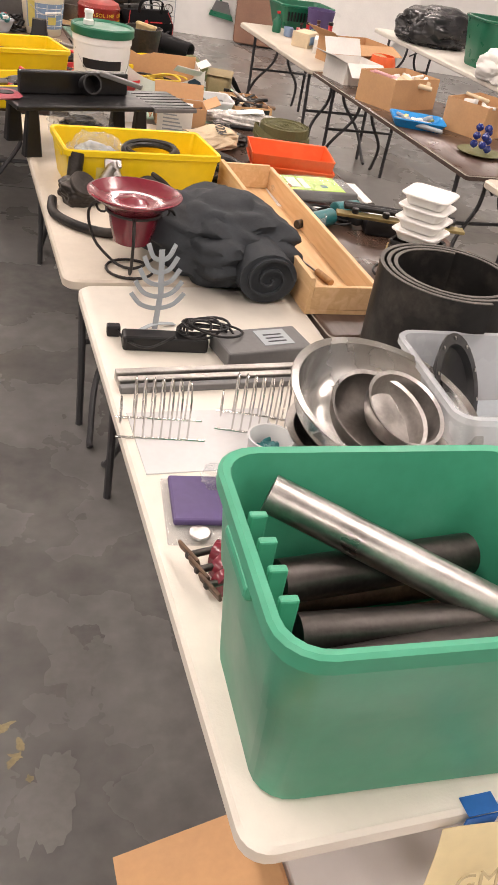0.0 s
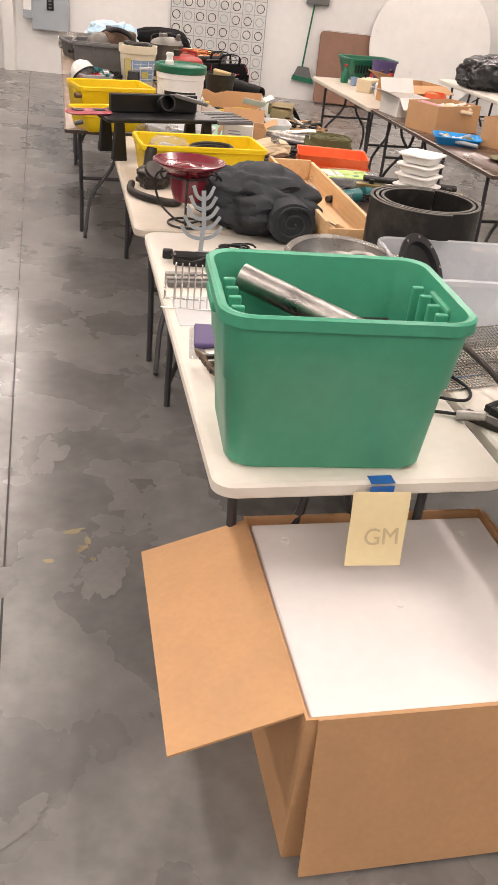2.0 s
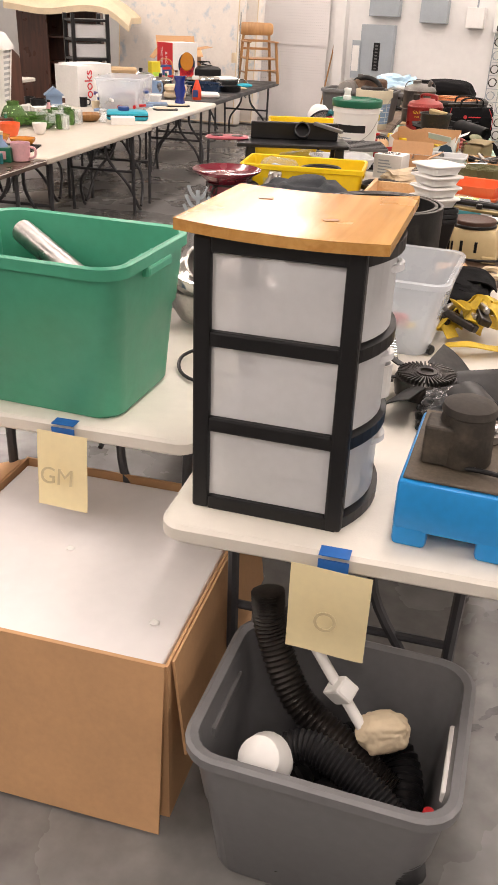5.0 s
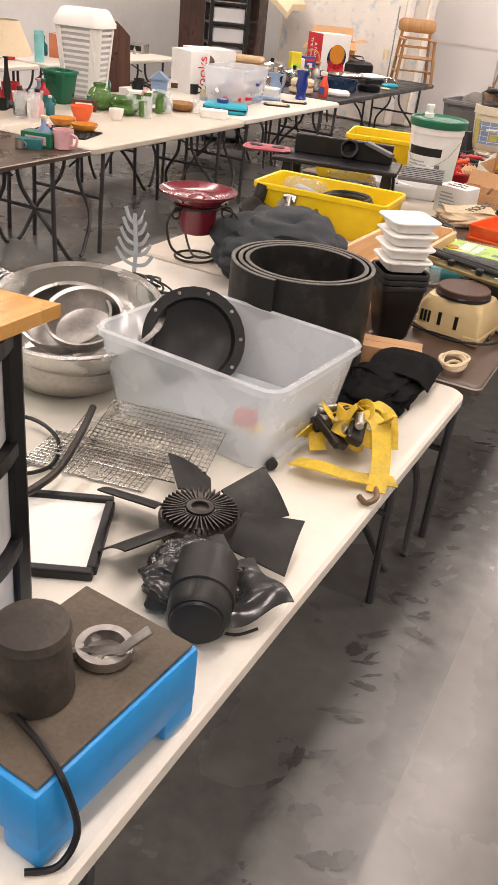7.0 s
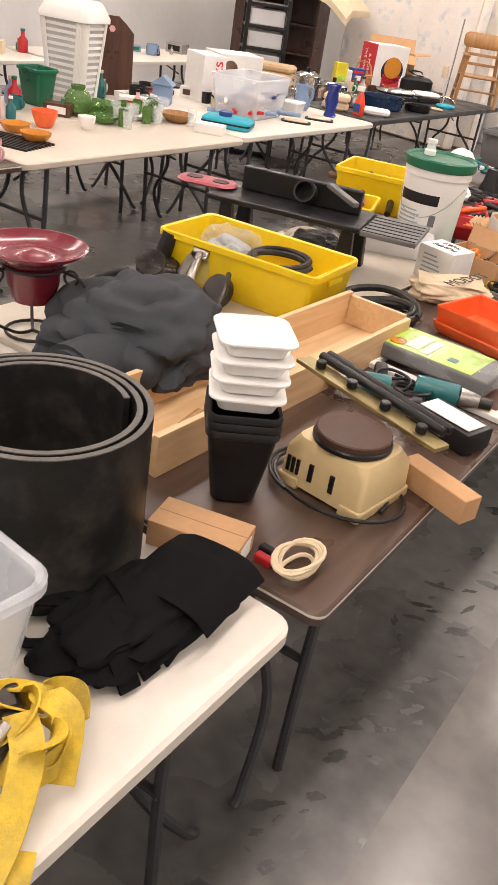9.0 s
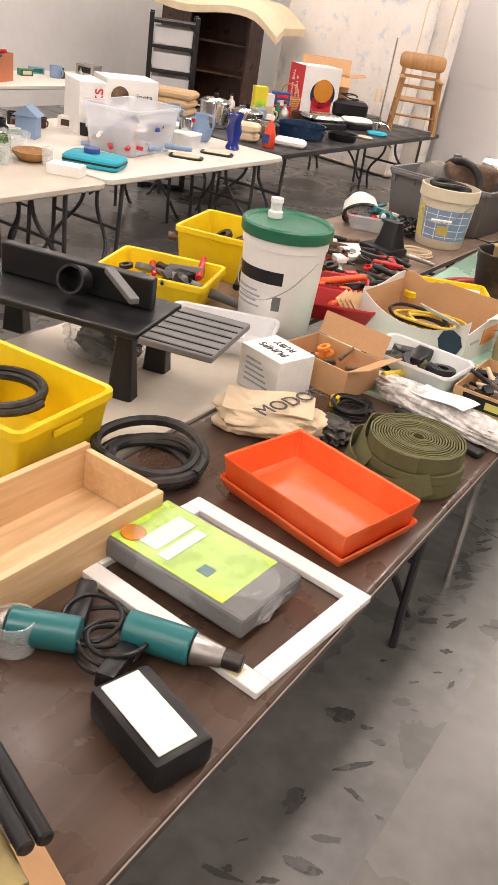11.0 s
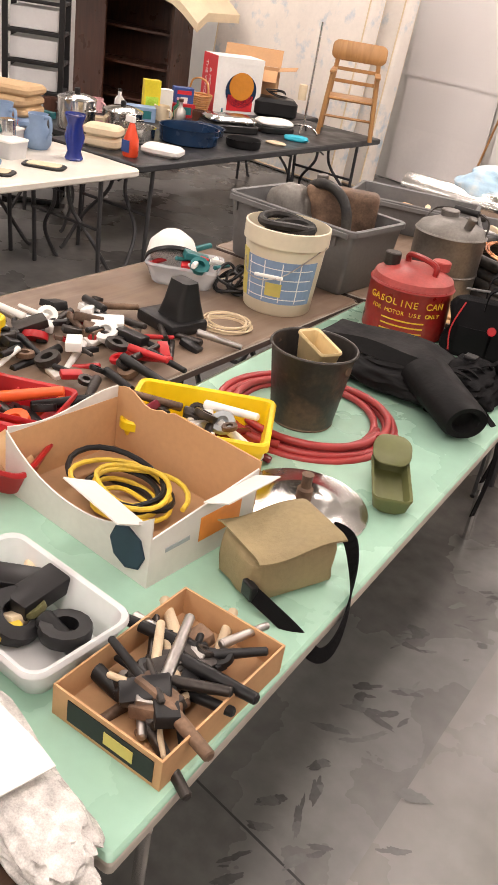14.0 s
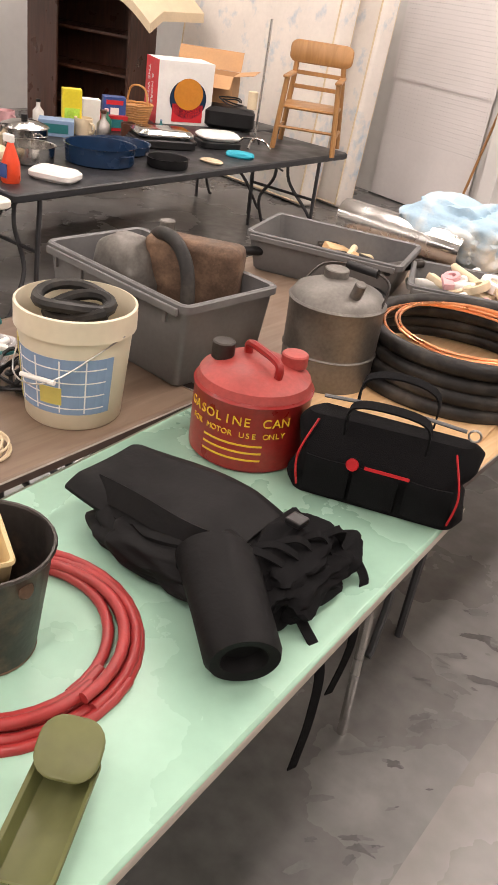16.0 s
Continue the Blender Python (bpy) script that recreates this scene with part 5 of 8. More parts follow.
def open_carton(x, y, z, rz, w, d, h, label, outer=M_CARD, inner=M_CARD_IN, flaps=(20, 40, 60, -20)):
    c = thing("open_carton", x, y, z, rz, label, "carton", "open cartons")
    part("side", box(-w / 2, w / 2, -d / 2, -d / 2 + 0.004, 0, h), outer, c)
    part("side", box(-w / 2, w / 2, d / 2 - 0.004, d / 2, 0, h), outer, c)
    part("side", box(-w / 2, -w / 2 + 0.004, -d / 2 + 0.004, d / 2 - 0.004, 0, h), outer, c)
    part("side", box(w / 2 - 0.004, w / 2, -d / 2 + 0.004, d / 2 - 0.004, 0, h), outer, c)
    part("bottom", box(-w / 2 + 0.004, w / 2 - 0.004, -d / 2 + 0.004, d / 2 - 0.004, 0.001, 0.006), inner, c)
    f = min(w, d) * 0.42
    a, b, e, g = flaps
    if a is not None:
        part("flap", moved(box(-w / 2, w / 2, -f, 0, -0.003, 0), 0, -d / 2, h + 0.003, a), outer, c)
    if b is not None:
        part("flap", moved(box(-w / 2, w / 2, 0, f, -0.003, 0), 0, d / 2, h + 0.003, -b), outer, c)
    if e is not None:
        part("flap", moved(box(-f, 0, -d / 2, d / 2, -0.003, 0), -w / 2, 0, h + 0.003, 0, e), outer, c)
    if g is not None:
        part("flap", moved(box(0, f, -d / 2, d / 2, -0.003, 0), w / 2, 0, h + 0.003, 0, -g), outer, c)
    return c


def scatter(name, x, y, z, w, d, mats, n, seed, label, category, size=0.05):
    """A jumble of small tools and parts: rods, blocks, discs."""
    rng = random.Random(seed)
    t = thing(name, x, y, z, 0, label, category)
    for k in range(n):
        m = rng.choice(mats)
        px, py, pz = rng.uniform(-w / 2, w / 2), rng.uniform(-d / 2, d / 2), rng.uniform(0.008, 0.05)
        kind, s = rng.random(), size * rng.uniform(0.6, 1.5)
        if kind < 0.45:
            b = moved(cyl(s * 0.16, s * 1.9, 10, s * 0.12), 0, 0, 0, 90 + rng.uniform(-14, 14), 0, rng.uniform(0, 360))
            nm = "rod"
        elif kind < 0.8:
            b = moved(box(-s * 0.5, s * 0.5, -s * 0.25, s * 0.25, -s * 0.15, s * 0.15, s * 0.05), 0, 0, 0, rng.uniform(-20, 20), rng.uniform(-20, 20), rng.uniform(0, 360))
            nm = "piece"
        else:
            b = moved(lathe([(s * 0.2, 0), (s * 0.4, 0), (s * 0.42, s * 0.12), (s * 0.4, s * 0.22), (s * 0.2, s * 0.22), (s * 0.2, 0.0001)], 14), 0, 0, 0, rng.uniform(-30, 30), rng.uniform(-30, 30), 0)
            nm = "ring"
        part(nm, moved(b, px, py, pz), m, t, smooth=True)
    return t


open_carton(0.84, 4.05, ZT, -8, 0.27, 0.19, 0.1, "small torn brown carton with flaps standing open", flaps=(None, -70, -65, 25))
scatter("carton_contents", 0.835, 4.05, ZT + 0.03, 0.14, 0.12, [M_DARKSTEEL, M_RUST, M_ORANGEPRINT], 9, 3, "small metal parts in a torn carton", "parts")
gt2 = open_tub("clear_tray", 0.42, 4.0, ZT, 25, 0.33, 0.2, 0.38, 0.25, 0.08, M_FROST, "shallow frosted plastic tray of small parts", "tray", r=0.03, lip=0.008, lip_h=0.015)
scatter("tray_contents", 0.42, 4.0, ZT + 0.008, 0.26, 0.14, [M_STEEL, M_DARKSTEEL, M_PURPLE, M_WHITEP], 16, 8, "wrapped hardware lying in a tray", "parts")
# router table
rt = thing("router_table", 0.243, 3.488, ZT, 15, "black benchtop router table with a fence and maroon guard", "router table")
part("top", box(-0.38, 0.27, -0.17, 0.15, 0.2, 0.222, 0.006), M_BLACK, rt)
part("extension", box(0.275, 0.5, -0.17, 0.15, 0.196, 0.216, 0.004), M_GREYCRATE, rt, "grey ribbed extension wing")
for k in range(6):
    part("groove", box(0.28, 0.495, -0.16 + 0.05 * k, -0.152 + 0.05 * k, 0.2165, 0.219), M_BLACK, rt)
for px in (-0.3, 0.22):
    for py in (-0.13, 0.11):
        part("leg", loft([rrect(0.06, 0.05, 0, 0.01), rrect(0.08, 0.04, 0.199, 0.01)]) if 0 else moved(loft([rrect(0.08, 0.06, 0, 0.01), rrect(0.05, 0.04, 0.199, 0.01)]), px, py, 0), M_BLACK, rt)
fe = part("fence", box(-0.3, 0.22, 0.02, 0.06, 0.223, 0.32, 0.006), M_BLACK, rt)
part("dust_port", moved(pipe(0.045, 0.06, 0.008, 24), 0.0, -0.02, 0.275, 70, 0, 0), M_BLACK, fe, smooth=True)
part("guard", moved(slab(0.26, 0.15, 0.016, 0.06), -0.44, -0.02, 0.223, 0, 0, 6), mat("faded_maroon_plastic", (0.38, 0.075, 0.1), 0.45, var=0.1), rt, "maroon plastic insert plate", smooth=True)
for k in range(2):
    part("guard_slot", moved(slab(0.07, 0.06, 0.003, 0.025, 0.001), -0.5 + 0.12 * k, -0.02, 0.2395), M_BLACK, rt)
part("arm", moved(box(-0.015, 0.015, -0.1, 0.1, 0.3, 0.32, 0.004), 0.12, -0.02, 0, 8, 0, 50), M_GREYCRATE, rt)
pg = thing("poly_bag", 0.25, 3.62, ZT, 0, "clear plastic bag of dark parts under a router table", "bag")
part("bag", heap(0.3, 0.22, 0.14, 77, 0.6, 8), M_BAG, pg, smooth=True)
part("parts", moved(heap(0.2, 0.15, 0.09, 78, 0.6, 8), z=0.002), M_BLACK, pg, smooth=True)

# ---- mint table ----
M_CARDWHITE = mat("white_printed_carton", (0.72, 0.7, 0.66), 0.7, var=0.06)
bc = thing("white_carton", 0.893, 4.755, ZT, -4, "open white carton torn down on one side, holding yellow cable", "carton")
W, D, Hc = 0.46, 0.33, 0.17


def torn_side(length, top, n=24):
    """A carton side along x whose top edge follows top(u), u from 0 to 1."""
    low = [(length * (i / n - 0.5), 0, 0) for i in range(n + 1)]
    high = [(length * (i / n - 0.5), 0, top(i / n)) for i in range(n, -1, -1)]
    return loft([low + high, [(x, 0.004, z) for x, y, z in low + high]])


part("back", moved(torn_side(W, lambda u: Hc + 0.012 * math.sin(u * 19) * (u < 0.35) + 0.01 * (u > 0.4)), 0, D / 2 - 0.004), M_CARD, bc)
part("front", moved(torn_side(W, lambda u: Hc * (0.45 + 0.5 * abs(2 * u - 0.95) ** 2.2)), 0, -D / 2), M_CARDWHITE, bc)
part("side", moved(torn_side(D - 0.008, lambda u: Hc * (0.95 - 0.08 * math.sin(u * 5))), -W / 2 + 0.004, 0, 0, 0, 0, 90), M_CARDWHITE, bc)
part("side", moved(torn_side(D - 0.008, lambda u: Hc * (0.7 + 0.25 * u)), W / 2, 0, 0, 0, 0, 90), M_CARDWHITE, bc)
part("lining", box(-W / 2 + 0.0045, -W / 2 + 0.006, -D / 2 + 0.005, D / 2 - 0.005, 0.006, Hc * 0.85), M_CARD, bc)
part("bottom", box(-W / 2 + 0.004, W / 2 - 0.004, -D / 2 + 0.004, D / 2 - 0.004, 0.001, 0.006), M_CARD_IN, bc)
part("flap", moved(box(-0.09, 0.07, -0.1, 0, -0.003, 0), 0.13, -D / 2 + 0.02, Hc - 0.03, -28, 8), M_CARDWHITE, bc)
part("flap", moved(box(0, 0.07, -0.02, 0.15, -0.003, 0), W / 2, 0, Hc - 0.02, 0, -25), M_CARDWHITE, bc)
part("print_block", box(W / 2 + 0.0005, W / 2 + 0.002, -0.02, 0.11, 0.05, 0.11), M_ORANGEPRINT, bc, "orange printed block")
part("print_line", box(W / 2 + 0.0005, W / 2 + 0.002, -0.12, -0.05, 0.07, 0.08), M_GREYPAINT, bc)
part("emblem", moved(cyl(0.05, 0.003, 8), 0.17, -D / 2 - 0.0005, 0.07, 90), mat("navy_print", (0.02, 0.045, 0.075), 0.5), bc, "dark navy printed octagon")
yc = tagged(part("extension_cord", moved(tube(coil(0.1, 4.6, 0.06, 0.035, 24, 7, 0.75), 0.006, 8), 0.9, 4.75, ZT + 0.02), M_STRAP, smooth=True), "yellow and black extension cord in a carton", "cord")
bcd = tagged(part("power_cable", moved(tube(coil(0.11, 3.4, 0.05, 0.03, 24, 27, 0.7), 0.007, 8), 0.87, 4.76, ZT + 0.018), M_BLACK, smooth=True), "black power cable coiled in a white carton", "cable")
cx = open_tub("clear_food_box", 1.04, 4.32, ZT, -3, 0.29, 0.18, 0.33, 0.22, 0.09, M_FROST, "frosted plastic box of brushes and balls", "plastic box", r=0.03, lip=0.006, lip_h=0.015)
scatter("box_contents", 1.04, 4.32, ZT + 0.01, 0.2, 0.12, [M_CREAMW, M_BLACK, M_OLIVE, M_STRAP], 14, 21, "brush and pale balls in a plastic box", "brush", 0.09)
fm = thing("bubble_wrap", 1.235, 4.09, ZT, -12, "crumpled clear bubble wrap with printed paper", "bubble wrap")
part("wrap", heap(0.5, 0.14, 0.065, 81, 0.4, 7, fold=0.2), mat("bubble_film", (0.62, 0.6, 0.57), 0.25, var=0.35, scale=40, bump=0.5, bscale=160), fm, smooth=True)
part("paper", sheet(0.2, 0.1, lambda px, py: 0.072 + 0.01 * math.sin(px * 20), 0.002), M_WPAPER, fm)
wd = thing("wiper_blade", 1.26, 3.98, ZT, -14, "black plastic tube lying by bubble wrap", "tube")
part("blade", moved(box(-0.16, 0.16, -0.02, 0.02, 0, 0.018, 0.006), 0.02, 0), M_BLACK, wd)
tt = thing("tool_tray", 1.325, 4.405, ZT, 1, "shallow cardboard tray full of small tools", "cardboard tray")
for a in ((-0.115, 0.115, -0.17, -0.166), (-0.115, 0.115, 0.166, 0.17), (-0.115, -0.111, -0.166, 0.166), (0.111, 0.115, -0.166, 0.166)):
    part("side", box(*a, 0, 0.065), M_CARD, tt)
part("bottom", box(-0.111, 0.111, -0.166, 0.166, 0.001, 0.005), M_CARD_IN, tt)
part("label", box(-0.08, 0.1, -0.172, -0.1705, 0.01, 0.055), M_BLACK, tt, "black printed end")
part("label_patch", box(0.0, 0.06, -0.1735, -0.1725, 0.02, 0.045), M_LABELYEL, tt)
scatter("small_tools", 1.325, 4.405, ZT + 0.01, 0.1, 0.2, [M_BLACK, M_BLACK, M_BLACK, M_DARKSTEEL, M_DARKSTEEL, M_STEEL, M_RUST, M_SACK], 70, 35, "wrenches, sockets and small tools heaped in a tray", "tools", 0.06)
kb = thing("canvas_pouch", 1.27, 4.8, ZT, 68, "khaki canvas shoulder pouch with a black strap", "pouch")
bmk = box(-0.12, 0.12, -0.08, 0.08, 0, 0.13, 0.03, seg=4)
bmesh.ops.subdivide_edges(bmk, edges=bmk.edges[:], cuts=2, use_grid_fill=True)
for v in bmk.verts:
    v.co += Vector((0, 0, 1)) * 0.02 * noise.noise(v.co * 14) * (v.co.z > 0.02) + 0.008 * noise.noise_vector(v.co * 20) * (v.co.z > 0.01)
part("body", bmk, M_KHAKI, kb, smooth=True)
part("flap", moved(sheet(0.24, 0.18, lambda px, py: 0.137 + 0.008 * math.sin(px * 25) - 0.5 * max(0, abs(py) - 0.075), 0.004), 0, 0, 0), M_KHAKI, kb, smooth=True)
part("strap", ribbon(arc([(0.13, -0.02, 0.12), (0.16, -0.06, 0.1), (0.13, -0.13, 0.02), (0.05, -0.2, -0.04), (-0.02, -0.22, -0.05), (-0.07, -0.17, 0.004), (-0.12, -0.08, 0.05)]), 0.035, 0.004, (0.3, 0.4, 1)), M_BLACKCLOTH, kb, "black webbing strap")
part("buckle", box(-0.13, -0.11, -0.09, -0.05, 0.03, 0.07, 0.004), M_BLACK, kb)
kb.scale = (0.9, 0.9, 0.9)
lp = thing("metal_disc_lid", 1.165, 5.075, ZT, 0, "round spun steel lid with a rusty centre spigot", "metal lid")
part("disc", lathe([(0.001, 0.0), (0.155, 0.0), (0.163, 0.004), (0.16, 0.008), (0.1, 0.012), (0.085, 0.02), (0.06, 0.016), (0.04, 0.02), (0.001, 0.021)], 48), M_ALU, lp, smooth=True)
part("spigot", moved(lathe([(0.02, 0), (0.02, 0.03), (0.013, 0.035), (0.013, 0.06), (0.015, 0.07), (0.01, 0.07)], 16), z=0.02), M_RUST, lp, smooth=True)
cs = thing("olive_case", 1.288, 5.29, ZT, 29, "olive green plastic holster case with an open lid", "case")
part("tray", shell(0.07, 0.16, 0.08, 0.17, 0.045, 0.004, 0.015, 0.002, 0.008), M_OLIVECASE, cs, smooth=True)
part("lid", moved(slab(0.085, 0.075, 0.008, 0.03, 0.002), 0, 0.075, 0.06, 30), M_OLIVECASE, cs, smooth=True)
cs.scale = (1.2, 1.3, 1.2)
rh = thing("red_air_hose", 0.915, 5.49, ZT, 0, "red rubber air hose coiled on the table", "hose")
for k in range(4):
    part("hose_loop", tube(coil(0.2 + 0.022 * k, 1.08, 0.012, 0.006, 36, k + 2), 0.011, 10), M_HOSERED, rh, smooth=True)
part("hose_loop", moved(tube(coil(0.215, 1.05, 0.012, 0.01, 36, 8), 0.011, 10), 0.01, -0.01, 0.022), M_HOSERED, rh, smooth=True)
part("tail", tube(arc([(-0.2, -0.12, 0.02), (-0.12, -0.22, 0.02), (-0.02, -0.26, 0.015), (0.06, -0.24, 0.02)]), 0.011, 10), M_HOSERED, rh, smooth=True)
pl = thing("metal_pail", 0.91, 5.465, ZT, 0, "rusty dark metal pail with a plastic trough inside", "pail")
pl.scale = (1.14, 1.14, 1.14)
part("pail", lathe([(0.075, 0), (0.08, 0.004), (0.105, 0.196), (0.109, 0.2), (0.103, 0.2), (0.077, 0.008)], 32), mat("rusty_pail", (0.05, 0.045, 0.042), 0.5, metal=0.6, var=0.3, scale=10, bump=0.2, col2=(0.17, 0.11, 0.075), mix_at=(0.48, 0.66)), pl, smooth=True)
part("rim", tube([(0.107 * math.cos(q * 0.1964), 0.107 * math.sin(q * 0.1964), 0.2) for q in range(32)], 0.004, 6, closed=True), M_DARKSTEEL, pl, "rolled rim", smooth=True)
for s_ in (-1, 1):
    part("handle_ear", moved(cyl(0.014, 0.005, 12), s_ * 0.1, 0, 0.17, 0, s_ * 83, 0), M_RUST, pl, "rusty handle ear")
part("base_hoop", tube([(0.0775 * math.cos(q * 0.1964), 0.0775 * math.sin(q * 0.1964), 0.004) for q in range(32)], 0.004, 6, closed=True), M_RUST, pl, smooth=True)
ptro = thing("beige_trough", 0.91, 5.47, ZT + 0.13, 65, "small beige plastic trough stuck in a pail", "plastic trough")
part("trough", moved(shell(0.05, 0.1, 0.065, 0.13, 0.12, 0.004, 0.01, 0.004, 0.012), 0, 0, 0, 8, 0, 0), mat("beige_plastic", (0.68, 0.53, 0.28), 0.45), ptro, smooth=True)
yb5 = crate("yellow_bin", 0.805, 5.115, ZT, 30, 0.36, 0.25, 0.1, M_YELLOW, "yellow plastic bin of pliers and parts", cat="parts bin")
scatter("bin_contents", 0.805, 5.115, ZT + 0.03, 0.24, 0.14, [M_GREYPAINT, M_DARKSTEEL, M_RUST, M_WHITEP, M_MAROON], 20, 41, "pliers, fittings and parts in a yellow bin", "tools", 0.06)
tb2 = thing("dry_bag", 0.98, 5.95, ZT, 0, "black rubberised bag lying folded with loose straps", "bag")
part("body", moved(heap(0.46, 0.36, 0.1, 91, 0.3, 4.5, fold=0.18), 0.0, 0.02, 0), M_BLACKRUB, tb2, smooth=True)
part("fold", moved(sheet(0.42, 0.27, lambda px, py: 0.1 + 0.02 * math.sin(px * 9 + py * 7) - 1.2 * max(0, abs(py) - 0.09) ** 1.3 - 0.15 * max(0, px - 0.12), 0.008, 24, 20), -0.08, 0.03, 0, 0, 3, 6), M_BLACKRUB, tb2, smooth=True)
part("crease", moved(ribbon(arc([(-0.24, -0.06, 0.08), (-0.1, -0.09, 0.115), (0.05, -0.08, 0.11), (0.16, -0.02, 0.09)]), 0.05, 0.008, (0.2, 0.6, 1)), 0, 0, 0), M_BLACKRUB, tb2, smooth=True)
roll = lathe([(0.04, 0.03), (0.05, 0.0), (0.072, -0.004), (0.08, 0.012), (0.084, 0.12), (0.09, 0.26), (0.05, 0.32), (0.001, 0.33)], 36)
for v in roll.verts:
    v.co = Vector((v.co.x * 0.9, v.co.y * 0.72, v.co.z)) * (1 + 0.14 * noise.noise(v.co * 9))
part("rolled_mouth", moved(roll, 0.325, -0.235, 0.066, -86, 0, 50), M_BLACKRUB, tb2, smooth=True)
part("harness", moved(heap(0.22, 0.34, 0.1, 93, 0.5, 8, fold=0.25), 0.2, 0.06, 0), M_BLACKCLOTH, tb2, smooth=True)
for k in range(5):
    part("webbing", ribbon(arc([(0.1 + 0.03 * k, -0.06 + 0.05 * k, 0.08), (0.18 + 0.02 * k, -0.03 + 0.05 * k, 0.12), (0.26, 0.02 + 0.04 * k, 0.08), (0.3, 0.05 + 0.04 * k, 0.03)]), 0.025, 0.003), M_BLACKCLOTH, tb2, smooth=True)
for y0, dx, dz in ((-0.03, 0.0, -0.3), (0.2, -0.06, -0.3)):
    part("strap", ribbon(arc([(0.22, y0 + 0.03, 0.07), (0.32, y0, 0.02), (0.385 - 0.05 * (y0 > 0), y0 - 0.02, -0.03), (0.4 - 0.05 * (y0 > 0), y0 - 0.04, -0.15), (0.39 + dx, y0 - 0.05, dz)]), 0.024, 0.003, (0.3, 1, 0)), M_BLACKCLOTH, tb2)
part("buckle", box(0.16, 0.2, 0.1, 0.14, 0.115, 0.13, 0.004), M_BLACK, tb2)
bt2 = thing("tool_bag", 1.13, 6.5, ZT, 20, "black nylon tool bag with red piping, unzipped", "tool bag")
sag = loft([rrect(0.42 + 0.03 * math.sin(k * 0.8), 0.2 - 0.14 * (k / 12) ** 2.5, 0.016 * k, 0.04, 12) for k in range(13)])
for v in sag.verts:
    v.co += 0.02 * noise.noise_vector(v.co * 11) * (v.co.z > 0.01)
part("body", sag, M_BLACKCLOTH, bt2, smooth=True)
for s_ in (-0.12, 0.0, 0.13):
    part("pocket", moved(sheet(0.11, 0.1, lambda px, py: 0.01 * math.cos(px * 24) + 0.006 * math.sin(py * 40), 0.004, 10, 10), s_, -0.112, 0.07, 86), M_BLACKCLOTH, bt2, smooth=True)
for s in (-1, 1):
    part("handle", ribbon(arc([(-0.1, s * 0.07, 0.18), (-0.09, s * 0.09, 0.26), (0.0, s * 0.1, 0.28), (0.09, s * 0.09, 0.26), (0.1, s * 0.07, 0.18)]), 0.03, 0.005, (0, 1, 0.2)), M_BLACKCLOTH, bt2)
    part("piping", tube(arc([(s * 0.19, -0.105, 0.02), (s * 0.2, -0.1, 0.1), (s * 0.17, -0.06, 0.19)]), 0.003, 6), M_RED, bt2, "red piping")
part("zip", tube(arc([(-0.18, 0.02, 0.217), (0, 0.03, 0.222), (0.18, 0.02, 0.217)]), 0.005, 6), M_GREYCRATE, bt2)
part("emblem", moved(cyl(0.016, 0.003, 18), -0.06, -0.124, 0.125, 75), M_RED, bt2, "round red emblem")
part("emblem_bar", moved(box(-0.03, 0.08, -0.002, 0.0, -0.004, 0.004), -0.0, -0.125, 0.125, -12), M_RED, bt2)
part("d_ring", moved(tube([(0.015 * math.cos(q * 0.5), 0, 0.015 * math.sin(q * 0.5)) for q in range(13)], 0.003, 6, closed=True), 0.2, 0, 0.22), M_STEEL, bt2)


def lettered_can(x, y, z):
    t = thing("gasoline_can", x, y, z, 10, "red metal gasoline can with yellow lettering and faded top", "gas can")
    part("body", lathe([(0.118, 0), (0.123, 0.005), (0.123, 0.15), (0.126, 0.155), (0.121, 0.16)], 40), M_REDCAN, t, smooth=True)
    part("dome", lathe([(0.121, 0.1605), (0.115, 0.178), (0.08, 0.198), (0.035, 0.207), (0.001, 0.208)], 40), M_REDTOP, t, "faded pinkish red top", smooth=True)
    part("spout_cap", moved(cyl(0.024, 0.04, 18), -0.07, -0.02, 0.195), M_DARKSTEEL, t, smooth=True)
    part("filler_cap", moved(cyl(0.028, 0.03, 20), 0.06, 0.05, 0.195), M_REDTOP, t, smooth=True)
    part("handle", tube(arc([(-0.03, 0.02, 0.2), (-0.032, 0.02, 0.226), (0.0, 0.0, 0.234), (0.06, -0.03, 0.226), (0.065, -0.035, 0.195)]), 0.009, 8), M_REDCAN, t, smooth=True)
    yl = mat("yellow_lettering", (0.72, 0.46, 0.03), 0.5)
    for text, zz, size in (("GASOLINE CAN", 0.12, 0.028), ("FOR MOTOR USE ONLY", 0.09, 0.017)):
        n = len(text)
        for i, ch in enumerate(text):
            if ch == " ":
                continue
            a = -76 + (i - n / 2) * size * 0.72 / 0.124 * 57.3
            words(ch, size, yl, t, pose(0.1245 * math.cos(radians(a)), 0.1245 * math.sin(radians(a)), zz, 90, 0, a + 90))
    for k in range(3):
        part("print_bar", loft([[(0.1238 * math.cos(radians(q)), 0.1238 * math.sin(radians(q)), z_) for q in range(-110, -45, 5)] + [(0.122 * math.cos(radians(q)), 0.122 * math.sin(radians(q)), z_) for q in range(-50, -111, -5)] for z_ in (0.03 + 0.017 * k, 0.034 + 0.017 * k)]), yl, t)
    return t


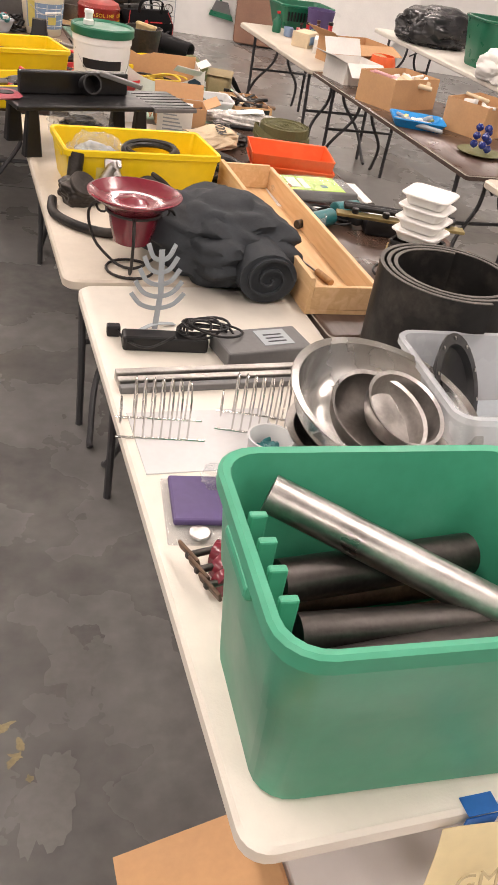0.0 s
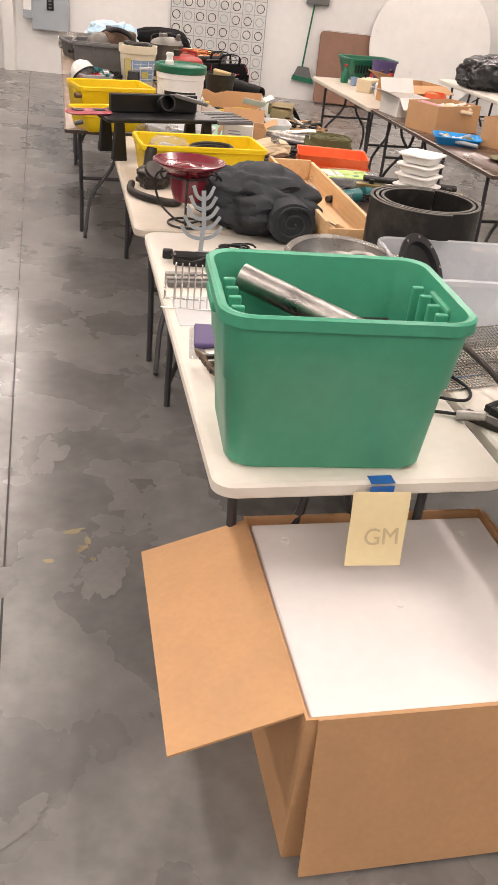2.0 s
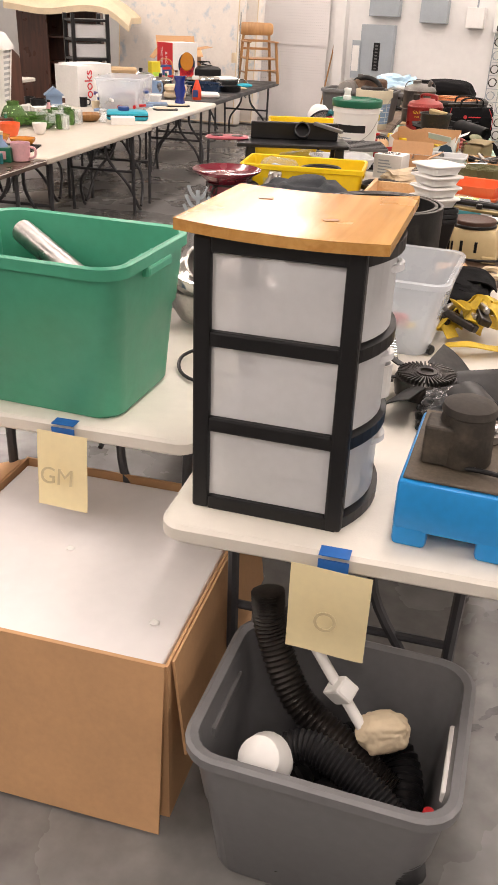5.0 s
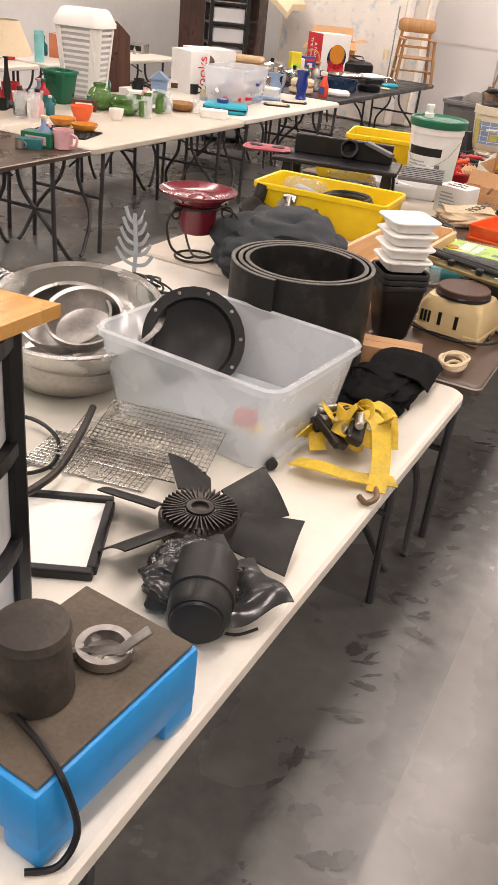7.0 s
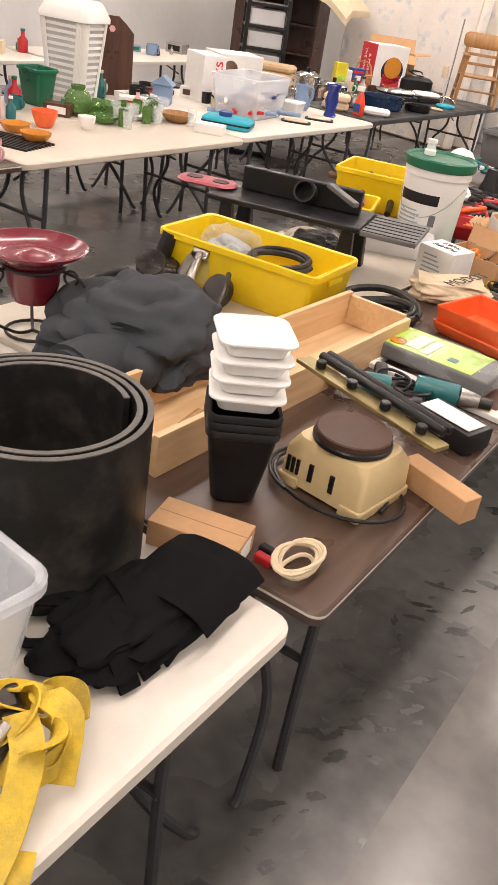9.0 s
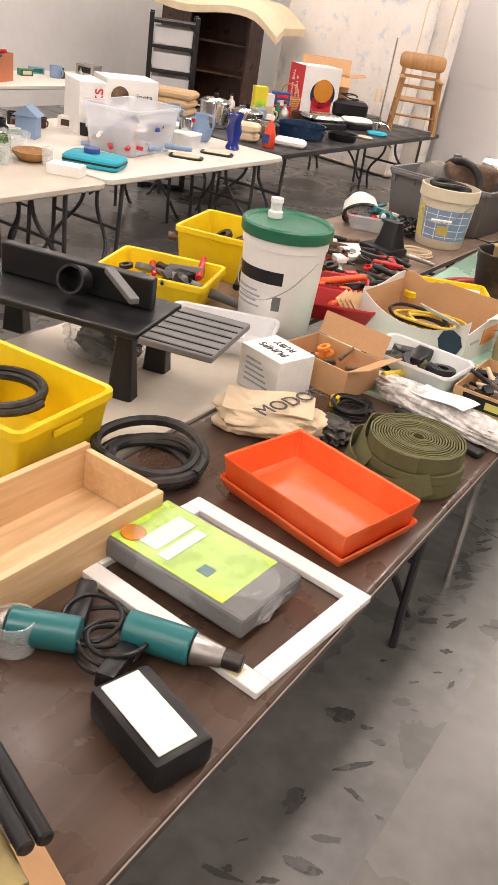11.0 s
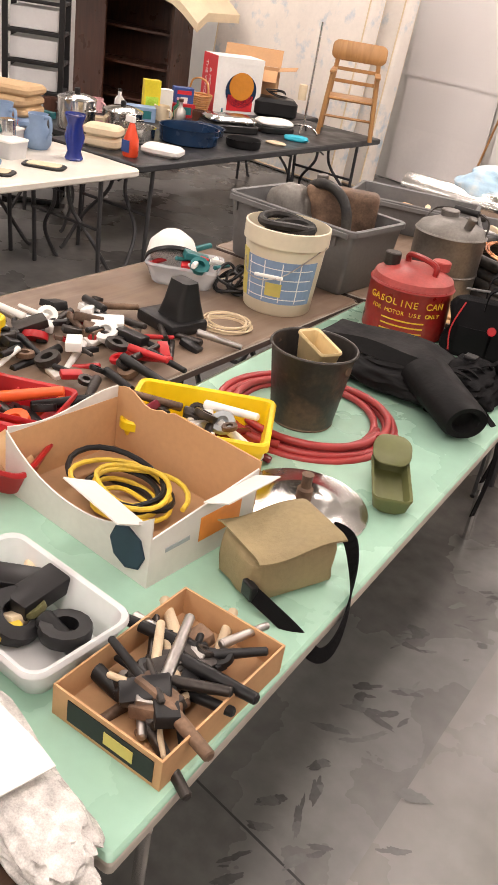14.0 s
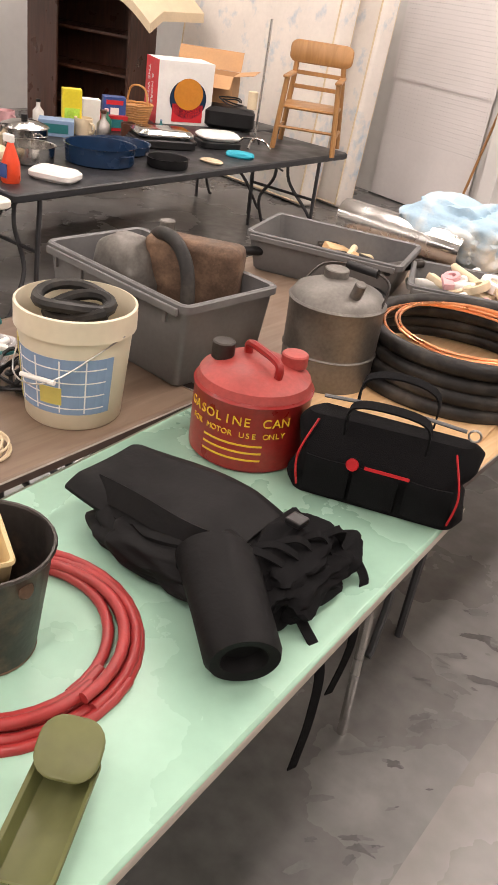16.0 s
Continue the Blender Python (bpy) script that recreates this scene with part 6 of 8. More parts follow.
can = lettered_can(0.76, 6.42, ZT)
can.scale = (1.27, 1.27, 1.22)
gc = thing("galvanised_can", 0.655, 6.96, ZT, 0, "weathered galvanised steel kerosene can", "metal can")
part("body", lathe([(0.125, 0), (0.13, 0.006), (0.132, 0.1), (0.136, 0.104), (0.132, 0.108), (0.134, 0.24), (0.138, 0.245), (0.133, 0.25)], 40), M_GALV, gc, smooth=True)
part("dome", lathe([(0.133, 0.2505), (0.12, 0.27), (0.06, 0.295), (0.001, 0.3)], 40), M_GALV, gc, smooth=True)
part("cap", moved(cyl(0.035, 0.03, 20), -0.03, 0.02, 0.29), M_GALV, gc, smooth=True)
part("spout", moved(cyl(0.016, 0.06, 16), 0.07, -0.04, 0.27, 10, 20, 0), M_GALV, gc, smooth=True)
part("bail", tube(arc([(-0.13, 0, 0.24), (-0.11, 0.08, 0.3), (0, 0.12, 0.31), (0.1, 0.09, 0.3), (0.13, 0, 0.24)]), 0.004, 6), M_DARKSTEEL, gc, smooth=True)
part("grip", tube([(-0.05, 0.11, 0.31), (0.05, 0.11, 0.31)], 0.013, 10), M_BLACK, gc, smooth=True)

gc.scale = (1.12, 1.12, 1.12)

# ---- tan tables ----
bu = thing("white_bucket", 0.445, 4.31, ZT, 0, "white plastic pail with a dark green lid and white spout", "bucket")
part("pail", lathe([(0.125, 0), (0.13, 0.006), (0.145, 0.3), (0.15, 0.302), (0.15, 0.345)], 44), M_WHITEP, bu, smooth=True)
lid_ = part("lid", moved(lathe([(0.156, 0), (0.16, 0.006), (0.16, 0.038), (0.154, 0.044), (0.146, 0.04), (0.142, 0.032), (0.001, 0.034)], 44), z=0.335), M_DKGREEN, bu, "dark green lid", smooth=True)
part("spout", moved(lathe([(0.026, 0), (0.026, 0.02), (0.02, 0.025), (0.02, 0.05), (0.024, 0.052), (0.022, 0.066), (0.001, 0.068)], 18), -0.07, 0.02, 0.37), M_WHITEP, lid_, smooth=True)


bu.scale = (1.05, 1.05, 1.06)


def band(r, a0, a1, z0, z1, dr=0.0012, slope=0.051):
    q = [a0 + (a1 - a0) * i / 16 for i in range(17)]
    return loft([[((r + (z - z0) * slope + dr) * math.cos(radians(a)), (r + (z - z0) * slope + dr) * math.sin(radians(a)), z) for a in q] + [((r + (z - z0) * slope - 0.003) * math.cos(radians(a)), (r + (z - z0) * slope - 0.003) * math.sin(radians(a)), z) for a in q[::-1]] for z in (z0, z1)])


part("label_band", band(0.1385, -140, -55, 0.19, 0.235), M_BLACK, bu, "black printed band")
for k in range(4):
    part("print_line", band(0.1352 + 0.0009 * k, -135, -85 - 6 * (k % 2), 0.1 + 0.018 * k, 0.107 + 0.018 * k), M_GREYPAINT, bu)
part("barcode", band(0.1352, -66, -54, 0.1, 0.15), M_GREYCRATE, bu)
part("bail", tube(arc([(-0.14, -0.03, 0.27), (-0.08, -0.14, 0.17), (0.03, -0.165, 0.14), (0.11, -0.11, 0.19), (0.145, -0.01, 0.27)]), 0.002, 6), M_STEEL, bu)
for nm, x, y, rz, w, d, h in (("yellow_bin", -0.02, 4.2, 20, 0.42, 0.3, 0.12), ("yellow_bin", 0.02, 4.72, 14, 0.52, 0.36, 0.2)):
    crate(nm, x, y, ZT, rz, w, d, h, M_YELLOW, "yellow plastic parts bin with tools on a tan table", cat="parts bin")
scatter("bin_contents", -0.02, 4.2, ZT + 0.05, 0.3, 0.2, [M_DARKSTEEL, M_BLACK, M_RED, M_GREYCRATE], 16, 51, "clamps and hand tools in a yellow bin", "tools", 0.09)
scatter("bin_contents", 0.02, 4.72, ZT + 0.08, 0.36, 0.24, [M_RUST, M_DARKSTEEL, M_RUST], 12, 52, "rusty castings in a yellow bin", "parts", 0.11)
for x, y, rz in ((0.56, 4.62, 25), (0.42, 4.82, 25)):
    o = open_tub("red_organizer", x, y, ZT, rz, 0.24, 0.16, 0.28, 0.2, 0.08, M_RED, "dark red plastic organiser tray of sandpaper and tools", "organiser", r=0.02, lip=0.005, lip_h=0.015)
    part("divider", box(-0.02, -0.014, -0.08, 0.08, 0.01, 0.06), M_RED, o)
for k in range(4):
    p = tagged(part("sandpaper_sheet", moved(box(-0.05, 0.05, -0.035, 0.035, 0, 0.003), 0.6 + 0.015 * k, 4.6 + 0.012 * k, ZT + 0.07, 35, 50, 20), M_PINE_L), "tan sandpaper sheet standing in a red organiser", "sandpaper")
scatter("hand_tools", 0.43, 4.82, ZT + 0.012, 0.2, 0.13, [M_DARKSTEEL, M_STEEL, M_BLACK, M_ORANGE], 15, 61, "loose hand tools in a red organiser", "tools", 0.08)
scatter("hand_tools", 0.18, 5.35, ZT, 0.5, 0.56, [M_DARKSTEEL, M_DARKSTEEL, M_BLACK, M_BLACK, M_BLACK, M_RED, M_WHITEP, M_STEEL, M_RUST], 95, 62, "heap of screwdrivers, knives and loose hand tools", "tools", 0.075)
gd2 = thing("hose_guide", 0.23, 5.68, ZT, -10, "black plastic wedge-shaped stand", "plastic stand")
part("base", box(-0.1, 0.1, -0.08, 0.08, 0, 0.045, 0.012), M_BLACK, gd2, smooth=True)
part("wedge", moved(loft([rrect(0.13, 0.12, 0.046, 0.02), rrect(0.1, 0.1, 0.1, 0.02), rrect(0.09, 0.06, 0.17, 0.015)]), 0.02, 0.02, 0), M_BLACK, gd2, smooth=True)
wc = thing("wire_coil", 0.34, 5.85, ZT, 0, "coil of white wire on the table", "wire")
part("coil", tube(coil(0.08, 7, 0.02, 0.012, 24, 17), 0.0035, 6), M_CREAMW, wc, smooth=True)
hm = thing("plastic_basket", -0.05, 6.08, ZT, 30, "clear box with white helmet, black cable and teal ties", "plastic box")
part("tub", shell(0.24, 0.18, 0.28, 0.22, 0.09, 0.004, 0.03, 0.006, 0.015), M_CLEAR, hm, smooth=True)
hl = thing("white_bowl_cap", -0.12, 6.08, ZT + 0.04, 0, "round white plastic cap with black bands", "helmet")
part("shell", moved(lathe([(0.1, 0), (0.105, 0.02), (0.09, 0.08), (0.05, 0.12), (0.001, 0.13)], 28), 0, 0, 0.02, -30, -35, 0), M_WHITEP, hl, smooth=True)
part("band", moved(lathe([(0.108, 0.0), (0.108, 0.014), (0.1, 0.014), (0.1, 0.001)], 28), 0, 0, 0.02, -30, -35, 0), M_BLACK, hl, smooth=True)
scatter("box_contents", -0.02, 6.08, ZT + 0.07, 0.2, 0.14, [M_TEAL, M_BLACK, M_WHITEP, M_RED], 12, 71, "teal ties and black cables in a box", "cables", 0.07)
cbk = thing("cable_heap", 0.12, 6.18, ZT, 0, "tangle of shiny black cable", "cable")
for k in range(4):
    part("cable", moved(tube(coil(0.06, 2, 0.08, 0.02, 22, 80 + k), 0.006, 6), 0.02 * k, 0.02 * k - 0.03, 0.015), M_BLACK, cbk, smooth=True)
gb2 = thing("wallpaper_bucket", 0.325, 6.19, ZT, 0, "cream plastic bucket with a blue and yellow label, full of hose", "bucket")
gb2.scale = (1.18, 1.18, 1.12)
part("pail", lathe([(0.105, 0), (0.11, 0.006), (0.128, 0.23), (0.136, 0.232), (0.136, 0.285), (0.13, 0.287), (0.124, 0.23), (0.104, 0.01)], 40), mat("yellowed_plastic", (0.7, 0.63, 0.48), 0.4, var=0.06), gb2, smooth=True)
def pail_r(z):
    return 0.11 + (z - 0.006) * 0.0804


part("label", band(pail_r(0.045), -145, 0, 0.045, 0.19, 0.001, 0.0804), M_LABELBLUE, gb2, "faded blue label")
part("label_stripe", band(pail_r(0.045), -140, -118, 0.045, 0.2, 0.002, 0.0804), M_LABELYEL, gb2, "yellow stripe")
part("label_patch", band(pail_r(0.07), -80, -55, 0.07, 0.115, 0.002, 0.0804), M_LABELYEL, gb2)
for k in range(4):
    part("print_line", band(pail_r(0.06 + 0.034 * k), -114, -8, 0.06 + 0.034 * k, 0.063 + 0.034 * k, 0.0016, 0.0804), M_WPAPER, gb2)
for k in range(4):
    part("print_line", band(pail_r(0.05), -112 + 27 * k, -110.5 + 27 * k, 0.05, 0.185, 0.0016, 0.0804), M_WPAPER, gb2)
part("bail", tube(arc([(-0.13, -0.02, 0.22), (-0.03, -0.15, 0.14), (0.08, -0.14, 0.15), (0.135, 0.02, 0.24)]), 0.002, 6), M_STEEL, gb2)
part("grip", tube([(-0.0, -0.152, 0.142), (0.09, -0.137, 0.15)], 0.006, 8), M_WHITEP, gb2, smooth=True)
hq = tagged(part("rubber_hose", moved(tube(coil(0.08, 4, 0.05, 0.02, 22, 19), 0.016, 8), 0.325, 6.19, ZT + 0.275), M_RUBBER, smooth=True), "black rubber hose coiled in a bucket", "hose")


def flip_crate(x, y, z, rz, w, d, h, label):
    c = thing("grey_crate", x, y, z, rz, label, "crate", "grey crates")
    part("tub", shell(w * 0.92, d * 0.92, w, d, h, 0.006, 0.02, 0.014, 0.03), M_GREYCRATE, c, smooth=True)
    for s in (-1, 1):
        for k in range(5):
            part("rib", box(-w / 2 * 0.9 + w * 0.9 * k / 4.4, -w / 2 * 0.9 + w * 0.9 * k / 4.4 + 0.012, s * d / 2 - 0.008, s * d / 2 + 0.01, h * 0.72, h - 0.03, 0.002), M_GREYCRATE, c)
        part("hinge_rail", box(-w / 2 * 0.96, w / 2 * 0.96, s * (d / 2 + 0.016), s * (d / 2 + 0.026) if s > 0 else s * (d / 2 + 0.026) + 0.0, h - 0.035, h - 0.012, 0.003) if s > 0 else box(-w / 2 * 0.96, w / 2 * 0.96, -(d / 2 + 0.026), -(d / 2 + 0.016), h - 0.035, h - 0.012, 0.003), M_GREYCRATE, c)
    return c


flip_crate(0.135, 6.71, ZT, -5, 0.65, 0.38, 0.28, "dusty grey flip-lid crate of metal cans and hose")
fh = thing("filler_hose", 0.2, 6.72, ZT + 0.2, -5, "thick black hose bent over a crate", "hose")
part("hose", tube(arc([(-0.16, 0.05, -0.1), (-0.18, 0.05, 0.06), (-0.1, 0.0, 0.16), (0.03, -0.04, 0.17), (0.13, -0.08, 0.1), (0.16, -0.1, -0.1)]), 0.022, 10), M_RUBBER, fh, smooth=True)
jc = thing("jerry_can", 0.2, 6.8, ZT + 0.03, 25, "dirty metal can with rounded corners in a crate", "metal can")
part("body", box(-0.16, 0.16, -0.06, 0.06, 0, 0.33, 0.03, seg=3), M_RUST, jc, smooth=True)
part("neck", moved(cyl(0.025, 0.04, 16), -0.1, 0, 0.331), M_GALV, jc, smooth=True)
jc2 = thing("metal_canister", 0.02, 6.68, ZT + 0.03, 0, "grey dented metal canister in a crate", "metal can")
part("body", moved(heap(0.24, 0.2, 0.3, 95, 0.25, 4)), M_GALV, jc2, smooth=True)
flip_crate(0.06, 7.9, ZT, 16, 0.66, 0.38, 0.17, "grey plastic crate of tools and red cable")
scatter("crate_contents", 0.06, 7.9, ZT + 0.04, 0.44, 0.26, [M_CREAMW, M_RED, M_PINE_L, M_BLACK, M_DARKSTEEL], 20, 91, "wooden tools and red cable in a crate", "tools", 0.12)
flip_crate(0.68, 8.0, ZT, 25, 0.5, 0.36, 0.14, "grey plastic crate of pale shapes")
scatter("crate_contents", 0.68, 8.0, ZT + 0.07, 0.34, 0.24, [M_CREAMW, M_WPAPER, M_PINK], 16, 92, "pale ceramic pieces in a crate", "ceramics", 0.12)
al = thing("aluminium_sheet_roll", -0.32, 8.6, ZT + 0.001, 0, "bright rolled aluminium flashing", "metal roll")
part("roll", moved(pipe(0.085, 0.7, 0.004, 32), 0.0, 0, 0.085, 90, 0, 88), M_ALU, al, smooth=True)
bk = thing("blue_blanket", 0.25, 8.75, ZT, 0, "pale blue patterned blanket in a heap", "blanket")
part("fleece", heap(0.6, 0.4, 0.28, 97, 0.5, 5, fold=0.2), mat("pale_blue_fleece", (0.4, 0.58, 0.72), 0.9, var=0.1, scale=8, col2=(0.7, 0.72, 0.7), bump=0.4, bscale=90), bk, smooth=True)
dk = thing("dark_cover", 0.8, 8.9, ZT, 0, "dark grey cloth cover in a heap", "cover")
part("cloth", heap(0.7, 0.4, 0.25, 98, 0.3, 4), M_BLACKCLOTH, dk, smooth=True)
ip = thing("insulated_pipe_coil", 0.92, 7.35, ZT, 0, "black foam insulated pipe coiled on the table", "pipe coil")
for k in range(4):
    part("loop", moved(tube(coil(0.36 - 0.015 * k, 1.02, 0.01, 0.008, 40, 40 + k), 0.026, 10), 0.01 * k, 0, 0.03 + 0.043 * k), M_RUBBER, ip, smooth=True)
cpp = thing("copper_coil", 0.92, 7.35, ZT, 0, "coil of bare copper tubing", "copper tubing")
for k in range(5):
    part("loop", moved(tube(coil(0.29 - 0.012 * k, 1.0, 0.01, 0.012, 36, 50 + k), 0.005, 8), 0.012 * k, -0.01, 0.15 + 0.008 * k), M_COPPER, cpp, smooth=True)
part("loop", moved(tube(coil(0.13, 2.2, 0.015, 0.02, 30, 57), 0.005, 8), 0.1, -0.05, 0.02), M_COPPER, cpp, smooth=True)
bdw = tagged(part("plywood_board", moved(slab(0.62, 0.5, 0.012, 0.05, 0.003), 0.9, 6.95, ZT + 0.001, 0, 0, 4), M_PINE_L), "pale plywood board with rounded corners", "board")

# ---- back wall ----
def on_wall(name, u, z, label, category, off=0.0):
    t = thing(name, 0, 0, 0, 0, label, category)
    t.matrix_basis = NW @ pose(u, -off, z)
    return t


ep = on_wall("breaker_panel", -0.46, 1.02, "grey steel breaker panel with its door open", "breaker panel")
part("cabinet", box(-0.22, 0.3, -0.11, -0.001, -0.44, 0.44, 0.006), M_GREYPAINT, ep)
part("door", box(-0.34, -0.2, -0.13, -0.115, -0.3, 0.22, 0.004), M_GREYPAINT, ep)
part("breakers", box(0.0, 0.1, -0.118, -0.1105, -0.18, 0.2, 0.002), M_BLACK, ep)
for k in range(8):
    part("switch", box(0.03, 0.07, -0.126, -0.1185, -0.16 + 0.044 * k, -0.14 + 0.044 * k), M_GREYCRATE, ep)
part("notice", box(-0.33, -0.22, -0.132, -0.1305, -0.2, 0.15), M_WPAPER, ep)
for u, zz, w, h in ((-0.35, 1.72, 0.46, 0.3), (0.4, 1.66, 0.4, 0.3), (1.0, 1.6, 0.25, 0.26), (1.4, 1.56, 0.25, 0.26)):
    e = on_wall("electrical_box", u, zz, "grey steel electrical box on the wall", "electrical box")
    part("cover", box(-w / 2, w / 2, -0.12, -0.001, -h / 2, h / 2, 0.006), M_GREYPAINT if u < 0.8 else M_WHITEP, e)
    part("conduit", moved(cyl(0.014, 0.5, 10), 0, -0.03, h / 2), M_GREYPAINT, e)
sprg = on_wall("bed_spring_frame", 1.98, 0.02, "bare wire bed spring frame leaning on the wall", "bed spring", 0.12)
SW, SH = 1.35, 1.9
part("frame", tube([(-SW / 2, 0, 0.01), (SW / 2, 0, 0.01), (SW / 2, 0.08, SH), (-SW / 2, 0.08, SH)], 0.008, 6, closed=True), M_GREYPAINT, sprg)
for i in range(8):
    for j in range(11):
        cxs, czs = -SW / 2 + SW * (i + 0.5) / 8, SH * (j + 0.5) / 11
        part("spring", moved(tube([(0.055 * math.cos(q * 0.7), -0.004 * q, 0.055 * math.sin(q * 0.7)) for q in range(19)], 0.0045, 5), cxs, 0.04 * j / 11 - 0.01, czs), M_DARKSTEEL if (i + j) % 3 else M_GREYPAINT, sprg)
for i in range(9):
    part("wire", tube([(-SW / 2 + SW * i / 8, 0.0, 0.02), (-SW / 2 + SW * i / 8, 0.075, SH)], 0.004, 5), M_GREYPAINT, sprg)
for j in range(12):
    part("wire", tube([(-SW / 2, 0.08 * j / 11, SH * j / 11), (SW / 2, 0.08 * j / 11, SH * j / 11)], 0.004, 5), M_GREYPAINT, sprg)
dp = on_wall("dustpan", 3.36, 1.42, "long-handled grey dustpan with a green broom hung on the wall", "dustpan")
part("pan", box(-0.16, 0.16, -0.08, -0.01, -0.16, 0.14, 0.02), M_GREYCRATE, dp)
part("handle", tube([(0.02, -0.04, 0.1), (0.03, -0.04, 0.33)], 0.012, 8), M_GREYCRATE, dp)
brm = on_wall("broom", 3.3, 0.28, "green broom with a thin green handle on the wall", "broom")
part("handle", tube([(-0.06, -0.04, 0.16), (0.03, -0.04, 1.1)], 0.012, 8), M_DKGREEN, brm)
part("head", loft([[(-0.2, -0.07, 0), (0.12, -0.07, -0.04), (0.12, -0.01, -0.04), (-0.2, -0.01, 0)], [(-0.12, -0.07, 0.18), (0.04, -0.07, 0.17), (0.04, -0.02, 0.17), (-0.12, -0.02, 0.18)]]), M_GREYCRATE, brm)
part("bristles", loft([[(-0.2, -0.075, 0.0), (0.13, -0.075, -0.04), (0.13, -0.005, -0.04), (-0.2, -0.005, 0.0)], [(-0.18, -0.075, 0.06), (0.1, -0.075, 0.03), (0.1, -0.005, 0.03), (-0.18, -0.005, 0.06)]]), M_DKGREEN, brm)
bb = on_wall("brown_folding_table", 3.85, 0.0, "brown folding table leaning folded against the wall", "table", 0.1)
part("top", moved(slab(0.8, 0.95, 0.03, 0.05), 0, 0, 0.48, 82, 0, 0), mat("tan_board", (0.24, 0.13, 0.085), 0.5), bb)
part("rim", moved(loft([rrect(0.82, 0.97, -0.004, 0.05), rrect(0.82, 0.97, 0.034, 0.05)], False, False), 0, 0, 0.48, 82, 0, 0), M_DKWOOD, bb)
wh = on_wall("white_round_board", 5.0, 0.9, "large white rounded board leaning on the wall", "board", 0.15)
part("board", moved(cyl(0.85, 0.03, 48), 0, 0, 0, 84), M_WHITEP, wh)
pst = setting(part("wall_post", box(-0.08, 0.08, -0.14, -0.001, 0, CEIL, 0.004), M_WALL), "white painted post on the wall", "post")
pst.matrix_basis = NW @ pose(-1.02, 0, 0)
stick = on_wall("wooden_stick", -1.25, 0.0, "thin brown wooden stick leaning on the wall", "stick")
part("stick", tube([(-0.02, -0.2, 0.02), (0.14, -0.03, 1.3)], 0.012, 8), M_OAK, stick)
pgb = on_wall("pegboard", -1.85, 0.02, "white perforated hardboard panels leaning on the wall", "pegboard", 0.06)
part("panel", moved(box(-0.6, 0.6, -0.008, 0.0, 0, 1.15), 0, 0, 0, -1), M_WHITEBOARD, pgb)
part("panel", moved(box(-0.62, 0.62, -0.02, -0.012, 1.1, 2.4), 0, 0, 0, -1), M_WHITEBOARD, pgb)
holes = bmesh.new()
for i in range(34):
    for j in range(44):
        cxs, czs = -0.58 + 1.16 * i / 33, 0.6 + 1.7 * j / 43
        yy = (-0.0215 if czs > 1.1 else -0.0095) + czs * math.sin(radians(1)) * 1.0
        f = [holes.verts.new((cxs + 0.004 * math.cos(q * 1.0472), yy, czs + 0.004 * math.sin(q * 1.0472))) for q in range(6)]
        holes.faces.new(f)
tagged(part("peg_holes", holes, M_GREYCRATE, pgb), kind="stuff")


def mattress(x, y, rz, w, h, t, lean, label):
    m = thing("mattress", x, y, 0, rz, label, "mattress", "mattresses")
    b = box(-w / 2, w / 2, -t / 2, t / 2, 0, h, 0.05, seg=4)
    part("body", moved(b, 0, 0, 0.0, lean), M_MATTRESS, m, smooth=True)
    for s in (-1, 1):
        ring = [(-w / 2 + 0.03, s * t / 2, 0.03), (w / 2 - 0.03, s * t / 2, 0.03), (w / 2 - 0.03, s * t / 2, h - 0.03), (-w / 2 + 0.03, s * t / 2, h - 0.03)]
        part("piping", moved(tube(ring, 0.01, 6, closed=True), 0, 0, 0, lean), M_CREAMW, m)
    return m


mattress(-3.4, 11.62, -10, 2.1, 2.0, 0.22, -5, "floral quilted mattress standing against the wall")
mattress(-3.2, 11.94, -10, 2.1, 2.05, 0.22, -5, "floral mattress standing behind another")
cbn = thing("wooden_cabinet", -5.1, 11.2, 0, 14, "dark brown wooden cabinet with open shelves", "cabinet")
part("carcass_side", box(-0.6, -0.57, -0.25, 0.25, 0, 1.5), M_DKWOOD, cbn)
part("carcass_side", box(0.57, 0.6, -0.25, 0.25, 0, 1.5), M_DKWOOD, cbn)
part("back", box(-0.57, 0.57, 0.23, 0.249, 0.001, 1.499), M_DKWOOD, cbn)
for k in range(5):
    part("shelf", box(-0.569, 0.569, -0.24, 0.229, 0.05 + 0.355 * k, 0.075 + 0.355 * k), M_DKWOOD, cbn)
part("door", moved(box(0, 0.5, -0.02, 0, 0.08, 1.45, 0.004), -0.57, -0.26, 0, 0, 0, -20), M_DKWOOD, cbn)
cl2 = thing("folded_quilt", -4.75, 10.95, 1.5, 10, "cream mattress pad drooping over a cabinet", "quilt")
part("pad", sheet(1.8, 0.9, lambda px, py: 0.06 + 0.03 * math.sin(px * 5) - 0.9 * max(0, px - 0.55) ** 1.5 - 0.5 * max(0, -py - 0.25), 0.08), M_CREAMW, cl2, smooth=True)

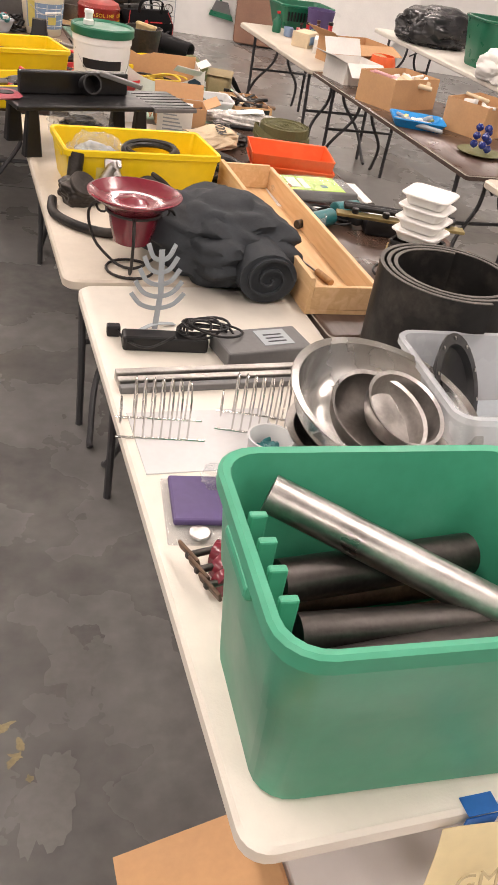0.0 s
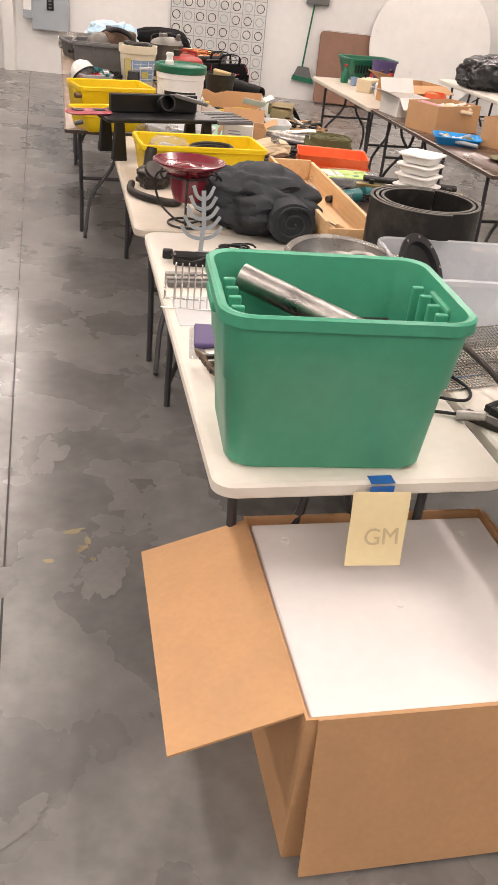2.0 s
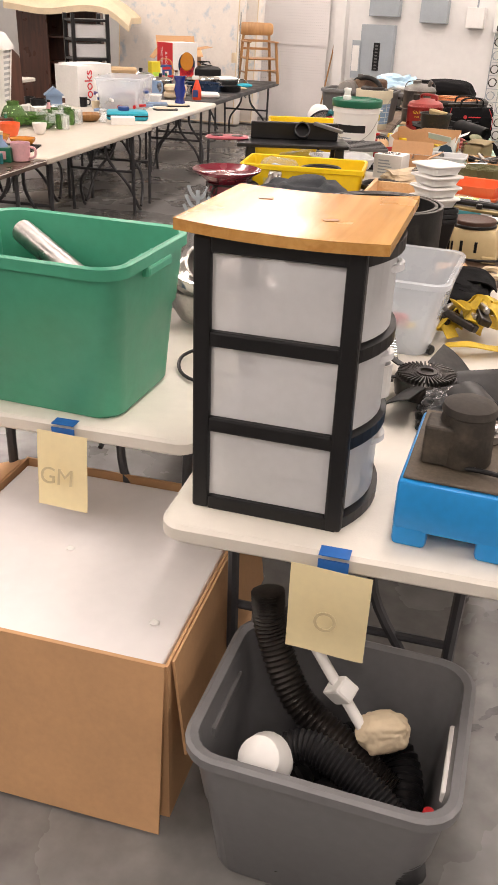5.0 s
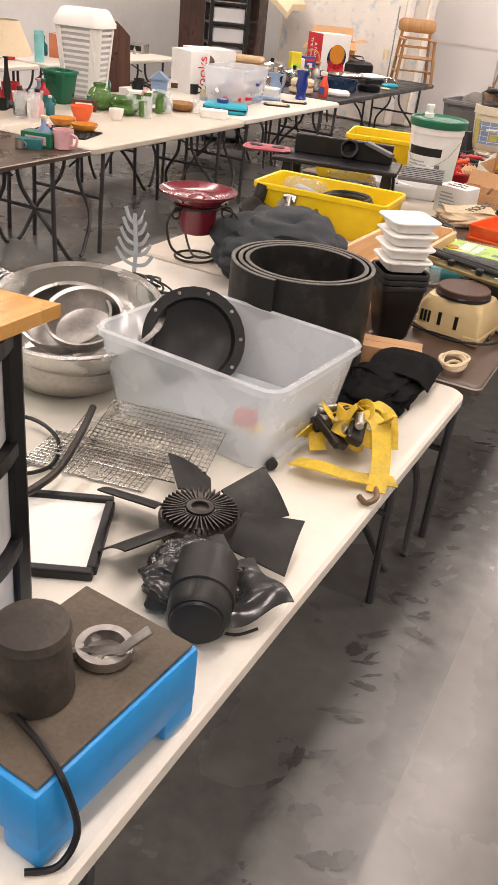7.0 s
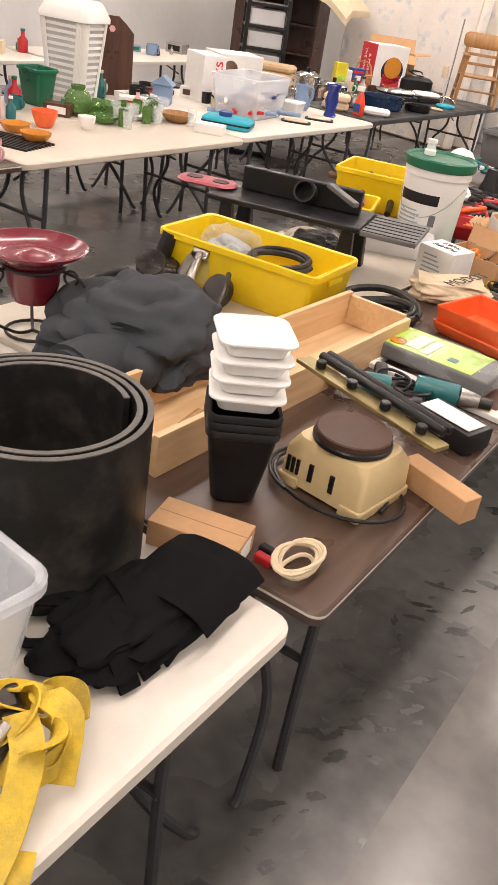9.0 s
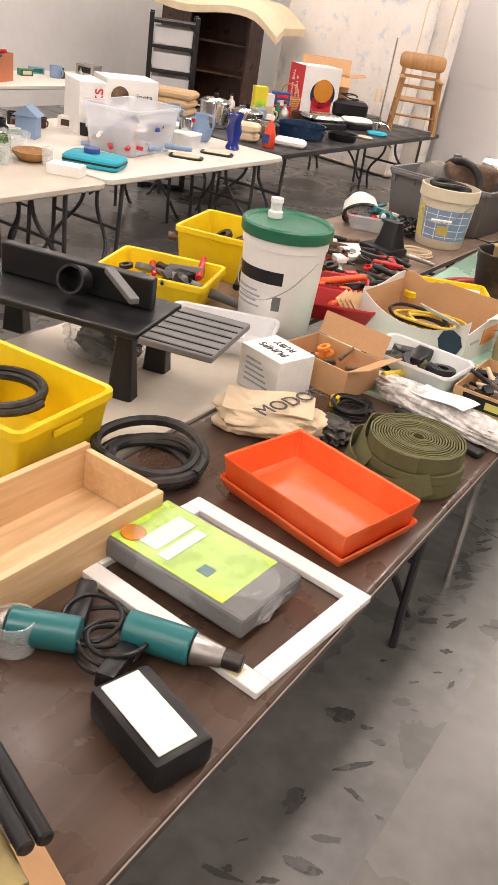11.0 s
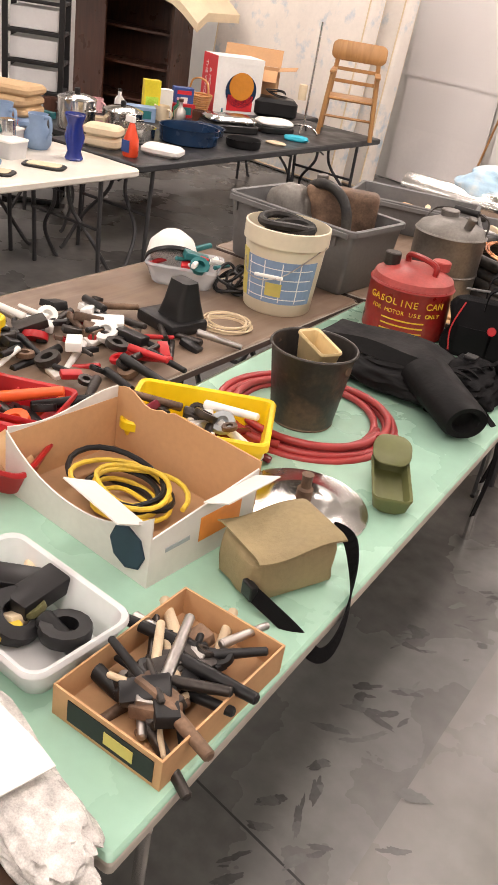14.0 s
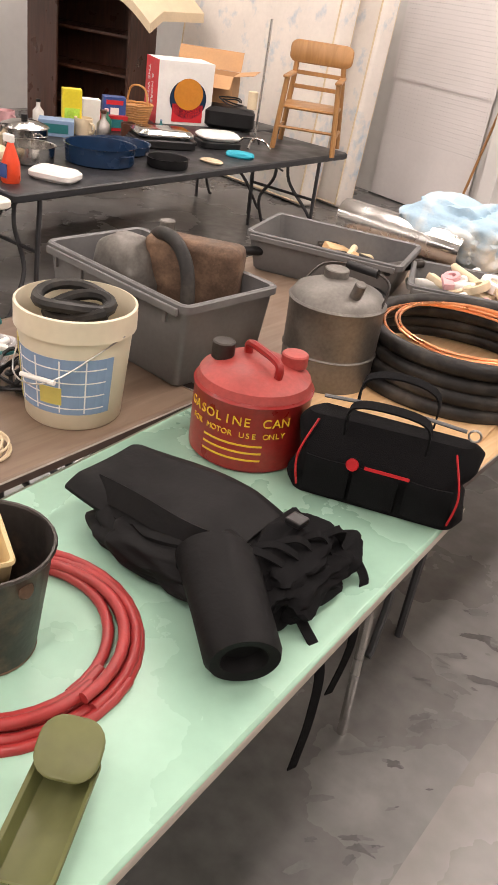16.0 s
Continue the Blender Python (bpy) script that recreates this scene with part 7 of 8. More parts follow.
# ---- west tables ----
ch = thing("doll_high_chair", -1.79, 10.36, ZT, 28, "small oak high chair standing on the table", "high chair")
for sx in (-1, 1):
    part("front_leg", tube([(sx * 0.18, -0.17, 0), (sx * 0.15, -0.14, 0.5)], 0.016, 8), M_OAK, ch)
    part("back_leg", tube([(sx * 0.18, 0.17, 0), (sx * 0.14, 0.15, 0.62)], 0.016, 8), M_OAK, ch)
    part("armrest", box(sx * 0.15 - 0.02, sx * 0.15 + 0.02, -0.19, 0.16, 0.5, 0.52, 0.006), M_OAK, ch)
    part("stretcher", tube([(sx * 0.175, -0.16, 0.13), (sx * 0.175, 0.16, 0.13)], 0.011, 8), M_OAK, ch)
part("stretcher", tube([(-0.175, -0.16, 0.16), (0.175, -0.16, 0.16)], 0.011, 8), M_OAK, ch)
part("seat", moved(slab(0.34, 0.32, 0.022, 0.04), z=0.29), M_OAK, ch)
part("slat", box(-0.14, 0.14, 0.14, 0.16, 0.4, 0.43, 0.004), M_OAK, ch)
part("slat", box(-0.14, 0.14, 0.14, 0.16, 0.5, 0.53, 0.004), M_OAK, ch)
part("backrest", moved(slab(0.38, 0.16, 0.02, 0.05), 0, 0.16, 0.66, 84), M_OAK, ch, smooth=True)
ch.scale = (1.25, 1.25, 0.98)


def carton(name, x, y, z, rz, w, d, h, material, label, prints=()):
    c = thing(name, x, y, z, rz, label, "box")
    part("body", box(-w / 2, w / 2, -d / 2, d / 2, 0, h, 0.003), material, c)
    for (x0, x1, z0, z1, m) in prints:
        part("print", box(x0, x1, -d / 2 - 0.002, -d / 2 - 0.0005, z0, z1), m, c)
    return c


M_REDPRINT = mat("red_print", (0.62, 0.02, 0.03), 0.45)
M_YELPRINT = mat("yellow_print", (0.75, 0.62, 0.03), 0.5)
M_BLUEPRINT = mat("blue_print", (0.03, 0.07, 0.25), 0.5)
rbx = carton("appliance_box", -2.84, 10.05, ZT, 62, 0.36, 0.24, 0.38, M_WPAPER, "red and white cooker carton with a pan picture", ((-0.18, 0.18, 0.34, 0.38, M_WPAPER),))
part("side_panel", box(-0.182, -0.1805, -0.12, 0.12, 0, 0.38), M_REDPRINT, rbx, "red side panel")
words("THE WHOLE", 0.05, M_WPAPER, rbx, pose(-0.1835, 0.05, 0.19, 90, 90, -90))
words("& MORE!", 0.05, M_WPAPER, rbx, pose(-0.1835, -0.02, 0.19, 90, 90, -90))
rbx.scale = (1.25, 1.25, 1.2)
part("pan_picture", moved(cyl(0.12, 0.002, 28), 0.02, -0.1215, 0.16, 90), M_BLUEENAMEL, rbx)
part("food_picture", moved(cyl(0.095, 0.002, 28), 0.02, -0.124, 0.19, 90), M_AMBER, rbx)
part("pot_picture", box(-0.08, 0.12, -0.1235, -0.1225, 0.02, 0.13, 0), M_REDPRINT, rbx)
open_carton(-2.98, 10.5, ZT, 30, 0.55, 0.4, 0.36, "large open brown carton with raised flaps", flaps=(30, -60, -50, 10))
carton("detergent_box", -2.72, 8.85, ZT, 55, 0.13, 0.08, 0.28, M_YELPRINT, "tall yellow printed box", ((-0.05, 0.05, 0.04, 0.16, M_LIME),))
carton("white_box", -2.78, 9.08, ZT, 55, 0.12, 0.09, 0.2, M_WPAPER, "small white printed cardboard box")
carton("lantern_box", -2.74, 9.26, ZT, 55, 0.16, 0.1, 0.22, M_BLUEPRINT, "dark blue printed lantern box", ((-0.03, 0.03, 0.03, 0.15, M_WPAPER), (-0.06, 0.06, 0.17, 0.2, M_REDPRINT)))
wk = thing("wicker_basket", -2.86, 9.62, ZT, 0, "small woven wicker basket with a handle", "basket")
for k in range(8):
    part("weave", moved(tube([((0.08 + 0.005 * k) * math.cos(q * 0.4), (0.08 + 0.005 * k) * math.sin(q * 0.4), 0.01 + 0.018 * k + 0.003 * math.sin(q * 3)) for q in range(16)], 0.009, 6, closed=True)), M_PINE, wk)
part("handle", tube(arc([(-0.11, 0, 0.13), (-0.08, 0, 0.24), (0, 0, 0.27), (0.08, 0, 0.24), (0.11, 0, 0.13)]), 0.008, 6), M_PINE, wk)


def pan(name, x, y, r, h, material, label, lid=False, handle=False):
    t = thing(name, x, y, ZT, 0, label, "pan")
    part("pan", lathe([(r * 0.9, 0), (r * 0.97, 0.01), (r, h - 0.003), (r + 0.008, h), (r - 0.004, h - 0.002), (r * 0.93, 0.012), (0.01, 0.008)], 36), material, t, smooth=True)
    if lid:
        l = part("lid", moved(lathe([(r + 0.004, 0), (r, 0.008), (r * 0.6, 0.03), (0.01, 0.038)], 36), z=h), material, t, smooth=True)
        part("knob", moved(cyl(0.02, 0.03, 14), z=h + 0.038), M_BLACK, l)
    if handle:
        for s in (-1, 1):
            part("handle", moved(tube(arc([(0, -0.04, 0), (0.03, -0.03, 0.005), (0.03, 0.03, 0.005), (0, 0.04, 0)]), 0.006, 6), s * r, 0, h * 0.7, 0, 0, 0 if s > 0 else 180), material, t)
    return t


pan("roaster", -1.95, 8.4, 0.21, 0.11, M_BLUEENAMEL, "round dark blue enamel roasting pan", handle=True)
pan("enamel_pan", -2.15, 8.75, 0.2, 0.06, M_BLUEENAMEL, "dark blue enamel roaster lid")
pan("saucepan", -2.1, 8.0, 0.14, 0.1, M_CHROME, "steel saucepan on a black table")
pan("stock_pot", -2.4, 8.2, 0.14, 0.13, M_CHROME, "steel pot with its lid", lid=True, handle=True)
pan("stock_pot", -2.5, 7.85, 0.13, 0.2, M_CHROME, "tall steel pot with its lid", lid=True, handle=True)
pan("skillet", -1.72, 8.75, 0.13, 0.06, M_BLACK, "black cast iron skillet")
gr = thing("electric_griddle", -2.2, 9.2, ZT, 60, "black electric griddle with a glass lid", "griddle")
part("base", slab(0.42, 0.3, 0.06, 0.05), M_BLACK, gr, smooth=True)
part("lid", moved(slab(0.4, 0.28, 0.05, 0.06, 0.02), z=0.062), M_CHROME, gr, smooth=True)
part("handle", box(-0.24, -0.21, -0.06, 0.06, 0.02, 0.05, 0.008), M_BLACK, gr)
part("handle", box(0.21, 0.24, -0.06, 0.06, 0.02, 0.05, 0.008), M_BLACK, gr)
gg = thing("contact_grill", -2.05, 9.62, ZT, 60, "white and black contact grill", "grill")
part("base", slab(0.3, 0.24, 0.05, 0.05), M_BLACK, gg, smooth=True)
part("lid", moved(slab(0.3, 0.24, 0.045, 0.07, 0.018), z=0.052), M_WHITEP, gg, smooth=True)
bl_ = thing("black_appliance", -2.55, 10.35, ZT, 40, "black electric cooker with cord", "appliance")
part("body", slab(0.4, 0.3, 0.16, 0.06, 0.03), M_BLACK, bl_, smooth=True)
part("cord", moved(tube(coil(0.08, 2, 0.05, 0.02, 20, 31), 0.006, 6), 0, 0, 0.17), M_BLACK, bl_)
tq = thing("turquoise_pack", -1.74, 9.5, ZT, 30, "small turquoise foil packet", "packet")
part("pack", heap(0.2, 0.12, 0.04, 101, 0.3, 5), M_TURQ, tq, smooth=True)
tn = thing("tan_pad", -1.7, 9.15, ZT, 0, "round tan fabric pad", "pad")
part("pad", heap(0.16, 0.1, 0.025, 102, 0.2, 5), M_SACK, tn, smooth=True)
iv = thing("metal_stand", -1.95, 9.92, ZT, 0, "thin chrome stand with splayed feet", "stand")
part("pole", tube([(0, 0, 0.03), (0.02, 0, 0.85)], 0.009, 8), M_CHROME, iv)
for k in range(4):
    part("foot", moved(tube(arc([(0, 0, 0.06), (0.08, 0, 0.05), (0.13, 0, 0.004)]), 0.009, 6), rz=90 * k + 20), M_CHROME, iv)
part("bulb", moved(cyl(0.035, 0.12, 16), -0.06, 0, 0.25), M_CREAMW, iv, smooth=True)

vs = thing("cobalt_vase", -1.8, 7.16, ZT, 0, "cobalt blue glass vase with a flared rim", "vase")
part("vase", lathe([(0.05, 0), (0.055, 0.01), (0.04, 0.05), (0.06, 0.13), (0.045, 0.2), (0.065, 0.255), (0.062, 0.258), (0.04, 0.2), (0.05, 0.13), (0.03, 0.05)], 28), M_COBALT, vs, smooth=True)
for x, y, hgt in ((-2.1, 7.15, 0.2), (-2.35, 7.1, 0.22)):
    pt = thing("blue_pitcher", x, y, ZT, 0, "blue patterned ceramic pitcher with a loop handle", "pitcher", "pitchers")
    part("body", lathe([(0.06, 0), (0.08, 0.03), (0.085, 0.08), (0.05, 0.14), (0.06, hgt), (0.055, hgt), (0.045, 0.14), (0.02, 0.02)], 28), M_LABELBLUE, pt, smooth=True)
    part("handle", tube(arc([(0.05, 0, 0.18), (0.1, 0, 0.19), (0.11, 0, 0.12), (0.08, 0, 0.07)]), 0.01, 8), M_LABELBLUE, pt, smooth=True)
sb = thing("spray_bottle", -1.76, 7.6, ZT, 0, "orange-red spray cleaner bottle", "spray bottle")
part("bottle", lathe([(0.045, 0), (0.05, 0.01), (0.048, 0.1), (0.025, 0.17), (0.016, 0.2), (0.001, 0.2)], 20), mat("orange_red_plastic", (0.75, 0.07, 0.02), 0.35), sb, smooth=True)
part("trigger", box(-0.05, 0.02, -0.013, 0.013, 0.2, 0.24, 0.006), M_WHITEP, sb)
part("label", box(-0.03, 0.03, -0.052, -0.047, 0.03, 0.1), M_BLUEPRINT, sb)
sc = thing("steel_canister", -2.05, 6.88, ZT, 0, "tall brushed steel canister", "canister")
part("body", cyl(0.045, 0.19, 24), M_CHROME, sc, smooth=True)
for x, y in ((-1.72, 6.5), (-1.72, 6.86)):
    tv = thing("trivet", x, y, ZT, 30, "black framed cream trivet", "trivet", "trivets")
    part("frame", slab(0.24, 0.14, 0.012, 0.04, 0.003), M_BLACK, tv)
    part("panel", moved(slab(0.19, 0.1, 0.004, 0.03, 0.001), z=0.0125), M_CREAMW, tv)
for x, y, m, lab, w, h in ((-2.02, 7.62, M_CREAMW, "pile of folded cream cotton towels", 0.24, 0.14), (-1.72, 7.86, M_WPAPER, "white patterned towel with blue stripes", 0.26, 0.06), (-2.55, 7.3, M_TOWEL, "stack of folded beige towels", 0.4, 0.3)):
    tw = thing("folded_towels", x, y, ZT, 20, lab, "towels")
    n = max(1, int(h / 0.05))
    for k in range(n):
        part("towel", moved(slab(w, w * 0.7, h / n - 0.002, 0.04, min(0.018, h / n * 0.35)), 0.008 * math.sin(k * 2), 0.006 * math.cos(k * 3), k * h / n, 0, 0, 4 * math.sin(k * 1.7)), m if k != 1 else M_LABELBLUE if m is M_TOWEL else m, tw, smooth=True)
for x, y, r, h, m, lab in ((-2.25, 6.78, 0.1, 0.09, M_FROST, "frosted plastic food box with a pale green lid"), (-2.2, 6.98, 0.09, 0.1, M_FROST, "frosted plastic food box"), (-1.98, 6.82, 0.09, 0.09, M_FROST, "frosted plastic food box")):
    fb = thing("food_box", x, y, ZT, 10, lab, "food box", "food boxes")
    part("body", loft([rrect(r * 1.8, r * 1.6, 0, 0.02), rrect(r * 2, r * 1.8, h, 0.02)]), m, fb, smooth=True)
    part("lid", moved(slab(r * 2.1, r * 1.9, 0.012, 0.025, 0.003), z=h + 0.001), M_TEAL if y < 6.8 else M_WHITEP, fb)
dr2 = thing("drawer_tower", -3.3, 8.2, 0.0, 40, "tall black drawer tower with clear drawers", "drawer unit")
for sx in (-1, 1):
    for sy in (-1, 1):
        part("post", box(sx * 0.2 - 0.02, sx * 0.2 + 0.02, sy * 0.18 - 0.02, sy * 0.18 + 0.02, 0, 1.5, 0.004), M_BLACK, dr2)
for k in range(8):
    part("tier", box(-0.215, 0.215, -0.195, 0.195, 0.02 + 0.2 * k, 0.045 + 0.2 * k, 0.004), M_BLACK, dr2)
    if k < 7:
        part("drawer", box(-0.17, 0.17, -0.17, 0.17, 0.05 + 0.2 * k, 0.19 + 0.2 * k, 0.006), M_FROST, dr2)

ham = thing("laundry_hamper", -2.78, 5.08, ZT, 10, "tall white plastic lattice laundry hamper with lid", "hamper")
for k in range(12):
    part("band", loft([rrect(0.3 + 0.008 * k, 0.24 + 0.006 * k, 0.03 + 0.042 * k, 0.06), rrect(0.302 + 0.008 * k, 0.242 + 0.006 * k, 0.05 + 0.042 * k, 0.06)], False, False), M_WHITEP, ham)
bars = bmesh.new()
for i in range(44):
    ring = rrect(0.3, 0.24, 0, 0.06, 10)
    p = ring[i % len(ring)]
    q = rrect(0.396, 0.312, 0, 0.06, 10)[i % len(ring)]
    join(bars, tube([(p[0], p[1], 0.0), (q[0], q[1], 0.53)], 0.0055, 5))
part("lattice", bars, M_WHITEP, ham)
part("inner_wall", loft([rrect(0.28, 0.22, 0.0, 0.06), rrect(0.37, 0.29, 0.53, 0.06)]), M_FROST, ham)
part("lid", moved(loft([rrect(0.43, 0.34, 0, 0.06), rrect(0.43, 0.34, 0.03, 0.06), rrect(0.34, 0.26, 0.12, 0.06), rrect(0.3, 0.22, 0.13, 0.05)]), z=0.535), M_WHITEP, ham, smooth=True)
hb = thing("heart_board", -2.9, 5.6, ZT, 55, "brown wooden board with a cut-out heart", "wooden board")
part("board", moved(loft([[(-0.17, 0, 0), (0.17, 0, 0), (0.17, 0, 0.45), (0.1, 0, 0.52), (0.05, 0, 0.56), (-0.05, 0, 0.56), (-0.1, 0, 0.52), (-0.17, 0, 0.45)], [(-0.17, 0.02, 0), (0.17, 0.02, 0), (0.17, 0.02, 0.45), (0.1, 0.02, 0.52), (0.05, 0.02, 0.56), (-0.05, 0.02, 0.56), (-0.1, 0.02, 0.52), (-0.17, 0.02, 0.45)]]), 0, 0, 0, -4), M_DKWOOD, hb)
part("heart", moved(cyl(0.025, 0.003, 6), 0, 0.03, 0.47, 90), M_PINK, hb)
gbn = open_tub("green_bin", -2.7, 4.68, ZT, 0, 0.17, 0.14, 0.22, 0.18, 0.24, M_DKGREEN, "dark green plastic waste bin", "bin", r=0.03)
jr = thing("green_jar", -2.35, 4.72, ZT, 0, "round green glass jar", "jar")
part("jar", lathe([(0.05, 0), (0.09, 0.03), (0.1, 0.09), (0.07, 0.15), (0.045, 0.165), (0.05, 0.19), (0.045, 0.19), (0.04, 0.16)], 28), M_GREENGLASS, jr, smooth=True)
for x, y, r, h, m, lab, cat in ((-1.82, 3.88, 0.09, 0.05, M_AMBER, "amber glass bowl", "bowl"), (-2.05, 3.93, 0.09, 0.05, M_AMBER, "amber glass bowl", "bowl"), (-2.1, 4.2, 0.08, 0.1, M_ORANGE, "orange plastic pot", "pot"),
                                (-1.98, 4.44, 0.055, 0.08, M_WHITEP, "white mug", "mug"), (-2.3, 4.85, 0.15, 0.09, M_GREENGLASS, "green glass bowl", "bowl"), (-2.1, 4.72, 0.1, 0.05, M_GREENGLASS, "green glass dish", "dish"),
                                (-2.35, 5.5, 0.12, 0.09, M_GLASS, "clear glass bowl", "bowl"), (-2.0, 5.35, 0.12, 0.06, M_OAK, "brown wooden bowl", "bowl"), (-2.15, 5.1, 0.1, 0.03, M_WHITEP, "white plate with red rim", "plate")):
    b = thing("glass_bowl" if "glass" in lab else cat, x, y, ZT, 0, lab + " on the table", cat)
    part("vessel", lathe([(r * 0.5, 0), (r * 0.7, h * 0.15), (r * 0.95, h * 0.7), (r, h), (r * 0.95, h), (r * 0.88, h * 0.7), (r * 0.6, h * 0.2), (0.005, h * 0.12)], 24), m, b, smooth=True)
rng = random.Random(12)
for k in range(22):
    x, y = -2.05 + rng.uniform(-0.2, 0.2), 5.05 + rng.uniform(-0.32, 0.32)
    g = thing("drinking_glass", x, y, ZT, 0, "clear drinking glass on the table", "glass", "drinking glasses")
    part("glass", lathe([(0.025, 0), (0.03, 0.004), (0.034, 0.11), (0.031, 0.11), (0.027, 0.01)], 16), M_GLASS if k % 3 else M_GREENGLASS, g, smooth=True)
for k in range(6):
    x, y = -2.5 + rng.uniform(-0.2, 0.25), 3.75 + rng.uniform(-0.2, 0.3)
    g = thing("glass_vase", x, y, ZT, 0, "clear cut glass vase on the table", "vase", "glass vases")
    part("vase", lathe([(0.04, 0), (0.045, 0.01), (0.035, 0.06), (0.055, 0.17), (0.05, 0.17), (0.03, 0.06)], 18), M_GLASS, g, smooth=True)
blk_mat = thing("black_grill_tray", -1.85, 3.72, ZT, 15, "black metal grill tray under bowls", "grill tray")
for k in range(9):
    part("bar", box(-0.2, 0.2, -0.14 + 0.033 * k, -0.125 + 0.033 * k, 0, 0.012), M_BLACK, blk_mat)
lc = thing("turquoise_case", -1.76, 5.64, ZT, 24, "turquoise zipped fabric case", "case")
part("case", slab(0.36, 0.24, 0.07, 0.04, 0.015), M_TURQ, lc, smooth=True)
part("zip", moved(loft([rrect(0.363, 0.243, 0.03, 0.04), rrect(0.363, 0.243, 0.042, 0.04)], False, False), 0, 0, 0), M_BLACK, lc)
part("spool", moved(cyl(0.05, 0.03, 20), -0.03, 0.02, 0.0705), M_BLUEPRINT, lc, smooth=True)
wtb = carton("white_box", -1.66, 5.3, ZT, 25, 0.2, 0.12, 0.06, M_WPAPER, "small closed white cardboard carton")
ct2 = open_tub("clear_tote", -2.04, 6.28, ZT, 8, 0.36, 0.5, 0.42, 0.58, 0.3, M_CLEAR, "clear plastic tote packed with wrapped bottles", "storage tote", r=0.04)
scatter("tote_contents", -2.04, 6.28, ZT + 0.02, 0.24, 0.38, [M_PURPLE, M_WPAPER, M_LABELBLUE, M_RED, M_BAG], 60, 120, "wrapped goods packed in a clear tote", "goods", 0.1)
scatter("tote_contents", -2.04, 6.28, ZT + 0.1, 0.26, 0.4, [M_PURPLE, M_WPAPER, M_BLUEPRINT, M_PINK], 60, 121, "wrapped goods packed in a clear tote", "goods", 0.1)
ok = carton("books_box", -2.62, 6.42, ZT, 62, 0.2, 0.36, 0.36, M_WPAPER, "white carton with red lettering")
words("ooks", 0.13, M_REDPRINT, ok, pose(0.03, -0.183, 0.2, 90, -90, 0))
part("picture", moved(cyl(0.09, 0.003, 24), 0.1015, 0.02, 0.14, 90, 0, 90), M_BLACK, ok)
ip2 = carton("cooker_box", -2.8, 7.05, ZT, 60, 0.42, 0.34, 0.34, M_WPAPER, "white cooker carton with food picture")
words("insta", 0.07, M_INK, ip2, pose(0.1, -0.1725, 0.22, 90, 0, 0))
part("picture", moved(cyl(0.07, 0.003, 24), -0.1, -0.1705, 0.22, 90), M_RUST, ip2)
bhs = thing("bird_house", -2.55, 5.82, ZT, 30, "small blue wooden bird house", "bird house")
part("body", box(-0.07, 0.07, -0.06, 0.06, 0, 0.14, 0.003), M_LABELBLUE, bhs)
part("roof", loft([[(-0.09, -0.075, 0.141), (0.09, -0.075, 0.141), (0, -0.075, 0.21)], [(-0.09, 0.075, 0.141), (0.09, 0.075, 0.141), (0, 0.075, 0.21)]]), M_LABELBLUE, bhs)

# goods on the near brown table to the west
rng = random.Random(31)
PAL = [M_RED, M_PINK, M_WPAPER, M_DKWOOD, M_LABELBLUE, M_TEAL, M_DKGREEN, M_STEEL, M_CREAMW, M_BLACK]


def trinket(x, y, z, k):
    """Small bric-a-brac: bottles, little boxes, cups."""
    m = rng.choice(PAL)
    s = rng.uniform(0.05, 0.13)
    kind = k % 3
    if kind == 0:
        t = thing("small_bottle", x, y, z, 0, "small bottle among household goods on a table", "bottle", "bric-a-brac")
        part("bottle", lathe([(s * 0.35, 0), (s * 0.4, 0.01), (s * 0.4, s * 0.9), (s * 0.15, s * 1.2), (s * 0.15, s * 1.5), (0.001, s * 1.5)], 16), m, t, smooth=True)
        part("cap", moved(cyl(s * 0.18, s * 0.2, 12), z=s * 1.5), rng.choice(PAL), t)
    elif kind == 1:
        t = thing("small_box", x, y, z, rng.uniform(0, 90), "small printed box among household goods on a table", "box", "bric-a-brac")
        part("box", box(-s, s, -s * 0.6, s * 0.6, 0, s * 0.9, 0.003), m, t)
        part("print", box(-s * 0.7, s * 0.7, -s * 0.6 - 0.002, -s * 0.6 - 0.0005, s * 0.2, s * 0.7), rng.choice(PAL), t)
    else:
        t = thing("small_cup", x, y, z, 0, "small cup among household goods on a table", "cup", "bric-a-brac")
        part("cup", lathe([(s * 0.4, 0), (s * 0.5, 0.005), (s * 0.55, s), (s * 0.5, s), (s * 0.42, 0.01)], 18), m, t, smooth=True)
        part("handle", tube(arc([(s * 0.5, 0, s * 0.8), (s * 0.9, 0, s * 0.7), (s * 0.85, 0, s * 0.3), (s * 0.5, 0, s * 0.2)]), s * 0.07, 6), m, t, smooth=True)


for k in range(34):
    trinket(rng.uniform(-2.1, -1.5), rng.uniform(1.6, 3.35), ZT, k)
for k in range(26):
    trinket(rng.uniform(-5.1, -4.5), rng.uniform(4.1, 8.9), ZT, k)
for k in range(44):
    trinket(rng.uniform(-2.98, -2.3), rng.uniform(3.5, 7.3), ZT, k)
for k in range(12):
    trinket(rng.uniform(-3.1, -2.45), rng.uniform(7.8, 10.0), ZT, k)
lmp = thing("table_lamp", -2.75, 4.15, ZT, 0, "table lamp with a cream cloth shade and dark base", "lamp")
part("base", lathe([(0.08, 0), (0.08, 0.02), (0.02, 0.05), (0.03, 0.15), (0.015, 0.25), (0.012, 0.4), (0.001, 0.4)], 20), M_IRONW, lmp, smooth=True)
part("shade", lathe([(0.19, 0.36), (0.1, 0.58), (0.098, 0.58), (0.187, 0.36)], 28), M_CREAMW, lmp, smooth=True)
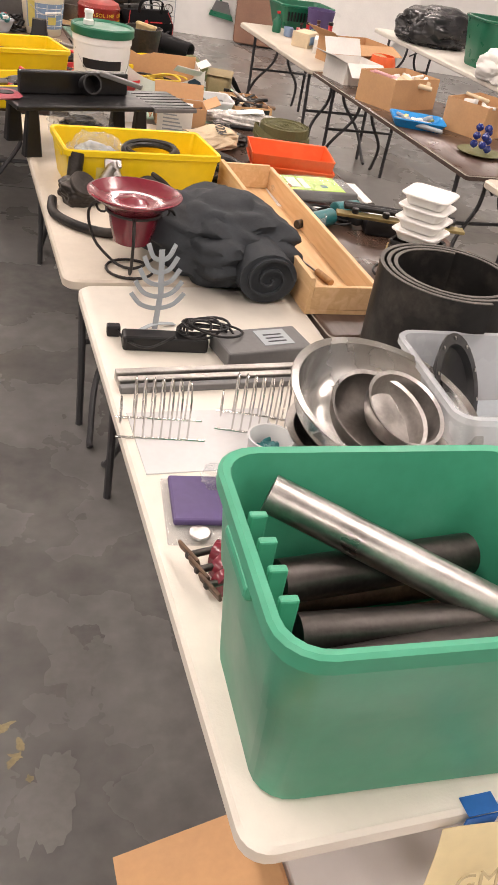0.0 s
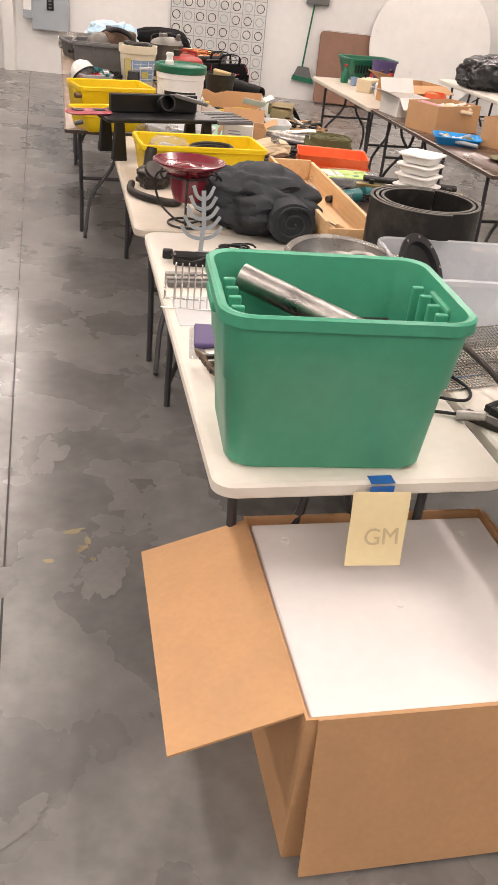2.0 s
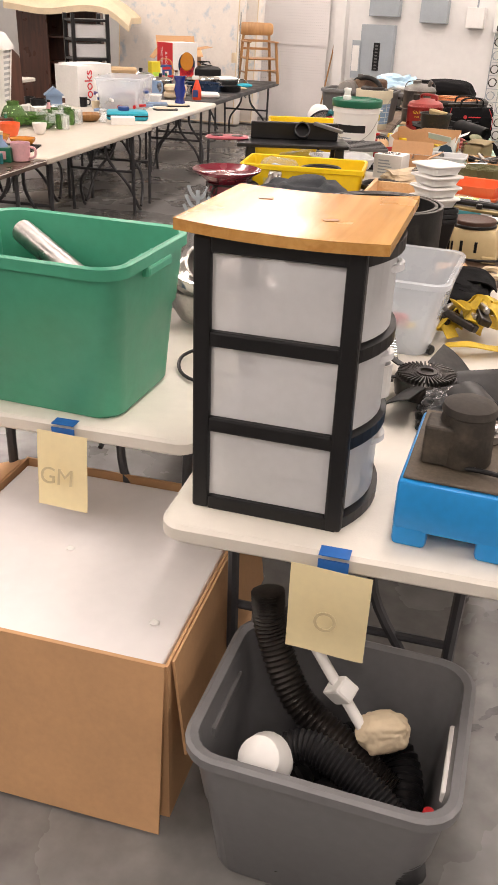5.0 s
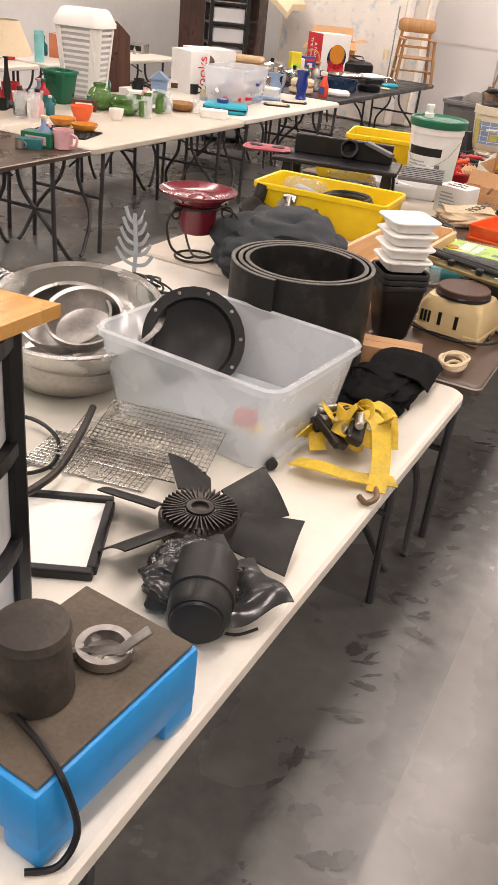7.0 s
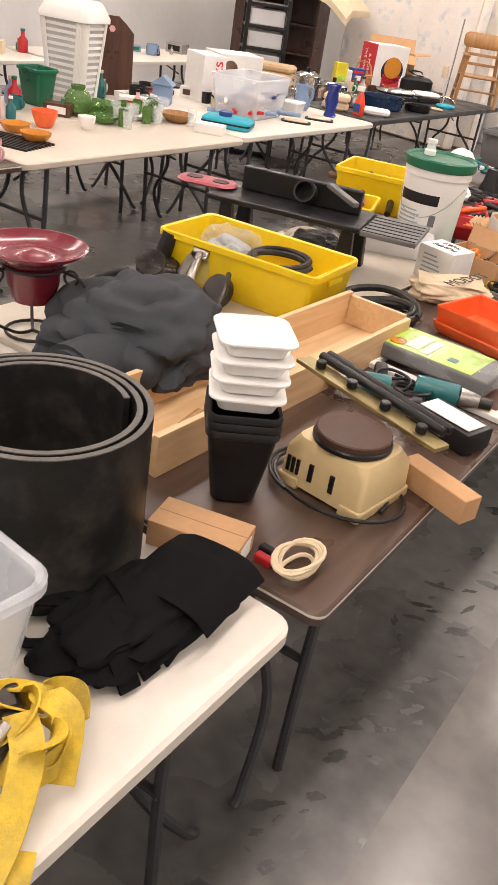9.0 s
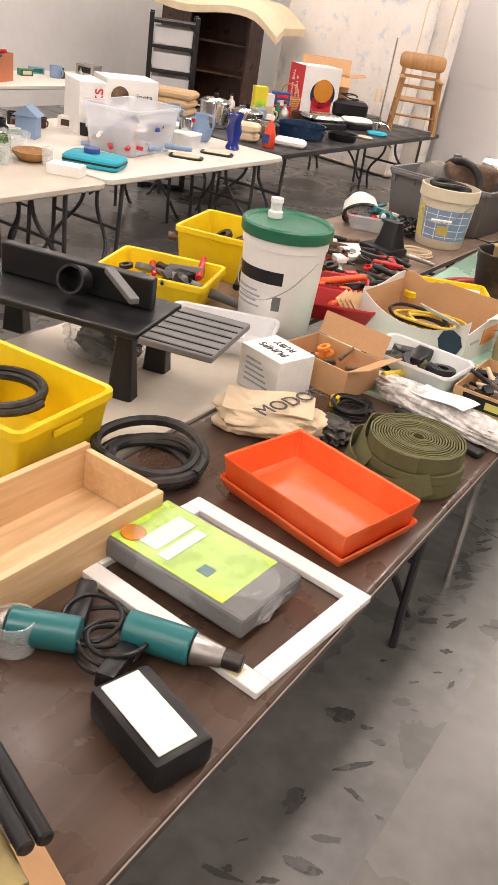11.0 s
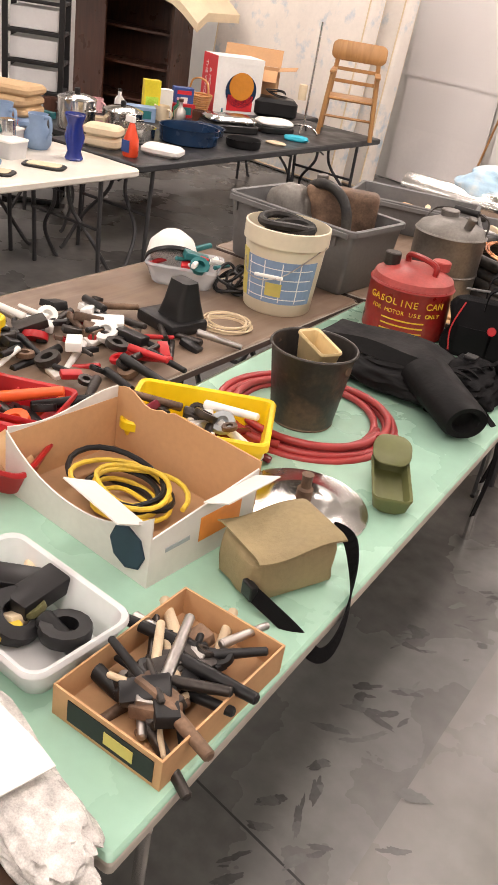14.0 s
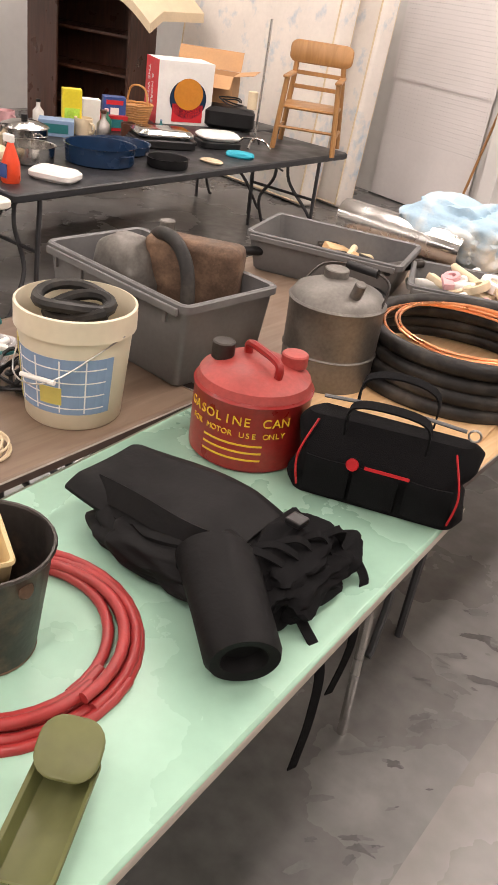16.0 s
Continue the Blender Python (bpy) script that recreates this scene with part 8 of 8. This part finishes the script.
open_carton(-4.75, 5.6, ZT, 30, 0.4, 0.3, 0.22, "open fruit carton of books", flaps=(None, None, None, None))
open_carton(-4.75, 7.3, ZT, 20, 0.4, 0.32, 0.24, "red printed fruit carton", mat("printed_fruit_carton", (0.55, 0.2, 0.1), 0.8), flaps=(None, None, None, None))
scatter("carton_contents", -4.75, 7.3, ZT + 0.2, 0.3, 0.2, PAL, 12, 131, "books and goods heaped in a carton", "goods", 0.1)
tqb = thing("turquoise_thermos", -4.6, 6.6, ZT, 0, "turquoise metal thermos bottle", "thermos")
part("bottle", cyl(0.05, 0.3, 20), mat("pale_turquoise", (0.25, 0.62, 0.62), 0.35), tqb, smooth=True)

# ---- east tables ----
open_carton(2.62, 4.98, ZT, 24, 0.48, 0.32, 0.2, "brown fruit carton with hand holes full of cloth", flaps=(None, None, None, None))
scatter("carton_contents", 2.62, 4.98, ZT + 0.13, 0.36, 0.2, [M_PINK, M_WPAPER, M_CREAMW], 16, 141, "pale cloth and toys in a carton", "cloth", 0.09)
open_carton(2.95, 4.4, ZT, 30, 0.42, 0.3, 0.2, "brown fruit carton with a white bundle", flaps=(None, None, None, None))
scatter("carton_contents", 2.95, 4.4, ZT + 0.13, 0.3, 0.2, [M_WPAPER, M_CREAMW], 10, 142, "white cloth in a carton", "cloth", 0.09)
open_carton(2.55, 5.62, ZT, 10, 0.32, 0.3, 0.15, "open white carton with pink side", M_WPAPER, flaps=(40, -60, 20, None))
open_carton(2.85, 6.3, ZT, 15, 0.5, 0.36, 0.18, "open brown cardboard carton on a table", flaps=(20, None, 30, None))
bt_ = open_tub("blue_tray", 2.5, 4.4, ZT, -20, 0.3, 0.2, 0.34, 0.24, 0.06, M_BLUE, "bright blue plastic tray of small white things", "tray", r=0.03, lip=0.006, lip_h=0.012)
scatter("tray_contents", 2.5, 4.4, ZT + 0.01, 0.22, 0.14, [M_WHITEP, M_GREYPAINT, M_LABELYEL], 12, 143, "small white objects in a blue tray", "goods", 0.07)
pk = thing("blue_ornament", 2.65, 3.85, ZT, 0, "dark blue bead ornament on a green plate", "ornament")
part("plate", lathe([(0.06, 0), (0.13, 0.015), (0.135, 0.02), (0.06, 0.008), (0.001, 0.008)], 28), M_OLIVECASE, pk, smooth=True)
for k in range(9):
    part("bead", moved(lathe([(0.01, -0.022), (0.022, -0.01), (0.024, 0), (0.022, 0.01), (0.01, 0.022)], 12), 0.05 * math.cos(k * 2.1) * (1 - k / 14), 0.05 * math.sin(k * 2.1), 0.035 + 0.016 * k), M_COBALT, pk, smooth=True)
lb = open_tub("laundry_basket", 2.95, 7.9, ZT, 5, 0.46, 0.32, 0.56, 0.4, 0.22, M_DKGREEN, "dark green plastic laundry basket with slots", "laundry basket", r=0.06)
for k in range(14):
    for s in (-1, 1):
        part("slot", box(-0.22 + 0.033 * k, -0.205 + 0.033 * k, s * 0.192 - 0.006, s * 0.192 + 0.006, 0.08, 0.16), M_BLACK, lb)
pbn = thing("purple_bin", 2.98, 7.45, ZT, 0, "dark purple woven waste bin", "bin")
part("bin", lathe([(0.1, 0), (0.13, 0.24), (0.125, 0.24), (0.096, 0.01)], 28), M_PURPLE, pbn, smooth=True)
for k in range(22):
    trinket(rng.uniform(2.45, 3.0), rng.uniform(6.4, 7.6), ZT, k)
bbg = thing("garbage_bag", 4.45, 7.9, ZT, 0, "large shiny black plastic bag full of goods", "plastic bag")
part("bag", heap(0.8, 0.6, 0.34, 150, 0.3, 6, fold=0.1), mat("black_poly_film", (0.02, 0.02, 0.022), 0.2, var=0.2, bump=0.7, bscale=30), bbg, smooth=True)
gcn = open_tub("trash_can", 4.5, 6.9, ZT, 0, 0.34, 0.34, 0.44, 0.44, 0.42, M_DKGREEN, "dark green plastic waste can on a table", "waste can", r=0.1, lip=0.02)
wbg = thing("white_bag", 4.3, 6.2, ZT, 0, "white cloth bags heaped on a table", "bag")
part("bag", heap(0.5, 0.5, 0.25, 151, 0.4, 6, fold=0.15), M_WPAPER, wbg, smooth=True)
orp = thing("orange_jack_lantern", 2.95, 5.95, ZT, 0, "orange plastic bucket lying on a carton", "bucket")
part("bucket", lathe([(0.06, 0), (0.1, 0.04), (0.11, 0.09), (0.09, 0.15), (0.085, 0.15), (0.1, 0.09), (0.05, 0.01)], 24), M_ORANGE, orp, smooth=True)

# ---- floor marks ----
rng = random.Random(5)
for k in range(210):
    sy = rng.uniform(0.0, 7.2)
    blot(1.44 - 0.02 * sy + abs(rng.gauss(0.0, 0.13)), sy, rng.uniform(0.008, 0.042), M_SPILL, k + 3, "floor_stain", rng.uniform(1.2, 2.3), rng.gauss(0.8, 0.5))
for k in range(26):
    blot(-0.75 + rng.uniform(-0.7, 0.5), 0.75 + rng.uniform(-0.12, 0.12) + 0.0, rng.uniform(0.008, 0.03), M_YELLOWSTAIN, k + 70, "floor_stain", rng.uniform(1, 2.2), rng.uniform(0, 3.1))
for k in range(10):
    blot(-0.6 + rng.uniform(-0.9, 0.6), rng.uniform(-0.6, 4.5), rng.uniform(0.05, 0.16), M_PATCH, k + 120, "floor_stain", rng.uniform(1, 1.6), rng.uniform(0, 3.1))
